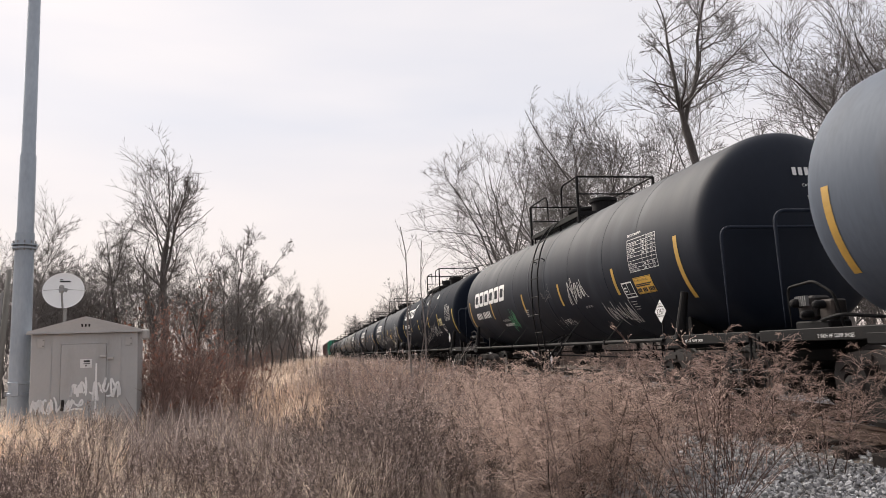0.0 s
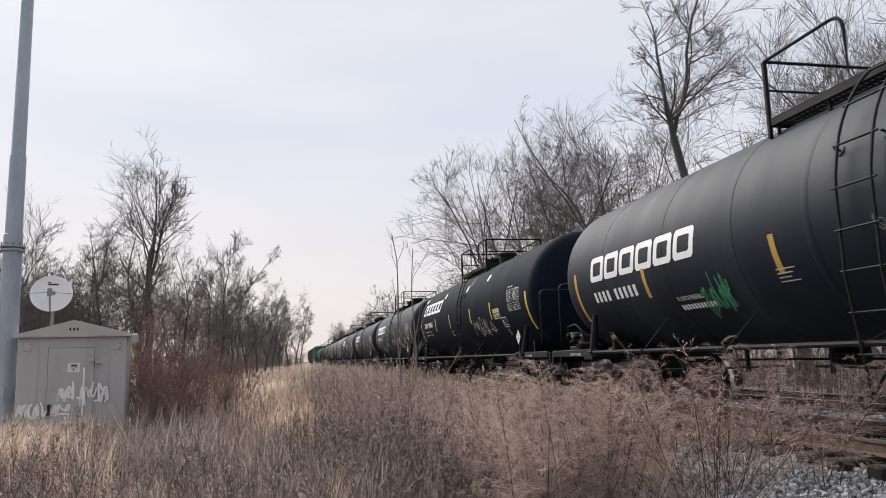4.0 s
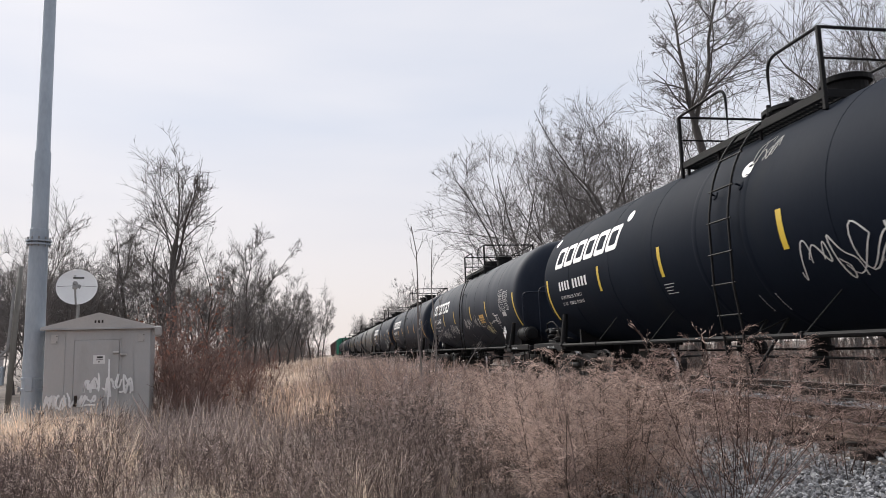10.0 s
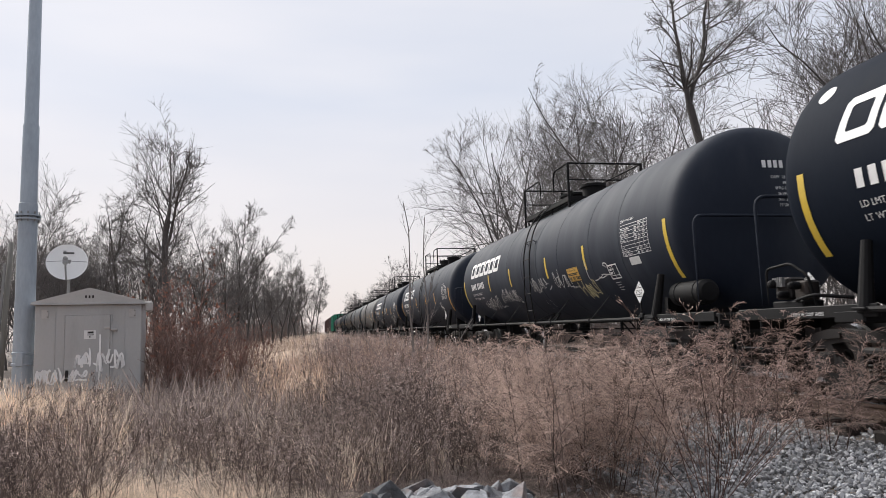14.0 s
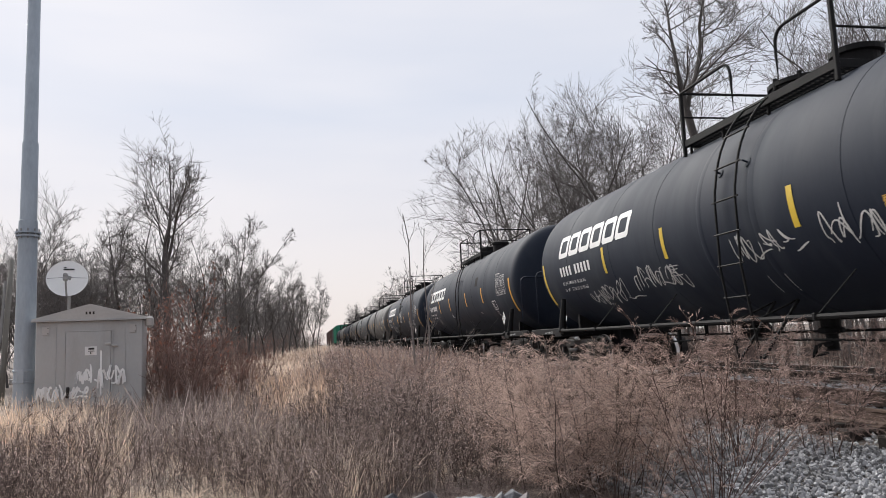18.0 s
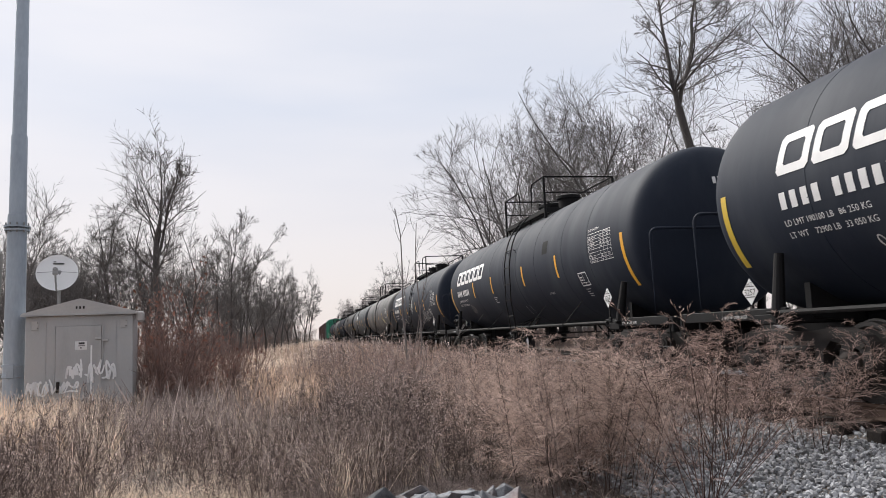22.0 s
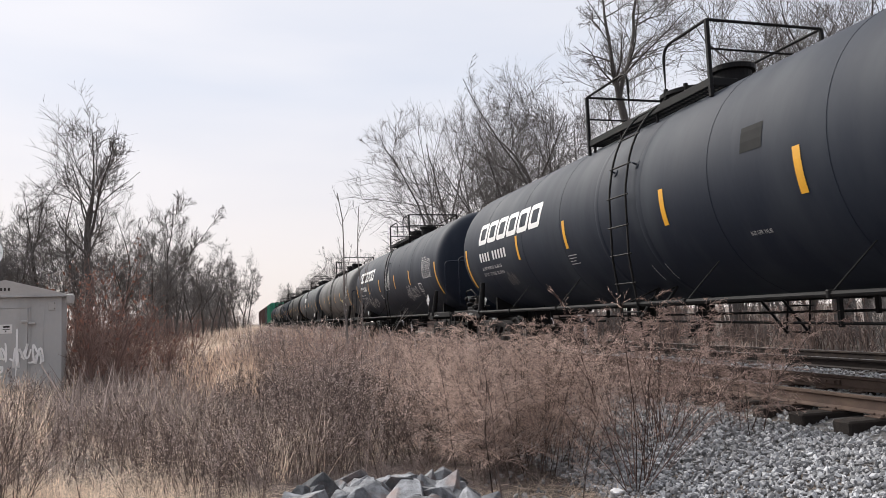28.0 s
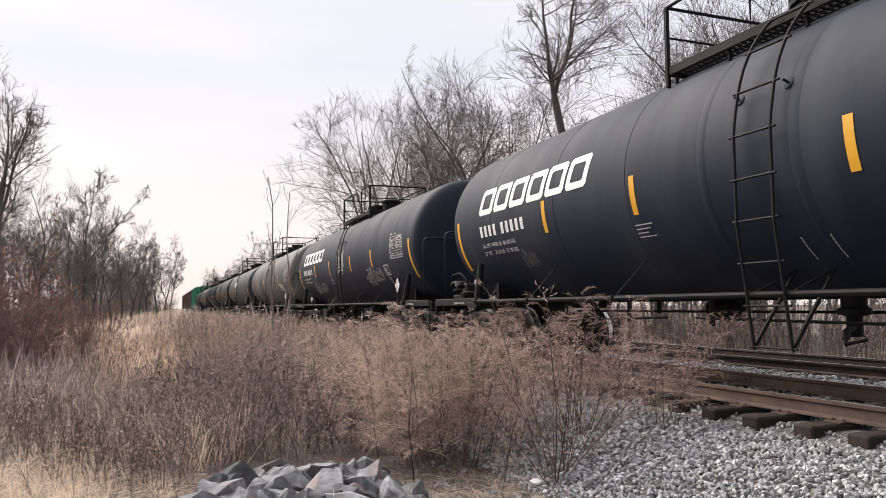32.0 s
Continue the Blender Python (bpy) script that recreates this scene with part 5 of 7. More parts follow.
def recolour(ob, material):
    for c in (ob, *ob.children_recursive):
        if c.type == "MESH" and c.data.materials and c.data.materials[0] == TANK_BLACK:
            c.material_slots[0].link = "OBJECT"
            c.material_slots[0].material = material


def build_box_car(name, y, length, paint, label, ribs, height=3.6):
    """A box car or covered hopper far down the train: ribbed sides, ends, roof, ladders and trucks."""
    car = thing(name, pose(TRACK_X, y, RAIL_Z), label, "box car", "box cars of the passing train")
    h = length / 2 - 0.6
    body = Shape().box(0, 0, 1.1 + height / 2, 3.0, 2 * h, height, bevel=0.05)
    body = part("body", body, paint, car)
    for k in range(ribs):
        yy = -h + 0.2 + k * (2 * h - 0.4) / (ribs - 1)
        for side in (-1, 1):
            part("rib", Shape().box(side * 1.53, yy, 1.1 + height / 2, 0.08, 0.1, height - 0.1, bevel=0.015), paint, body)
    roof = Shape().prism([(-1.55, 1.1 + height), (1.55, 1.1 + height), (1.2, 1.3 + height), (-1.2, 1.3 + height)], "y", -h - 0.05, h + 0.05)
    part("roof", roof, paint, car)
    part("roof_walk", Shape().box(0, 0, 1.36 + height, 0.6, 2 * h, 0.05), BLACK_IRON, car)
    for end in (-1, 1):
        for z in (1.6, 2.3, 3.0, 3.7, 4.3):
            if z < 1.0 + height:
                part("end_corrugation", Shape().box(0, end * (h + 0.02), z, 2.7, 0.1, 0.18, bevel=0.04), paint, body)
        lad = Shape()
        for xx in (-1.4, -1.0):
            lad.tube([(xx, end * (h + 0.12), 1.0), (xx, end * (h + 0.12), 1.1 + height)], 0.02, 5)
        for k in range(9):
            lad.tube([(-1.4, end * (h + 0.12), 1.1 + k * 0.4), (-1.0, end * (h + 0.12), 1.1 + k * 0.4)], 0.016, 5)
        part("end_ladder", lad, BLACK_IRON, car)
        part("sill", Shape().box(0, end * (h - 1.0), 0.95, 2.8, 3.0, 0.3, bevel=0.03), BLACK_IRON, car)
        part("coupler", Shape().box(0, end * (h + 0.35), 0.85, 0.3, 0.6, 0.3, bevel=0.05), CAST_STEEL, car)
    meshes = wheelset_meshes()
    for yy in (-h + 1.9, h - 1.9):
        build_truck(car, yy, meshes)
    return car


# train: how far it has come, in metres, at each second
TRAVEL = ((0, 0.0), (1, 2.72), (2, 5.42), (3, 8.02), (4, 10.64), (5, 13.22), (6, 15.73), (7, 18.24), (8, 20.76), (9, 23.26), (10, 25.79), (11, 28.30), (12, 30.70),
          (13, 33.09), (14, 35.44), (15, 37.78), (16, 40.06), (17, 42.30), (18, 44.50), (19, 46.61), (20, 48.66), (21, 50.62), (22, 52.48), (23, 54.27),
          (24, 55.97), (25, 57.52), (26, 58.96), (27, 60.33), (28, 61.64), (29, 62.84), (30, 63.95), (31, 64.90), (32, 65.72))


def travelled(t):
    """Smooth (cubic) passage through the table above."""
    i = min(int(t), 31)
    p = [TRAVEL[min(max(k, 0), 32)][1] for k in (i - 1, i, i + 1, i + 2)]
    if i == 0:
        p[0] = 2 * p[1] - p[2]
    if i == 31:
        p[3] = 2 * p[2] - p[1] - 0.1
    u = t - i
    return 0.5 * (2 * p[1] + (p[2] - p[0]) * u + (2 * p[0] - 5 * p[1] + 4 * p[2] - p[3]) * u * u + (3 * p[1] - p[0] - 3 * p[2] + p[3]) * u ** 3)


TRAIN = []


def build_train():
    blank = build_tank_car()
    specs = [
        dict(y=-0.6, paint=TANK_STEEL_BLUE, valves=True, rear_placard=False, strips=(4.1, 1.5, -1.6, -4.1), amber=AMBER_OLD, label="bluish-grey railway tank car with amber strips"),
        dict(y=17.34, rear_strip=7.15, end_strip=-7.28, caution=(3.55, -0.82), paint=TANK_NAVY, logo=(6.4, -0.20, 3.75, 0.45), strips=(4.3, 0.98, -1.85, -4.85), strip_v=-0.2, amber=AMBER_OLD, table=(-5.6, 0.22), square=-5.08,
             notice=(-5.6, -0.44, YELLOW_SIGN), placard=-6.6, dots=(), valves=True, rear_placard=False, label="black tank car with spray paint and a yellow notice",
             spray=((-2.4, -0.66, 0.95, 0.58, 7, 3, OFFWHITE), (-3.9, -1.3, 1.1, 0.5, 9, 8, OFFWHITE), (2.85, -1.1, 0.7, 0.62, 10, 15, GREEN_SPRAY), (-1.2, -1.25, 0.7, 0.3, 5, 23, OFFWHITE), (-0.6, -0.5, 0.8, 0.4, 4, 29, PRIMER)),
             weights=()),
        dict(y=35.38, rear_stand=8.2, amber=YELLOW_TAPE, number=(0.25, 0.12), logo=(6.8, 0.24, 3.65, 0.50), strips=(4.15, 1.5, -1.7, -4.2), table=(-6.0, 0.2), notice=(-4.45, -0.2, PALE_SIGN), placard=-6.8, valves=True,
             dots=((7.2, 1.0), (2.9, 0.85), (-3.45, 0.87), (-0.9, 0.75)), label="glossy black tank car with round white stickers and spray paint",
             spray=((-1.85, -0.92, 2.3, 0.62, 8, 31, OFFWHITE), (-0.95, 0.75, 0.5, 0.5, 3, 33, PRIMER))),
        dict(y=53.67, amber=YELLOW_TAPE, rear_strip=7.44, end_strip=-7.66, paint=TANK_DULL, reservoir=True, logo=(6.34, 0.07, 3.7, 0.47), strips=(3.88, 1.48, -1.7, -4.15), table=(-6.02, 0.15), notice=(-3.02, -0.37, YELLOW_SIGN), placard=-6.6,
             label="dusty black tank car heavily marked with spray paint", patches=((-6.2, -0.58, 0.4, 0.14, OFFWHITE),),
             spray=((5.1, -1.15, 2.0, 0.5, 9, 41, OFFWHITE), (2.9, -0.95, 1.7, 0.5, 8, 43, OFFWHITE), (-0.4, -0.75, 1.3, 0.4, 7, 47, OFFWHITE), (-2.1, -0.85, 1.0, 0.5, 6, 49, OFFWHITE),
                    (-3.4, -1.1, 0.9, 0.4, 8, 53, PALE_SIGN), (-4.1, -0.75, 1.2, 0.45, 5, 59, OFFWHITE)),
             weights=("LD LMT 190100 LB  86 250 KG", "LT WT   72900 LB  33 050 KG")),
        dict(y=71.8, end_strip=-7.50, paint=TANK_DULL, valves=True, logo=(6.35, 0.06, 3.75, 0.48), strips=(3.9, 1.6, -1.53, -4.05), table=(-6.0, 0.2), placard=-6.7,
             label="clean matt black tank car with a white owner's mark", patches=((-3.18, 0.13, 0.36, 0.30, PATCH_BLACK),),
             spray=((5.0, -1.05, 0.45, 0.4, 8, 61, PRIMER),), weights=("LD LMT 190900 LB  86 600 KG", "LT WT   72100 LB  32 700 KG")),
        dict(y=89.95, paint=TANK_DULL, logo=(6.4, 0.1, 3.7, 0.48), strips=(4.1, 1.5, -1.6, -4.1), table=(-6.0, 0.2), placard=-6.6, label="black tank car with tall spray-paint pieces",
             spray=((4.9, -1.2, 2.0, 0.6, 8, 71, OFFWHITE), (0.2, -0.5, 1.0, 0.9, 10, 73, OFFWHITE), (-3.2, -1.0, 1.6, 0.6, 7, 79, OFFWHITE))),
        dict(y=108.1, paint=TANK_PALE, table=(-6.0, 0.2), label="pale grey weathered tank car", spray=((-1.0, -0.9, 2.5, 0.6, 8, 83, PRIMER),), notice=(-4.4, -0.4, PALE_SIGN)),
        dict(y=126.25, paint=TANK_GREY, label="dark bluish-grey tank car", logo=(2.0, 0.1, 1.6, 0.4)),
        dict(y=144.4, paint=TANK_BROWN, label="brownish-grey dusty tank car"),
        dict(y=162.5, label="plain black tank car"),
        dict(y=180.65, paint=TANK_BROWN, label="brownish-grey dusty tank car"),
        dict(y=198.8, label="plain black tank car"),
    ]
    cars = [blank] + [copy_thing(blank, pose(TRACK_X, s["y"], RAIL_Z)) for s in specs[1:]]
    for car, s in zip(cars, specs):
        car["label"] = s["label"]
        if "paint" in s:
            recolour(car, s["paint"])
        mark_car(car, s)
        TRAIN.append((car, s["y"]))
    y = 209.5
    for name, length, paint, label, ribs in (("box_car", 16.5, GREEN_CAR, "bright green ribbed box car", 12), ("hopper_car", 14.0, TANK_PALE, "pale grey covered hopper car", 9),
                                             ("box_car", 17.0, BROWN_CAR, "oxide-brown ribbed box car", 12), ("box_car", 17.0, BROWN_CAR, "oxide-brown ribbed box car", 12),
                                             ("box_car", 17.0, BROWN_CAR, "oxide-brown ribbed box car", 12), ("box_car", 17.0, BROWN_CAR, "oxide-brown ribbed box car", 12)):
        TRAIN.append((build_box_car(name, y + length / 2, length, paint, label, ribs, 3.2 if name == "hopper_car" else 3.75), y + length / 2))
        y += length


def motions():
    """The train rolls towards the camera and slows; every wheelset turns with it."""
    beats = [k * 0.5 for k in range(65)]
    turns = [k * 0.2 for k in range(161)]
    for car, y in TRAIN:
        walk(car, [(t, pose(TRACK_X, y - travelled(t), RAIL_Z)) for t in beats])
        for w in car.children:
            if w.name.startswith("wheelset"):
                _, yy, zz = w.matrix_basis.translation
                if y < 140:
                    walk(w, [(t, pose(0, yy, zz, math.degrees(travelled(t) / 0.457))) for t in turns])

# ---------------------------------------------------------------- equipment hut, poles, dish


def build_hut():
    """A small steel equipment hut with a door, hinges, vents and a low gable roof."""
    x0, x1, y, h = -4.92, -3.12, 14.6, 2.22
    cx, w, d = (x0 + x1) / 2, x1 - x0, 1.25
    hut = thing("equipment_hut", pose(cx, y, 0, 0, 0, 8), "grey steel trackside equipment hut marked with white spray paint", "utility hut")
    z0 = -0.15
    part("body", Shape().box(0, d / 2, (h + z0) / 2, w, d, h - z0, bevel=0.012), HUT_PAINT, hut)
    gable = Shape().prism([(-w / 2 - 0.06, h), (w / 2 + 0.06, h), (w / 2 + 0.06, h + 0.05), (0, h + 0.31), (-w / 2 - 0.06, h + 0.05)], "y", -0.05, d + 0.06)
    roof = part("roof", gable, HUT_ROOF, hut, "low gabled roof of paler steel")
    part("fascia", Shape().box(0, -0.062, h + 0.012, w + 0.14, 0.02, 0.035, bevel=0.004), HUT_PAINT, roof)
    dx0, dx1, dt = -0.40, 0.36, 2.02
    part("door", Shape().box((dx0 + dx1) / 2, -0.012, (dt + 0.12) / 2, dx1 - dx0, 0.028, dt - 0.12, bevel=0.006), HUT_PAINT, hut, "flush grey steel door")
    door = hut.children[-1]
    fr = Shape()
    fr.box((dx0 + dx1) / 2, -0.008, dt + 0.02, dx1 - dx0 + 0.06, 0.02, 0.025)
    fr.box(dx0 - 0.02, -0.008, dt / 2, 0.025, 0.02, dt)
    fr.box(dx1 + 0.02, -0.008, dt / 2, 0.025, 0.02, dt)
    part("door_frame", fr, HUT_PAINT, hut)
    for z in (1.78, 0.62):
        for k, xx in enumerate((dx1 - 0.05, dx1 + 0.07)):
            part("hinge", Shape().box(xx, -0.035, z - 0.035 * k, 0.11, 0.035, 0.045, bevel=0.008), HUT_ROOF, door)
    lock = Shape().box(dx0 + 0.05, -0.04, 0.95, 0.05, 0.05, 0.14, bevel=0.01)
    lock.turned([(0.03, -0.09), (0.03, -0.06)], "y", 10, (dx0 + 0.05, 0, 0.85))
    part("padlock_hasp", lock, CAST_STEEL, door, "dark hasp with a padlock")
    for sx in (-0.74, 0.74):
        part("blank_plate", Shape().box(sx, -0.008, 2.05, 0.12, 0.014, 0.16, bevel=0.004), HUT_ROOF, hut)
        for dz in (-0.05, 0.05):
            part("screw", Shape().turned([(0.01, -0.02), (0.01, -0.01)], "y", 8, (sx + 0.04, 0, 2.05 + dz)), CAST_STEEL, hut)
    for sx in (-0.57, 0.6):
        part("panel_joint", Shape().box(sx, -0.004, 1.05, 0.02, 0.012, 2.1), HUT_PAINT, hut)
    for sx in (-0.09, 0.09):
        for k in range(7):
            part("vent_louvre", Shape().box(sx + 0.0, -0.03, 0.30 + 0.045 * k, 0.13, 0.02, 0.018, bevel=0.004), HUT_ROOF, door)
    part("notice", Shape().box(0.02, -0.029, 1.66, 0.20, 0.006, 0.16), WHITE, door, "torn white notice with black bars")
    part("notice_bars", Shape().box(0.03, -0.0345, 1.70, 0.10, 0.004, 0.035).box(0.03, -0.0345, 1.655, 0.11, 0.004, 0.012).box(0.02, -0.0345, 1.62, 0.02, 0.004, 0.03), INK, door)
    part("gable_bars", Shape().box(-0.06, -0.053, h + 0.14, 0.03, 0.004, 0.05).box(0.0, -0.053, h + 0.14, 0.03, 0.004, 0.05).box(0.06, -0.053, h + 0.14, 0.03, 0.004, 0.05), CAST_STEEL, roof)

    def spray(flat, u0, v0, name="spray_stroke"):
        v, f = flat
        pieces = split_strokes(flat) if len(f) > 20 else [(v[4 * k:4 * k + 4], f[:1]) for k in range(len(f))]
        for k, (v, f) in enumerate(pieces):
            s = Shape().add(np.stack([u0 + v[:, 0], np.full(len(v), -0.0325 - 0.0006 * k), v0 + v[:, 1]], -1), f)
            part(name, s, SPRAY_WHITE, door, "white looping spray-paint stroke")
    spray(strokes_flat(94, 0.80, 0.36, 11, 0.021, 1.0), -0.20, 1.04)
    spray(strokes_flat(99, 0.80, 0.28, 9, 0.021, 1.2), -0.84, 0.78)
    spray(bars_flat([(0.0, 0.0, 0.55, 0.018), (0.1, -0.08, 0.35, 0.014), (0.95, 0.02, 0.10, 0.12), (0.98, 0.14, 0.03, 0.9)]), -0.80, 0.62)
    lamp = Shape().box(w / 2 + 0.12, 0.1, h - 0.05, 0.14, 0.2, 0.2, bevel=0.03)
    part("side_box", lamp, HUT_ROOF, hut)
    # dish on a mast behind the ridge
    dish = thing("satellite_dish", pose(-4.78, 15.75, 0), "round white satellite dish with a feed arm on a thin mast", "satellite dish")
    prof = [(0.02, 0.0)] + [(r, 0.22 * r * r) for r in np.linspace(0.08, 0.365, 9)] + [(0.38, 0.035), (0.37, 0.02)] + [(r, 0.22 * r * r - 0.012) for r in np.linspace(0.355, 0.02, 8)]
    aim = pose(0, 0, 3.12, 74, 0, 12)
    bowl = part("bowl", Shape().turned(prof, "z", 40), DISH_WHITE, dish, "white enamel reflector", at=aim)
    auto_smooth(bowl, 50)
    arm = Shape().tube([(0.0, -0.37, 0.03), (0.0, -0.26, 0.25), (0, -0.10, 0.4)], 0.018, 8)
    part("feed_arm", arm, GALV_DARK, bowl)
    horn = Shape().turned([(0.03, 0.33), (0.045, 0.36), (0.045, 0.44), (0.03, 0.47)], "z", 14, (0, -0.08, 0))
    horn.box(0, -0.13, 0.41, 0.09, 0.12, 0.08, bevel=0.015)
    part("feed_horn", horn, GALV_DARK, bowl)
    part("strut", Shape().tube([(-0.36, 0.0, 0.04), (0, -0.12, 0.4), (0.36, 0.0, 0.04)], 0.006, 5), GALV_DARK, bowl)
    part("brand_bar", Shape().box(0.02, 0.20, 0.016, 0.2, 0.03, 0.004), INK, bowl)
    part("brand_bar", Shape().box(-0.05, 0.24, 0.020, 0.05, 0.016, 0.004), INK, bowl)
    part("mast", Shape().tube([(0, 0.12, 2.2), (0, 0.12, 2.95), (0, 0.02, 3.08)], 0.03, 10), GALV_DARK, dish)
    mb = Shape().box(0, 0.06, 3.08, 0.14, 0.12, 0.2, bevel=0.02)
    part("mount", mb, GALV_DARK, dish)


def build_poles():
    pole = thing("steel_mast", pose(-5.27, 15.0, -0.1), "tall tapered grey steel mast with a bolted flange", "mast")
    s = Shape().tube([(0, 0, 0), (0, 0, 4.0)], [0.19, 0.165], 24)
    auto_smooth(part("lower_tube", s, GALV, pole))
    s = Shape().tube([(0, 0, 4.0), (0, 0, 5.8), (0, 0, 5.85), (0, 0, 14.0)], [0.15, 0.142, 0.125, 0.09], 24)
    auto_smooth(part("upper_tube", s, GALV, pole))
    fl = Shape().turned([(0.16, 3.96), (0.215, 3.97), (0.215, 4.0), (0.17, 4.01)], "z", 28)
    fl.turned([(0.16, 4.03), (0.225, 4.035), (0.225, 4.065), (0.16, 4.07)], "z", 28)
    fl.turned([(0.165, 4.07), (0.165, 4.28), (0.15, 4.29)], "z", 28)
    flange = part("flange", fl, GALV, pole, "bolted joint flange")
    for k in range(10):
        a = k * math.pi / 5
        part("bolt", Shape().turned([(0.014, 3.93), (0.014, 4.12)], "z", 6, (0.195 * math.cos(a), 0.195 * math.sin(a), 0)), GALV_DARK, flange)
    for z in (1.22, 1.42):
        part("band", Shape().turned([(0.182, z), (0.20, z + 0.005), (0.20, z + 0.045), (0.182, z + 0.05)], "z", 24), GALV, pole)
    part("hand_hole_cover", Shape().box(0, -0.185, 1.34, 0.13, 0.03, 0.26, bevel=0.01), GALV, pole)
    for xx in (-0.21, 0.21):
        part("clamp_lug", Shape().box(xx, 0, 1.25, 0.08, 0.05, 0.1, bevel=0.01), GALV_DARK, pole)
    old = thing("utility_pole", pose(-10.28, 27.2, 0), "short weathered leaning utility pole with a conduit", "utility pole")
    part("shaft", Shape().tube([(0, 0, -0.2), (0.10, 0, 2.5), (0.22, 0, 4.95)], [0.10, 0.09, 0.08], 14), OLD_WOOD, old, smooth=True)
    part("conduit", rail_pipe([(-0.45, -0.2, 1.4), (-0.4, -0.2, 1.75), (-0.02, -0.16, 2.1), (0.1, -0.16, 4.2)], 0.045), GALV_DARK, old)
    part("pole_step", Shape().tube([(0.2, -0.2, 4.6), (0.2, 0.1, 4.6)], 0.012, 5), GALV_DARK, old)
    meter = thing("meter_box", pose(-10.5, 26.9, 0), "grey electric meter box on a post", "meter box")
    part("case", Shape().box(0, 0, 1.25, 0.34, 0.16, 0.62, bevel=0.02), GALV, meter)
    part("meter_dial", Shape().turned([(0.10, -0.12), (0.10, -0.09), (0.105, -0.08)], "y", 18, (0, 0, 1.38)), WHITE, meter)
    part("post", Shape().box(0, 0.05, 0.45, 0.1, 0.1, 1.1, bevel=0.01), OLD_WOOD, meter)


def build_house():
    """A grey house far off beyond the trees."""
    house = thing("house", pose(-33, 68, 0, 0, 0, 14), "small grey house with a dark gabled roof", "house")
    wall = part("wall", Shape().box(0, 0, 2.3, 12, 8, 4.8), HOUSE_WALL, house)
    for k in range(12):
        part("siding_board", Shape().box(0, -4.02, 0.3 + 0.38 * k, 12.02, 0.05, 0.34, bevel=0.01), HOUSE_WALL, wall)
    part("roof", Shape().prism([(-4.5, 4.6), (4.5, 4.6), (0, 7.2)], "x", -6.4, 6.4), HOUSE_ROOF, house)
    part("chimney", Shape().box(3.2, 0.4, 7.0, 0.7, 0.7, 1.6, bevel=0.03), HOUSE_ROOF, house)
    for xx in (-3.6, 0, 3.6):
        wdw = part("window", Shape().box(xx, -4.09, 2.7, 1.3, 0.08, 1.5, bevel=0.02), WHITE, house)
        part("pane", Shape().box(xx, -4.13, 2.7, 1.1, 0.03, 1.3), PANE, wdw)


# ---------------------------------------------------------------- trees and shrubs


def plant_tree(kind, x, y, scale, turn, label, group):
    tree = thing("tree", pose(x, y, float(ground_z(x, y)) - 0.1, 0, 0, turn) @ Matrix.Scale(scale, 4), label, "tree", group)
    part("trunk", kind[0], None, tree)
    part("crown", kind[1], None, tree)
    return tree


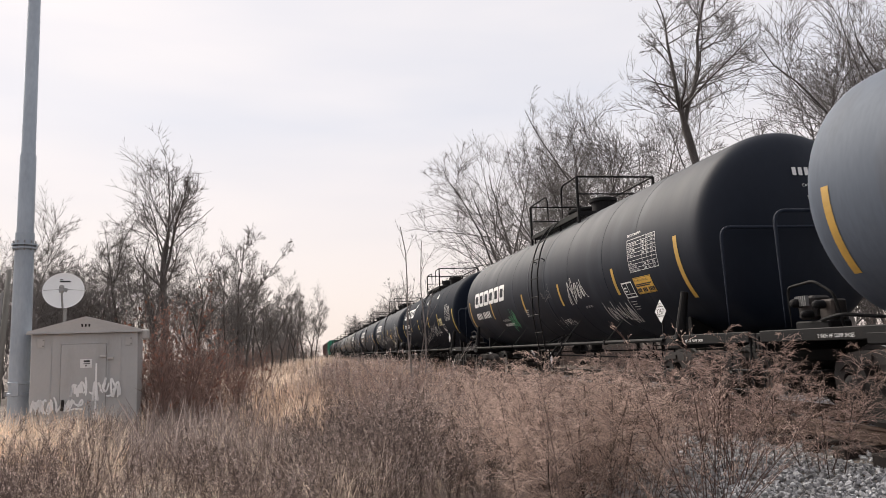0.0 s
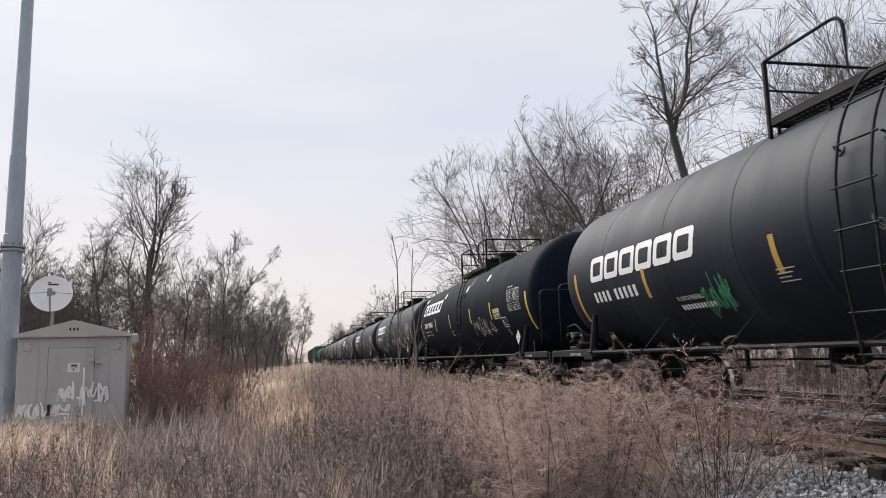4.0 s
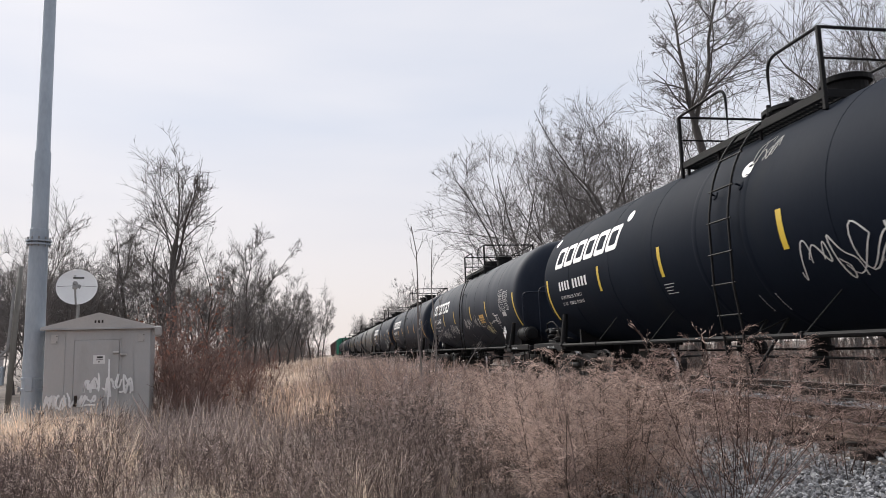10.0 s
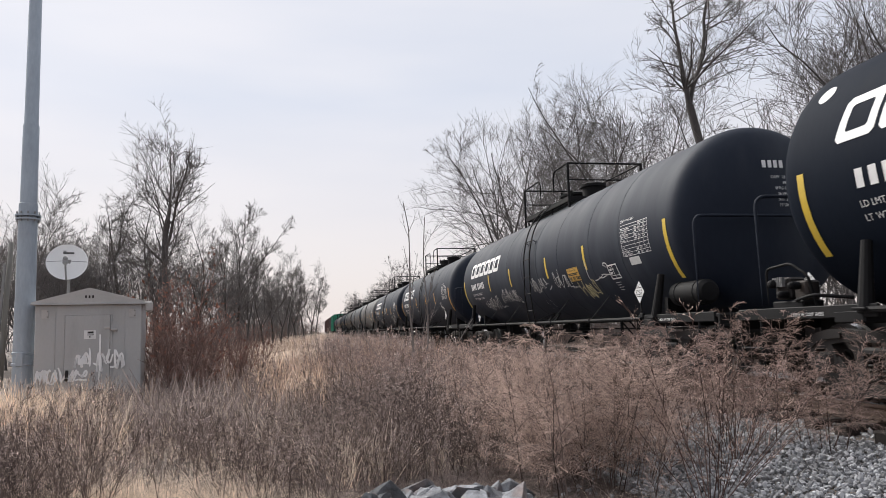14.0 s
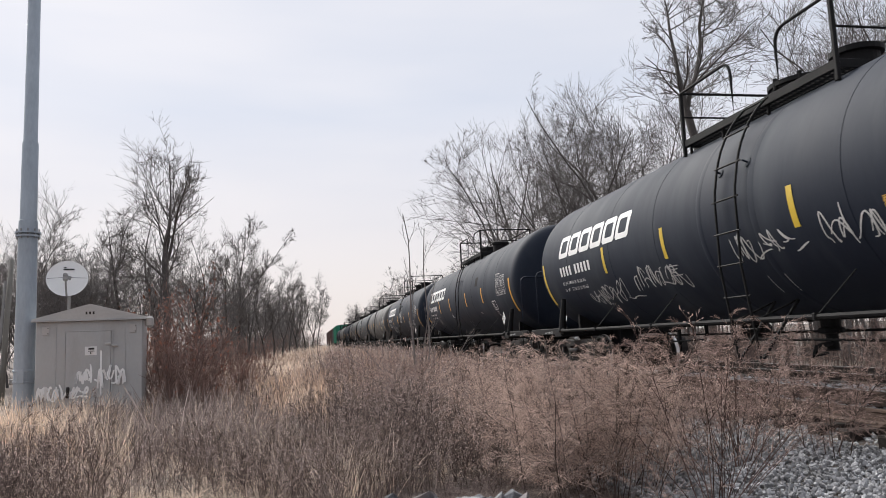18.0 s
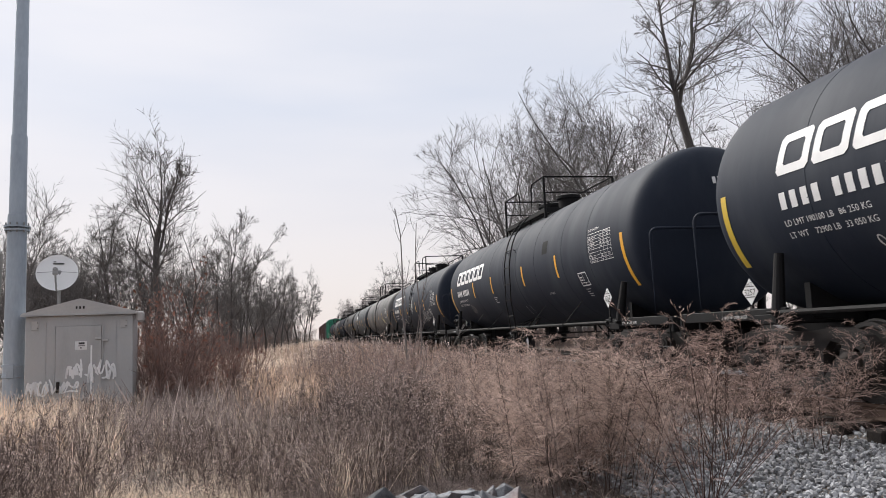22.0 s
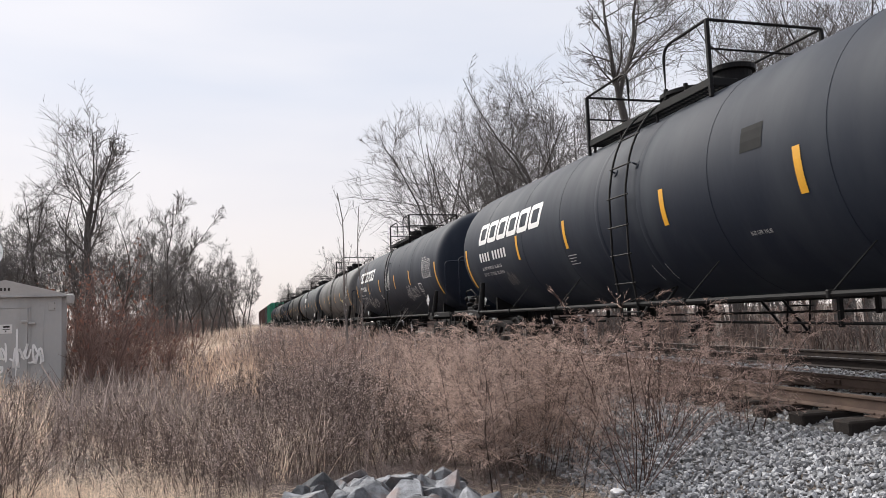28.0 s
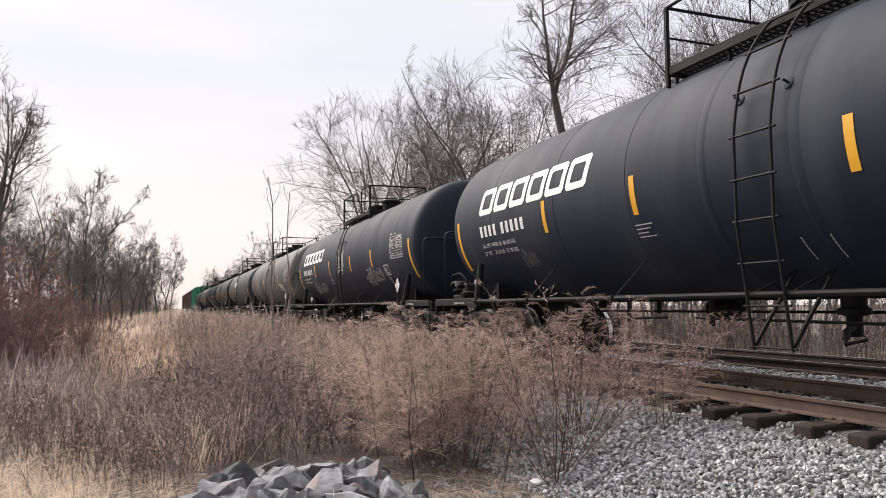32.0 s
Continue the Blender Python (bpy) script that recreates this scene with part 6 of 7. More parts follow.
def build_trees():
    r = random.Random(5)
    # kinds: a tall slender forked tree, two broad round ones, a narrow one, and their heights
    tall = [tree_meshes(141, 20, 0.19, base=0.30, width=0.29, leaders=2, fork=0.50, limbs=13, twigs=(6, 5, 4), min_r=0.0050, spread=1.05, flare=0.24),
            tree_meshes(102, 17, 0.21, base=0.10, width=0.72, leaders=5, fork=0.18, limbs=10, twigs=(6, 5, 3), min_r=0.0054, rise=0.06),
            tree_meshes(103, 17, 0.22, base=0.08, width=0.80, leaders=5, fork=0.16, limbs=10, twigs=(6, 5, 3), min_r=0.0054, rise=0.06, spread=1.15),
            tree_meshes(104, 17, 0.17, base=0.18, width=0.45, leaders=2, fork=0.26, limbs=11, twigs=(6, 5, 3), min_r=0.0050, rise=0.09)]
    size = (20, 17, 17, 17)
    fan = tree_meshes(107, 14, 0.20, base=0.16, width=0.32, leaders=3, fork=0.32, limbs=10, twigs=(6, 5, 3), min_r=0.0054, rise=0.10, spread=0.8, top=0.48, flare=0.26)
    slim = [tree_meshes(111, 12, 0.10, base=0.12, width=0.42, leaders=3, fork=0.16, limbs=8, twigs=(6, 5, 3), min_r=0.0054, rise=0.1, spread=0.75),
            tree_meshes(112, 10, 0.08, base=0.10, width=0.50, leaders=4, fork=0.10, limbs=7, twigs=(6, 5, 3), min_r=0.0054, rise=0.1, spread=0.7)]
    far = [tree_meshes(121, 17, 0.22, base=0.10, width=0.7, leaders=3, fork=0.2, limbs=9, twigs=(5, 5, 4), min_r=0.010),
           tree_meshes(122, 16, 0.20, base=0.12, width=0.55, leaders=3, fork=0.2, limbs=9, twigs=(5, 5, 4), min_r=0.010)]
    airy = [tree_meshes(131, 11, 0.10, base=0.12, width=0.5, leaders=3, fork=0.18, limbs=8, twigs=(6, 5, 3), min_r=0.0057, rise=0.09, spread=0.8),
            tree_meshes(132, 11, 0.09, base=0.10, width=0.6, leaders=4, fork=0.14, limbs=7, twigs=(6, 5, 3), min_r=0.0057, rise=0.08, spread=0.85)]
    slender = [tree_meshes(151, 12, 0.10, base=0.10, width=0.32, leaders=2, fork=0.24, limbs=10, twigs=(5, 5, 3), min_r=0.0060, rise=0.10, spread=0.62),
               tree_meshes(152, 12, 0.09, base=0.12, width=0.36, leaders=3, fork=0.18, limbs=8, twigs=(5, 5, 3), min_r=0.0060, rise=0.11, spread=0.60)]
    right = "bare trees beyond the tracks"
    # the big ones first: place, height, kind
    for x, y, h, k, turn in ((19.5, 30.2, 24.0, 0, 20), (16.4, 60, 20.0, 2, 60), (17.4, 50, 19.0, 1, 140), (19.2, 41, 19.2, 1, 200), (17.8, 45, 16.5, 2, 250), (20.2, 36.5, 18.5, 3, 170), (19.6, 33, 15.5, 3, 90),
                             (20.8, 38, 17.5, 3, 320), (21.0, 27.0, 17.2, 1, 75), (21.8, 22.5, 16.0, 2, 10), (25.5, 25, 17, 3, 111)):
        plant_tree(tall[k], x, y, h / size[k], turn, "tall bare grey-brown deciduous tree beside the tracks", right)
    for k in range(17):
        y = 18 + 2.3 * k + r.uniform(-1.2, 1.2)
        h = r.uniform(8.5, 12.5)
        plant_tree(slim[k % 2] if k % 3 else tall[3], 19.0 + r.uniform(-1.0, 8) + 0.02 * y, y, h / ((12, 10)[k % 2] if k % 3 else 17), r.uniform(0, 360), "bare deciduous tree in the belt beyond the tracks", right)
    for k in range(22):
        y = 100 + 10 * k + r.uniform(-3, 3)
        plant_tree(far[k % 2], 15.5 + r.uniform(-1, 7), y, r.uniform(13, 17) / 17, r.uniform(0, 360), "distant bare tree beside the tracks", right)
    left = "bare trees along the meadow"
    plant_tree(fan, -8.7, 46, 18.0 / 14, 40, "tall bare tree standing above the thicket", left)
    for x, y, h, k, turn in ((-11.0, 48, 12.5, 0, 80), (-10.1, 52, 14.5, 3, 30), (-7.3, 53, 11.5, 3, 150), (-12.6, 50, 11.0, None, 200)):
        if k is None:
            plant_tree(slim[1], x, y, h / 10, turn, "slender bare multi-stemmed tree", left)
        else:
            plant_tree(tall[k], x, y, h / size[k], turn, "bare tree standing above the thicket", left)
    # a row of slender trees that steps down to the end of the thicket: degrees off the track's line, distance, height
    for k, (az, y, h) in enumerate(((-6.9, 54, 10.0), (-6.0, 58, 13.0), (-5.6, 60, 17.2), (-4.7, 63, 12.5), (-4.0, 66, 11.5), (-3.4, 69, 12.2), (-2.8, 73, 12.0), (-2.2, 78, 12.6), (-1.6, 84, 13.0),
                                     (-1.0, 90, 13.8), (-0.4, 97, 13.6), (0.1, 105, 13.8), (0.4, 114, 13.0))):
        plant_tree(slender[k % 2], y * math.tan(radians(az)), y, h / 12, 77 * k, "slender bare tree at the end of the thicket", left)
    for k in range(18):
        y = 38 + 7.0 * k + r.uniform(-2, 2)
        h = r.uniform(7.2, 10.5) * (1 + y / 260)
        x = -11.5 + 0.06 * (y - 40) + r.uniform(-6, 1.0)
        if x > -2.2 - 160 / y:
            x = -2.2 - 160 / y
        kind = airy[k % 2] if k % 3 else slim[k // 3 % 2]
        plant_tree(kind, x, y, h / (11 if k % 3 else (12, 10)[k // 3 % 2]), r.uniform(0, 360), "bare tree in the thicket along the meadow", left)
    for k in range(16):
        y = 160 + 16 * k
        plant_tree(far[k % 2], -4.0 + r.uniform(-9, 0), y, r.uniform(11, 15) / 17, r.uniform(0, 360), "distant bare tree along the meadow", left)
    for k in range(26):
        plant_tree(airy[k // 2 % 2] if k % 3 else far[k // 2 % 2], r.uniform(-30, -9.5), r.uniform(38, 64), r.uniform(7.2, 10.2) / (11 if k % 3 else 17), r.uniform(0, 360), "bare tree behind the equipment hut", left)
    # the sapling by the tracks
    rg = np.random.default_rng(77)
    st = np.array([[0, 0, 0], [0.15, 0.05, 0], [-0.2, 0.1, 0], [0.3, 0.0, 0], [-0.12, -0.1, 0], [0.05, 0.15, 0]], float)
    dr = np.array([[-0.05, 0, 1], [0.35, 0, 1], [-0.45, 0, 0.8], [0.75, 0.2, 0.75], [0.12, -0.3, 1], [-0.9, 0.1, 0.6]])
    s, sr = grow(rg, st, dr, np.array([4.9, 4.6, 2.4, 2.3, 3.0, 2.2]), np.array([0.032, 0.028, 0.018, 0.02, 0.02, 0.017]), 8, 0.07, 0.03)
    pieces = [tubes3(s, sr, 6)]
    p, d, l, rr = sprout(rg, s, sr, 6, 0.25, 0.95, 0.5, 0.3, 0.5, 0.25)
    b, br = grow(rg, p, d, l, np.maximum(rr, 0.006), 5, 0.1, 0.03)
    pieces.append(tubes3(b, br, 4))
    p, d, l, rr = sprout(rg, b, br, 4, 0.2, 1.0, 0.5, 0.4, 0.6, 0.2)
    b2, br2 = grow(rg, p, d, l, np.maximum(rr, 0.004), 4, 0.1, 0.02)
    sap = thing("sapling", pose(2.62, 18.6, float(ground_z(2.62, 18.6))), "thin leafless sapling with whippy stems", "sapling")
    part("trunk", bulk_mesh("trunk", *joined(pieces), STEM_GREY), None, sap)
    part("crown", bulk_mesh("crown", *tubes3(b2, br2, 3), TWIG), None, sap)
    # red-brown shrub beside the hut, with a few dead leaves
    for x, y, h, w, seed in ((-2.75, 15.7, 2.2, 1.1, 201), (-2.55, 17.0, 2.1, 1.3, 202), (-3.15, 18.0, 3.3, 1.4, 203), (-2.75, 19.2, 2.2, 1.5, 204), (-2.2, 21.5, 2.0, 1.6, 205), (-1.9, 26.0, 1.7, 1.8, 207)):
        me, tips = shrub_mesh(seed, h, w, 24, (8, 6), RED_TWIG, "crown")
        sh = thing("shrub", pose(x, y, float(ground_z(x, y)) - 0.05), "dense leafless reddish-brown shrub beside the hut", "shrub", "shrubs beside the hut")
        part("crown", me, None, sh)
        rg = np.random.default_rng(seed)
        pts = tips[:, -1]
        pts = pts[rg.random(len(pts)) < (0.45 if h > 3 else 0.07)]
        part("dead_leaves", bulk_mesh("dead_leaves", *leaf_quads(rg, pts, 0.055), DRY_LEAF), None, sh)
    # thicket under the trees, left and right
    bush = [shrub_mesh(211 + k, 3.4, 3.0, 22, (8, 6), (TWIG, RED_TWIG, TWIG)[k], "crown", 0.005)[0] for k in range(3)]
    for k in range(11):
        y = 28 + 12.5 * k + r.uniform(-1.5, 1.5)
        x = -6.2 + 0.035 * (y - 26) + r.uniform(-4.5, 0.6)
        if y < 40:
            x -= 3.0
        sh = thing("shrub", pose(x, y, float(ground_z(x, y)) - 0.1, 0, 0, r.uniform(0, 360)) @ Matrix.Scale(r.uniform(0.7, 1.25), 4), "bare brown thicket shrub under the trees", "shrub", "thicket shrubs along the meadow")
        part("crown", bush[k % 3], None, sh)
    for k in range(20):
        az, y = -7.6 + 0.42 * k + r.uniform(-0.2, 0.2), 50 + 3.4 * k + r.uniform(-2, 2)
        x = y * math.tan(radians(az))
        sh = thing("shrub", pose(x, y, float(ground_z(x, y)) - 0.1, 0, 0, r.uniform(0, 360)) @ Matrix.Scale(r.uniform(0.75, 1.15) * (0.8 + y / 300), 4), "bare brown shrub at the foot of the slender trees", "shrub", "thicket shrubs along the meadow")
        part("crown", bush[k % 3], None, sh)
    for k in range(64):
        y = 6 + 2.3 * k + r.uniform(-1.5, 1.5)
        x = 16.8 + r.uniform(-0.5, 3.5)
        sh = thing("shrub", pose(x, y, float(ground_z(x, y)) - 0.1, 0, 0, r.uniform(0, 360)) @ Matrix.Scale(r.uniform(0.55, 0.95), 4), "bare brown brush beyond the tracks", "shrub", "brush beyond the tracks")
        part("crown", bush[k % 3], None, sh)
    # far woods close the view
    rg = np.random.default_rng(8)
    far = []
    for x0, y0, x1, y1 in ((-60, 85, -14, 150), (-16, 130, -4.5, 420), (21, 10, 24, 130), (21, 130, 16, 420), (-120, 60, -60, 90)):
        n = 110 if x0 < -15 else 260
        t = rg.random(n)
        x, y = x0 + (x1 - x0) * t + rg.normal(size=n) * 1.6, y0 + (y1 - y0) * t + rg.normal(size=n) * 2
        far.append(np.stack([x, y, np.zeros(n)], -1))
    st = np.concatenate(far)
    n = len(st)
    s, sr = grow(rg, st, np.stack([rg.normal(size=n) * 0.12, rg.normal(size=n) * 0.12, np.ones(n)], -1), rg.uniform(4, 9.5, n), rg.uniform(0.04, 0.1, n), 5, 0.06, 0.03)
    pieces = [tubes3(s, sr, 4)]
    p, d, l, rr = sprout(rg, s, sr, 9, 0.25, 1.0, 0.55, 0.36, 0.5, 0.3)
    b, br = grow(rg, p, d, l, np.maximum(rr, 0.02), 4, 0.12, 0.05)
    pieces.append(tubes3(b, br, 3))
    p, d, l, rr = sprout(rg, b, br, 5, 0.2, 1.0, 0.6, 0.5, 0.6, 0.2)
    b, br = grow(rg, p, d, l, np.maximum(rr, 0.014), 3, 0.12, 0.05)
    pieces.append(blades3(b, br))
    tagged(new("far_woods", bulk_mesh("far_woods", *joined(pieces), TWIG)), "bare winter woodland closing the view", "woods", kind="stuff")


# ---------------------------------------------------------------- weeds and grass


def plant_bank(kind, count, seed):
    """A few small plants of one kind, each as vertices and quads about its root."""
    out = []
    for k in range(count):
        rg = np.random.default_rng(seed + k)
        if kind == "stalk":          # upright dead stem with short side shoots
            s, sr = grow(rg, np.zeros((1, 3)), np.array([[rg.normal() * 0.20, rg.normal() * 0.20, 1]]), np.array([rg.uniform(0.7, 1.15)]), np.array([0.0046]), 5, 0.10, 0.0)
            p, d, l, r = sprout(rg, s, sr, 18, 0.22, 1.0, 0.62, 0.27, 0.6, 0.25)
            b, br = grow(rg, p, d, l, np.maximum(r, 0.0022), 3, 0.15, 0.05)
            p, d, l, r = sprout(rg, b, br, 2, 0.3, 1.0, 0.7, 0.4, 0.9, 0.1)
            c, cr = grow(rg, p, d, np.maximum(l, 0.03), np.maximum(r, 0.0025), 2, 0.1, 0.0)
            seeds = leaf_quads(rg, np.concatenate([c[:, -1], b[:, -1]]), 0.0105)
            out.append((*joined([tubes3(s, sr, 3), blades3(b, br), blades3(c, cr), seeds]), len(seeds[1])))
        elif kind == "sprig":        # a small dead weed for the distance
            s, sr = grow(rg, np.zeros((1, 3)), np.array([[rg.normal() * 0.14, rg.normal() * 0.14, 1]]), np.array([rg.uniform(0.75, 1.15)]), np.array([0.008]), 4, 0.07, 0.0)
            p, d, l, r = sprout(rg, s, sr, 11, 0.25, 1.0, 0.5, 0.24, 0.7, 0.35)
            b, br = grow(rg, p, d, l, np.maximum(r, 0.006), 3, 0.15, 0.05)
            seeds = leaf_quads(rg, np.concatenate([b[:, -1], b[:, 1]]), 0.022)
            out.append((*joined([blades3(s, sr), blades3(b, br), seeds]), len(seeds[1])))
        elif kind == "plume":        # a feathery stem arching over to +x, its side sprays drooping
            s, sr = grow(rg, np.zeros((1, 3)), np.array([[rg.uniform(0.1, 0.55), rg.normal() * 0.12, 1]]), np.array([rg.uniform(1.15, 1.65)]), np.array([0.0065]), 7, 0.04, -0.03)
            p, d, l, r = sprout(rg, s, sr, 22, 0.22, 1.0, 0.80, 0.34, 0.55, 0.10)
            b, br = grow(rg, p, d, l, np.maximum(r, 0.0024), 5, 0.10, -0.17)
            p, d, l, r = sprout(rg, b, br, 18, 0.10, 1.0, 0.60, 0.30, 0.9, 0.0)
            c, cr = grow(rg, p, d, np.maximum(l, 0.05), np.maximum(r * 0.7, 0.0016), 3, 0.12, -0.14)
            seeds, tips = leaf_quads(rg, np.concatenate([c[:, -1], c[:, 1]]), 0.0062), blades3(c, cr)
            out.append((*joined([tubes3(s, sr, 3), blades3(b, br), tips, seeds]), len(seeds[1]) + len(tips[1])))
        elif kind == "spray":        # the same weed in fewer pieces
            s, sr = grow(rg, np.zeros((1, 3)), np.array([[rg.normal() * 0.22, rg.normal() * 0.22, 1]]), np.array([rg.uniform(1.2, 1.6)]), np.array([0.008]), 5, 0.05, -0.01)
            p, d, l, r = sprout(rg, s, sr, 14, 0.3, 1.0, 0.75, 0.32, 0.5, 0.15)
            b, br = grow(rg, p, d, l, np.maximum(r, 0.004), 4, 0.10, -0.20)
            p, d, l, r = sprout(rg, b, br, 6, 0.1, 1.0, 0.8, 0.32, 0.9, -0.02)
            c, cr = grow(rg, p, d, np.maximum(l, 0.06), np.maximum(r * 0.8, 0.0038), 2, 0.2, -0.2)
            seeds, tips = leaf_quads(rg, c[:, -1], 0.015), blades3(c, cr)
            out.append((*joined([blades3(s, sr), blades3(b, br), tips, seeds]), len(seeds[1]) + len(tips[1])))
        elif kind == "wand":         # long bare branching wands
            n = 9
            a = rg.uniform(0, 6.28, n)
            lean = rg.uniform(0.2, 1.05, n)
            d = np.stack([np.cos(a) * lean, np.sin(a) * lean, np.ones(n)], -1)
            s, sr = grow(rg, np.stack([0.05 * np.cos(a), 0.05 * np.sin(a), 0 * a], -1), d, rg.uniform(1.1, 1.85, n), np.full(n, 0.0052), 7, 0.035, 0.006)
            p, d, l, r = sprout(rg, s, sr, 8, 0.32, 1.0, 0.42, 0.22, 0.5, 0.15)
            b, br = grow(rg, p, d, l, np.maximum(r, 0.0028), 4, 0.10, 0.0)
            p, d, l, r = sprout(rg, b, br, 5, 0.15, 1.0, 0.62, 0.28, 0.9, 0.0)
            c, cr = grow(rg, p, d, np.maximum(l, 0.03), np.maximum(r, 0.0024), 2, 0.2, -0.05)
            seeds, tips = leaf_quads(rg, np.concatenate([c[:, -1], b[:, -1]]), 0.0095), blades3(c, cr)
            out.append((*joined([tubes3(s, sr, 4), blades3(b, br), tips, seeds]), len(seeds[1]) + len(tips[1])))
        elif kind == "tangle":       # dry grass lying over in every direction
            n = 16
            a = rg.uniform(0, 6.28, n)
            lean = rg.uniform(0.3, 2.2, n)
            d = np.stack([np.cos(a) * lean, np.sin(a) * lean, np.ones(n)], -1)
            root = rg.normal(size=(n, 3)) * 0.09 * np.array([1, 1, 0])
            s, sr = grow(rg, root, d, rg.uniform(0.4, 1.0, n), np.full(n, 0.0034), 5, 0.12, -0.22)
            s[..., 2] = np.maximum(s[..., 2], 0.02 * rg.random(s[..., 2].shape))
            out.append((*blades3(s, sr * np.array([1.0, 0.95, 0.85, 0.7, 0.5])), 0))
        else:                        # grass tuft of bent blades
            n = 16 if kind == "tuft" else 12
            thick = 0.0038 if kind == "tuft" else 0.0085
            a = rg.uniform(0, 6.28, n)
            lean = rg.uniform(0.1, 0.75, n)
            d = np.stack([np.cos(a) * lean, np.sin(a) * lean, np.ones(n)], -1)
            root = rg.normal(size=(n, 3)) * 0.05 * np.array([1, 1, 0])
            s, sr = grow(rg, root, d, rg.uniform(0.45, 0.95, n), np.full(n, thick), 4, 0.06, -0.13)
            out.append((*blades3(s, sr * np.array([1.0, 0.9, 0.7, 0.5])), 0))
    return out


def sow(name, bank, places, scales, seed, material, label, category, seed_material=None, aim=None):
    """Copies of a bank's plants joined into one mesh; aim: the way each one's +x turns."""
    rg = np.random.default_rng(seed)
    pick = rg.integers(0, len(bank), len(places))
    vs, fs, ms, n = [], [], [], 0
    for k, (v, f, heads) in enumerate(bank):
        idx = np.where(pick == k)[0]
        if not len(idx):
            continue
        a = rg.uniform(0, 6.28, len(idx)) if aim is None else aim[idx]
        c, s = np.cos(a), np.sin(a)
        sc = scales[idx]
        wide = sc * rg.uniform(0.8, 1.25, len(idx))
        x = (v[None, :, 0] * c[:, None] - v[None, :, 1] * s[:, None]) * wide[:, None]
        y = (v[None, :, 0] * s[:, None] + v[None, :, 1] * c[:, None]) * wide[:, None]
        z = v[None, :, 2] * sc[:, None]
        w = np.stack([x, y, z], -1) + places[idx][:, None]
        vs.append(w.reshape(-1, 3))
        fs.append((f[None] + (np.arange(len(idx)) * len(v))[:, None, None]).reshape(-1, 4) + n)
        ms.append(np.tile((np.arange(len(f)) >= len(f) - heads).astype(np.int32), len(idx)))
        n += len(idx) * len(v)
    me = bulk_mesh(name, np.concatenate(vs), np.concatenate(fs), material)
    if seed_material:
        me.materials.append(seed_material)
        me.polygons.foreach_set("material_index", np.concatenate(ms))
    ob = new(name, me)
    return tagged(ob, label, category, kind="stuff")


def spots(rg, n, x0, x1, y0, y1, patch=None, cut=0.0, clear=False, band=None):
    """Random places on the ground, thinned by a patchy noise."""
    x, y = rg.uniform(x0, x1, n), rg.uniform(y0, y1, n)
    if band is not None:
        s = np.sin(0.55 * x + 0.21 * y) + np.sin(0.33 * y - 0.4 * x + 1.3) + 0.7 * np.sin(0.9 * x - 0.5 * y + 2) + rg.normal(size=len(x)) * 0.35
        keep = (s > band[0]) & (s < band[1])
        x, y = x[keep], y[keep]
    if patch is not None:
        s = np.sin(x * 0.9 + patch) * np.sin(y * 0.55 + 1.7 * patch) + 0.6 * np.sin(x * 2.3 - y * 1.1 + patch)
        keep = s > cut
        x, y = x[keep], y[keep]
    out = (x - 1.2) ** 2 / 0.95 ** 2 + (y - 6.4) ** 2 / 1.15 ** 2 > 1
    if clear:
        out &= (x + 1.3) ** 2 / 0.9 ** 2 + (y - 7.0) ** 2 / 1.0 ** 2 > 1
    x, y = x[out], y[out]
    return np.stack([x, y, ground_z(x, y) - 0.02], -1)


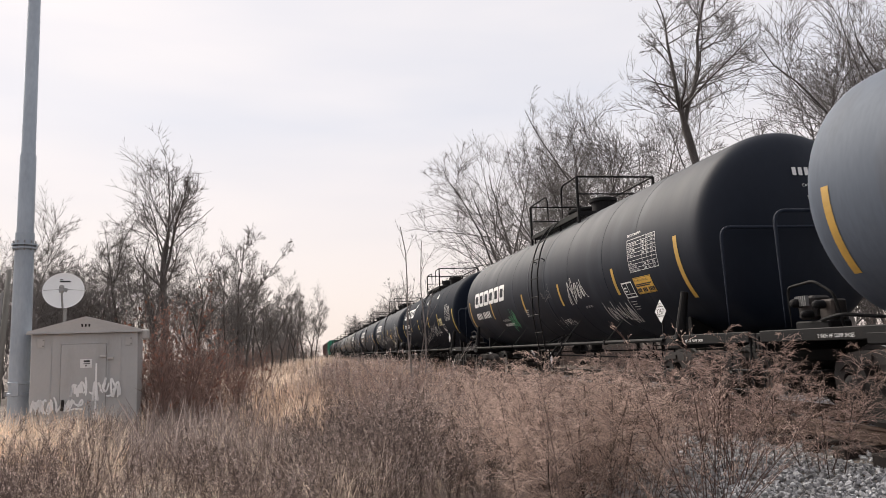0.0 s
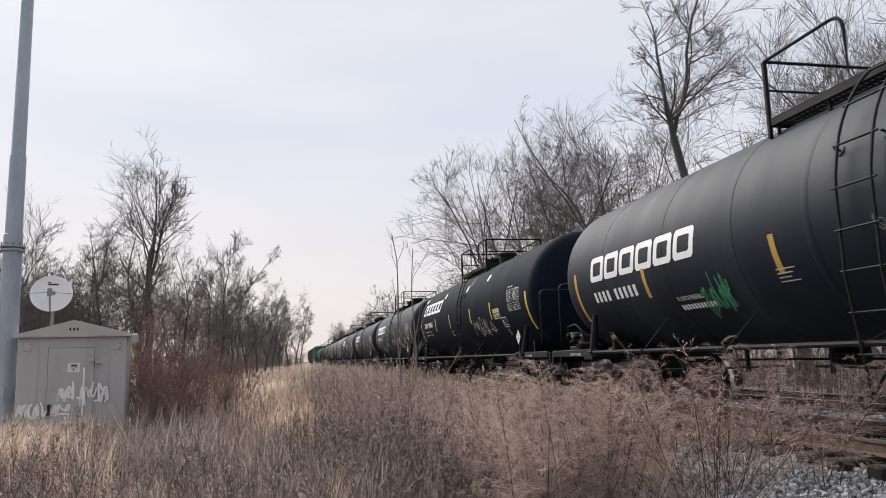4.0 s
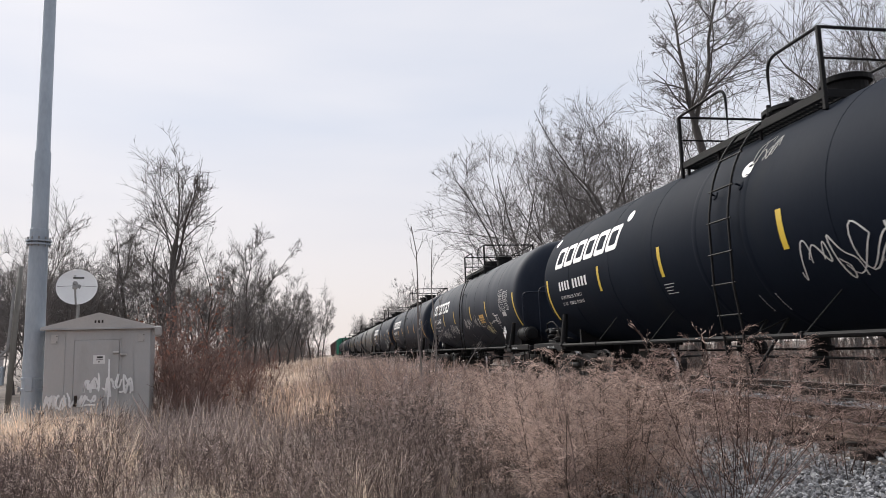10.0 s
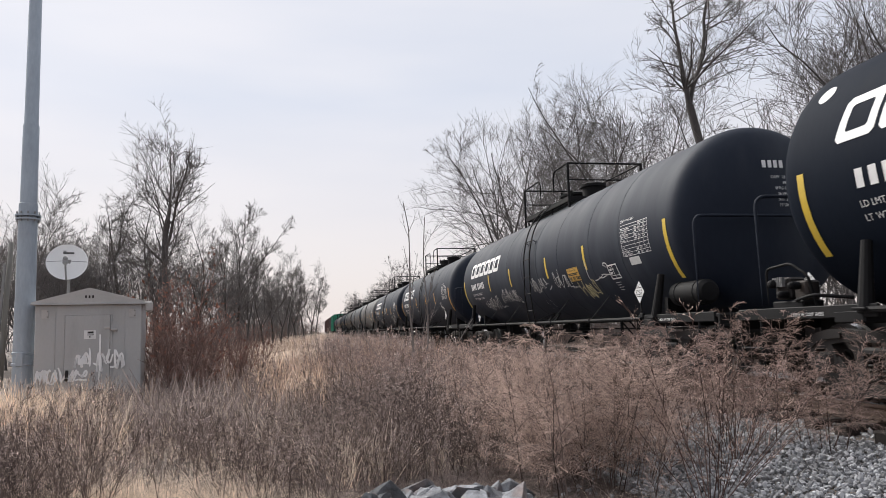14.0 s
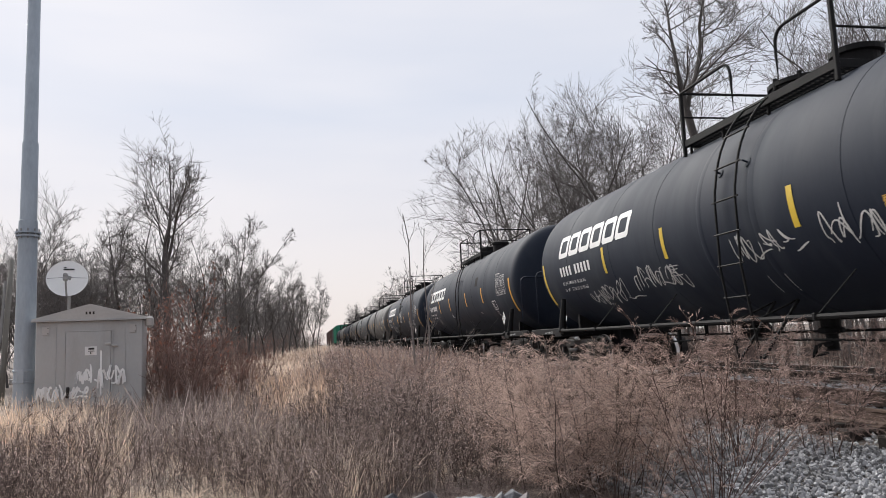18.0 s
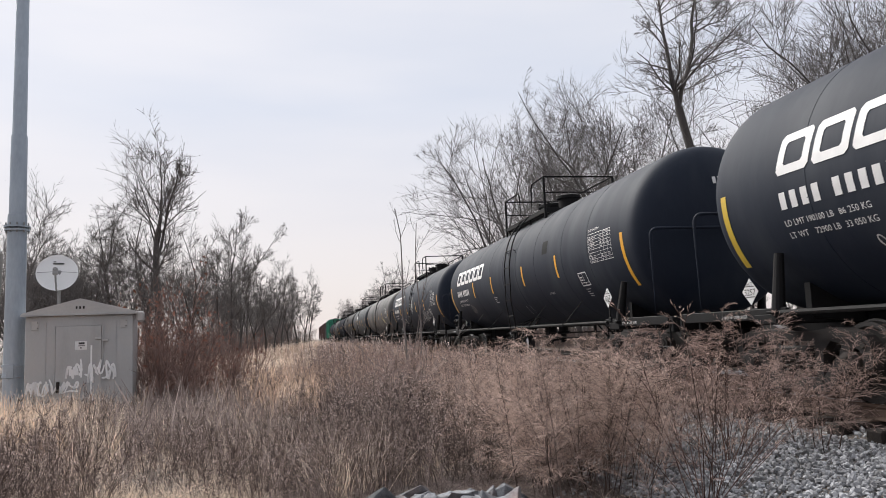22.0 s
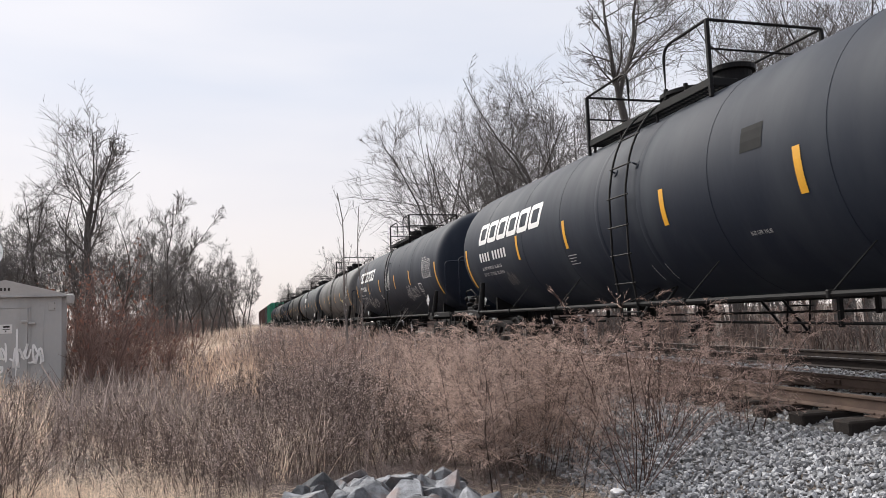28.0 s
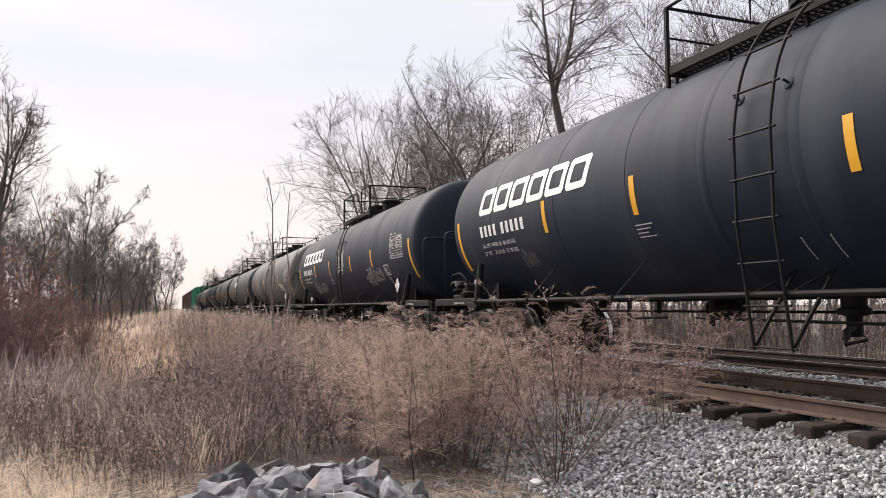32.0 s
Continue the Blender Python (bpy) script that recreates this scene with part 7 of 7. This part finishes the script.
def build_meadow():
    rg = np.random.default_rng(31)
    stalk, plume, tuft, wand = plant_bank("stalk", 8, 300), plant_bank("plume", 8, 320), plant_bank("tuft", 8, 340), plant_bank("wand", 5, 360)
    coarse, tangle = plant_bank("coarse", 6, 380), plant_bank("tangle", 8, 400)
    sprig, spray = plant_bank("sprig", 8, 420), plant_bank("spray", 6, 440)

    def some(n, *a, lo=0.7, hi=1.15, **k):
        p = spots(rg, n, *a, **k)
        return p, rg.uniform(lo, hi, len(p))

    def put(name, bank, sets, seed, material, label, category, heads=None):
        p = np.concatenate([s[0] for s in sets])
        q = np.concatenate([s[1] for s in sets])
        sow(name, bank, p, q, seed, material, label, category, heads)

    def heaps(n, each, x0, x1, y0, y1, lo, hi, wide=(0.18, 0.5)):
        """Clumps of plants that stand out from the meadow."""
        c = np.stack([rg.uniform(x0, x1, n), rg.uniform(y0, y1, n)], -1)
        p = (c[:, None] + rg.normal(size=(n, each, 2)) * rg.uniform(*wide, (n, 1, 1))).reshape(-1, 2)
        q = np.repeat(rg.uniform(lo, hi, n), each) * rg.uniform(0.8, 1.15, n * each)
        out = (p[:, 0] - 1.28) ** 2 / 1.1 ** 2 + (p[:, 1] - 6.45) ** 2 / 1.2 ** 2 > 1
        p, q = p[out], q[out]
        return np.column_stack([p, ground_z(p[:, 0], p[:, 1]) - 0.02]), q

    # the near beds of dark upright weeds, before the hut and on either side of the open straw
    put("dark_weeds", stalk, [heaps(32, 22, -5.4, -2.3, 6.4, 9.6, 0.6, 0.95), heaps(10, 12, -0.6, 0.5, 6.6, 8.2, 0.5, 0.8), heaps(17, 17, 0.6, 2.4, 8.3, 11.0, 0.7, 1.08), some(420, -5.5, 2.2, 6.3, 10.5, patch=0.9, cut=-0.5, clear=True, lo=0.5, hi=0.95),
                              heaps(20, 16, -3.0, 0.6, 9.5, 13, 0.5, 0.8), heaps(22, 16, 0.4, 3.4, 9.5, 14, 0.65, 1.0), heaps(16, 16, -1.6, 0.8, 7.9, 10.0, 0.5, 0.85)], 1, WEED_DARK, "dark dead upright weed stems", "weeds", SEED_GREY)
    put("brown_weeds", stalk, [some(420, -6, 2.8, 6.4, 13, lo=0.4, hi=0.85, clear=True), heaps(12, 14, -5.0, 0.6, 12.0, 15, 0.45, 0.7), heaps(16, 14, 0.6, 3.2, 12.5, 17, 0.6, 0.95)], 2, WEED, "dead brown weeds of the winter meadow", "weeds", SEED_PALE)
    put("meadow_weeds", sprig, [heaps(36, 22, 0.5, 3.8, 13.5, 24, 0.6, 0.95, (0.25, 0.7)), heaps(44, 22, -4.6, 0.8, 12.5, 24, 0.45, 0.78, (0.25, 0.7)), heaps(24, 20, 0.8, 4.6, 20, 40, 0.7, 1.05, (0.3, 0.9)), some(800, 0.4, 4.6, 14, 34, band=(-9, 0.2), lo=0.55, hi=1.0), some(900, -9, 0.4, 14, 34, band=(-9, 0.3), lo=0.4, hi=0.75),
                                some(900, -9, 4.8, 30, 80, band=(-9, -0.3), lo=0.6, hi=1.1)], 12, WEED_DARK, "dark dead weeds across the meadow", "weeds", SEED_TAN)
    put("straw_grass", tuft, [some(500, -6, 2.4, 8.5, 13, lo=0.2, hi=0.45), some(700, -9, 2.0, 14, 24, band=(0.9, 9), lo=0.4, hi=0.8), some(900, -8.5, -2.9, 11.2, 14.4, lo=0.7, hi=1.1), heaps(9, 10, -2.2, -0.5, 6.2, 8.0, 0.25, 0.5), heaps(30, 7, -5.2, 2.0, 8.0, 12.5, 0.6, 1.0)], 3, STRAW, "pale straw-coloured dry grass", "grass")
    put("matted_straw", tangle, [some(300, -2.2, -0.4, 5.6, 8.2, lo=0.35, hi=0.7), some(60, -0.4, 0.4, 5.6, 7.4, lo=0.35, hi=0.6), some(700, -9, 2.6, -5, 5.4, lo=0.25, hi=0.45), some(200, -5.5, -1.6, 5.6, 8.6, lo=0.4, hi=0.7), some(60, -5.5, -3.6, 5.8, 7.0, lo=0.5, hi=0.8), some(300, 0.2, 3.2, 5.2, 6.6, lo=0.2, hi=0.5), some(300, -6, 2.4, 8.5, 13, lo=0.4, hi=0.8)], 23, STRAW, "matted pale straw lying over the ground", "grass")
    put("dead_thatch", tangle, [some(520, 0.2, 3.1, 6.4, 9.0, lo=0.3, hi=0.6), some(220, -5.5, -2.2, 6.4, 9.5, lo=0.3, hi=0.6), some(90, -0.5, 0.4, 6.6, 9.0, lo=0.3, hi=0.6)], 27, WEED, "brown dead thatch under the weeds", "grass")
    put("straw_clumps", coarse, [heaps(22, 12, -3.6, 0.8, 16.5, 36, 0.5, 0.95), heaps(34, 16, -5.0, 0.9, 34, 60, 0.8, 1.3)], 24, STRAW, "clumps of tall golden straw across the meadow", "grass")
    put("tall_grass", coarse, [heaps(16, 9, -3.0, -1.2, 11.2, 15.0, 0.85, 1.25)], 28, WEED, "tall arching brown grass beside the hut", "grass")
    put("golden_clumps", coarse, [heaps(60, 13, -8.5, -3.0, 10.2, 14.2, 0.6, 1.0), heaps(30, 12, -3.4, 1.2, 15, 36, 0.5, 0.9), heaps(24, 12, 1.0, 4.6, 22, 50, 0.8, 1.2)], 26, GOLD_STRAW, "clumps of golden dry grass in the meadow", "grass")
    put("weed_clumps", sprig, [heaps(20, 20, 0.8, 4.0, 15, 26, 0.75, 1.05), heaps(26, 18, -4.5, 0.4, 14, 36, 0.5, 0.85, (0.3, 0.8)), heaps(40, 16, 0.5, 4.5, 26, 55, 0.9, 1.3)], 25, WEED, "clumps of taller brown dead weeds", "weeds", SEED_PALE)
    put("far_straw_grass", coarse, [some(600, -5.0, 0.4, 19, 42, band=(0.6, 9), lo=0.5, hi=0.9), some(2000, -10, 1, 40, 75, band=(0.2, 9), lo=0.6, hi=1.2), some(1300, -13, 3, 70, 170, lo=1.0, hi=1.8)], 13, STRAW, "pale straw-coloured grass across the meadow", "grass")
    put("russet_grass", coarse, [some(2000, -1.0, 5.0, 16, 45, band=(-0.9, 0.5), lo=0.5, hi=1.1), some(700, -5.0, 0.4, 15, 40, band=(-9, 0.8), lo=0.45, hi=0.85), some(1300, 1.2, 5.0, 18, 60, lo=0.7, hi=1.3), some(1200, -2, 5.0, 45, 110, band=(-9, 0.5), lo=0.8, hi=1.4)], 14, RUSSET_GRASS, "russet-tan grass on the bank beside the track", "grass")
    put("russet_weeds", spray, [some(380, 0.9, 4.9, 12, 32, lo=0.5, hi=0.9), some(120, -5, 5, 20, 60, patch=0.6, cut=-0.3, lo=0.55, hi=0.9)], 4, WEED_DARK, "russet feathery weed heads", "weeds", RUSSET)

    # tall feathery clumps close to the track, each bed its own stuff; the stems arch out from the middle
    def clump(n, x, y, sx, sy, lo, hi, seed, material, label, pull=(0.0, 0.0)):
        p = np.stack([rg.normal(x, sx, n), rg.normal(y, sy, n)], -1)
        out = np.arctan2((p[:, 1] - y) / sy + pull[1] + rg.normal(size=n) * 0.5, (p[:, 0] - x) / sx + pull[0] + rg.normal(size=n) * 0.5)
        p = np.column_stack([p, ground_z(p[:, 0], p[:, 1]) - 0.03])
        sow("feathery_clump", plume, p, rg.uniform(lo, hi, n), seed, WEED_DARK, label, "weeds", material, aim=out)
    clump(84, 2.82, 7.45, 0.34, 0.50, 0.74, 1.04, 5, PLUME, "pinkish-tan feathery dead weed clump", pull=(-0.9, -0.3))
    clump(30, 3.05, 8.5, 0.35, 0.45, 0.85, 1.10, 15, PLUME, "taller tan feathery dead weed clump", pull=(-0.4, 0.0))
    clump(13, 3.75, 8.2, 0.22, 0.35, 0.90, 1.08, 6, RUSSET, "russet feathery dead weed clump beside the ballast")
    clump(13, 4.55, 7.4, 0.14, 0.22, 0.88, 1.08, 16, RUSSET, "russet feathery dead weeds at the ballast edge")
    clump(10, 5.2, 6.8, 0.12, 0.2, 0.75, 1.0, 18, RUSSET, "russet feathery weed growing in the ballast")
    clump(40, 3.2, 10.6, 0.55, 1.0, 0.75, 1.0, 17, PLUME, "tan feathery dead weeds near the track")
    p = np.array([(3.3, 5.85), (3.5, 6.05), (4.2, 6.9), (3.75, 6.2)])
    p = np.column_stack([p, ground_z(p[:, 0], p[:, 1]) - 0.03])
    sow("wand_weeds", wand, p, np.array([1.0, 0.95, 0.85, 0.65]), 7, WAND_STEM, "tall bare branching reddish weed wands", "weeds", PLUME)
    p = np.concatenate([spots(rg, 220, 4.4, 5.8, 7.5, 26), spots(rg, 50, 4.9, 6.0, 7.0, 11.5, patch=0.3, cut=-0.4)])
    sow("trackside_weeds", spray, p, rg.uniform(0.22, 0.5, len(p)), 8, WEED_DARK, "low russet weeds on the ballast edge", "weeds", RUSSET)
    p = spots(rg, 2300, 14.2, 20.5, 4, 62)
    sow("far_side_weeds", sprig, p, rg.uniform(0.8, 1.5, len(p)), 9, WEED_DARK, "dead brown weeds beyond the second track", "weeds", WEED_DARK)
    for x, y, s in ((3.1, 5.8, 0.06), (0.9, 10.5, 0.08)):
        bm = bmesh.new()
        bmesh.ops.create_icosphere(bm, subdivisions=2, radius=s)
        for v in bm.verts:
            v.co += noise.noise_vector(v.co * 14) * s * 0.45
            v.co.z *= 0.45
        me = bpy.data.meshes.new("litter")
        bm.to_mesh(me)
        bm.free()
        me.materials.append(LITTER)
        tagged(new("litter", me), "crumpled scrap of white plastic litter", "litter", "litter in the weeds").matrix_basis = pose(x, y, float(ground_z(x, y)) + 0.06, 0, 0, 40 * x)


# ---------------------------------------------------------------- build
build_ground()
build_train()
build_hut()
build_poles()
build_house()
build_riprap()
build_trees()
build_meadow()
build_ballast()
build_track("track_1", TRACK_X, -6, 110, "railway track with rusty rails on dark wooden ties", RUST_RAIL)
build_track("track_2", TRACK2_X, -4, 70, "second railway track with dark rails on wooden ties", DARK_RAIL)
motions()
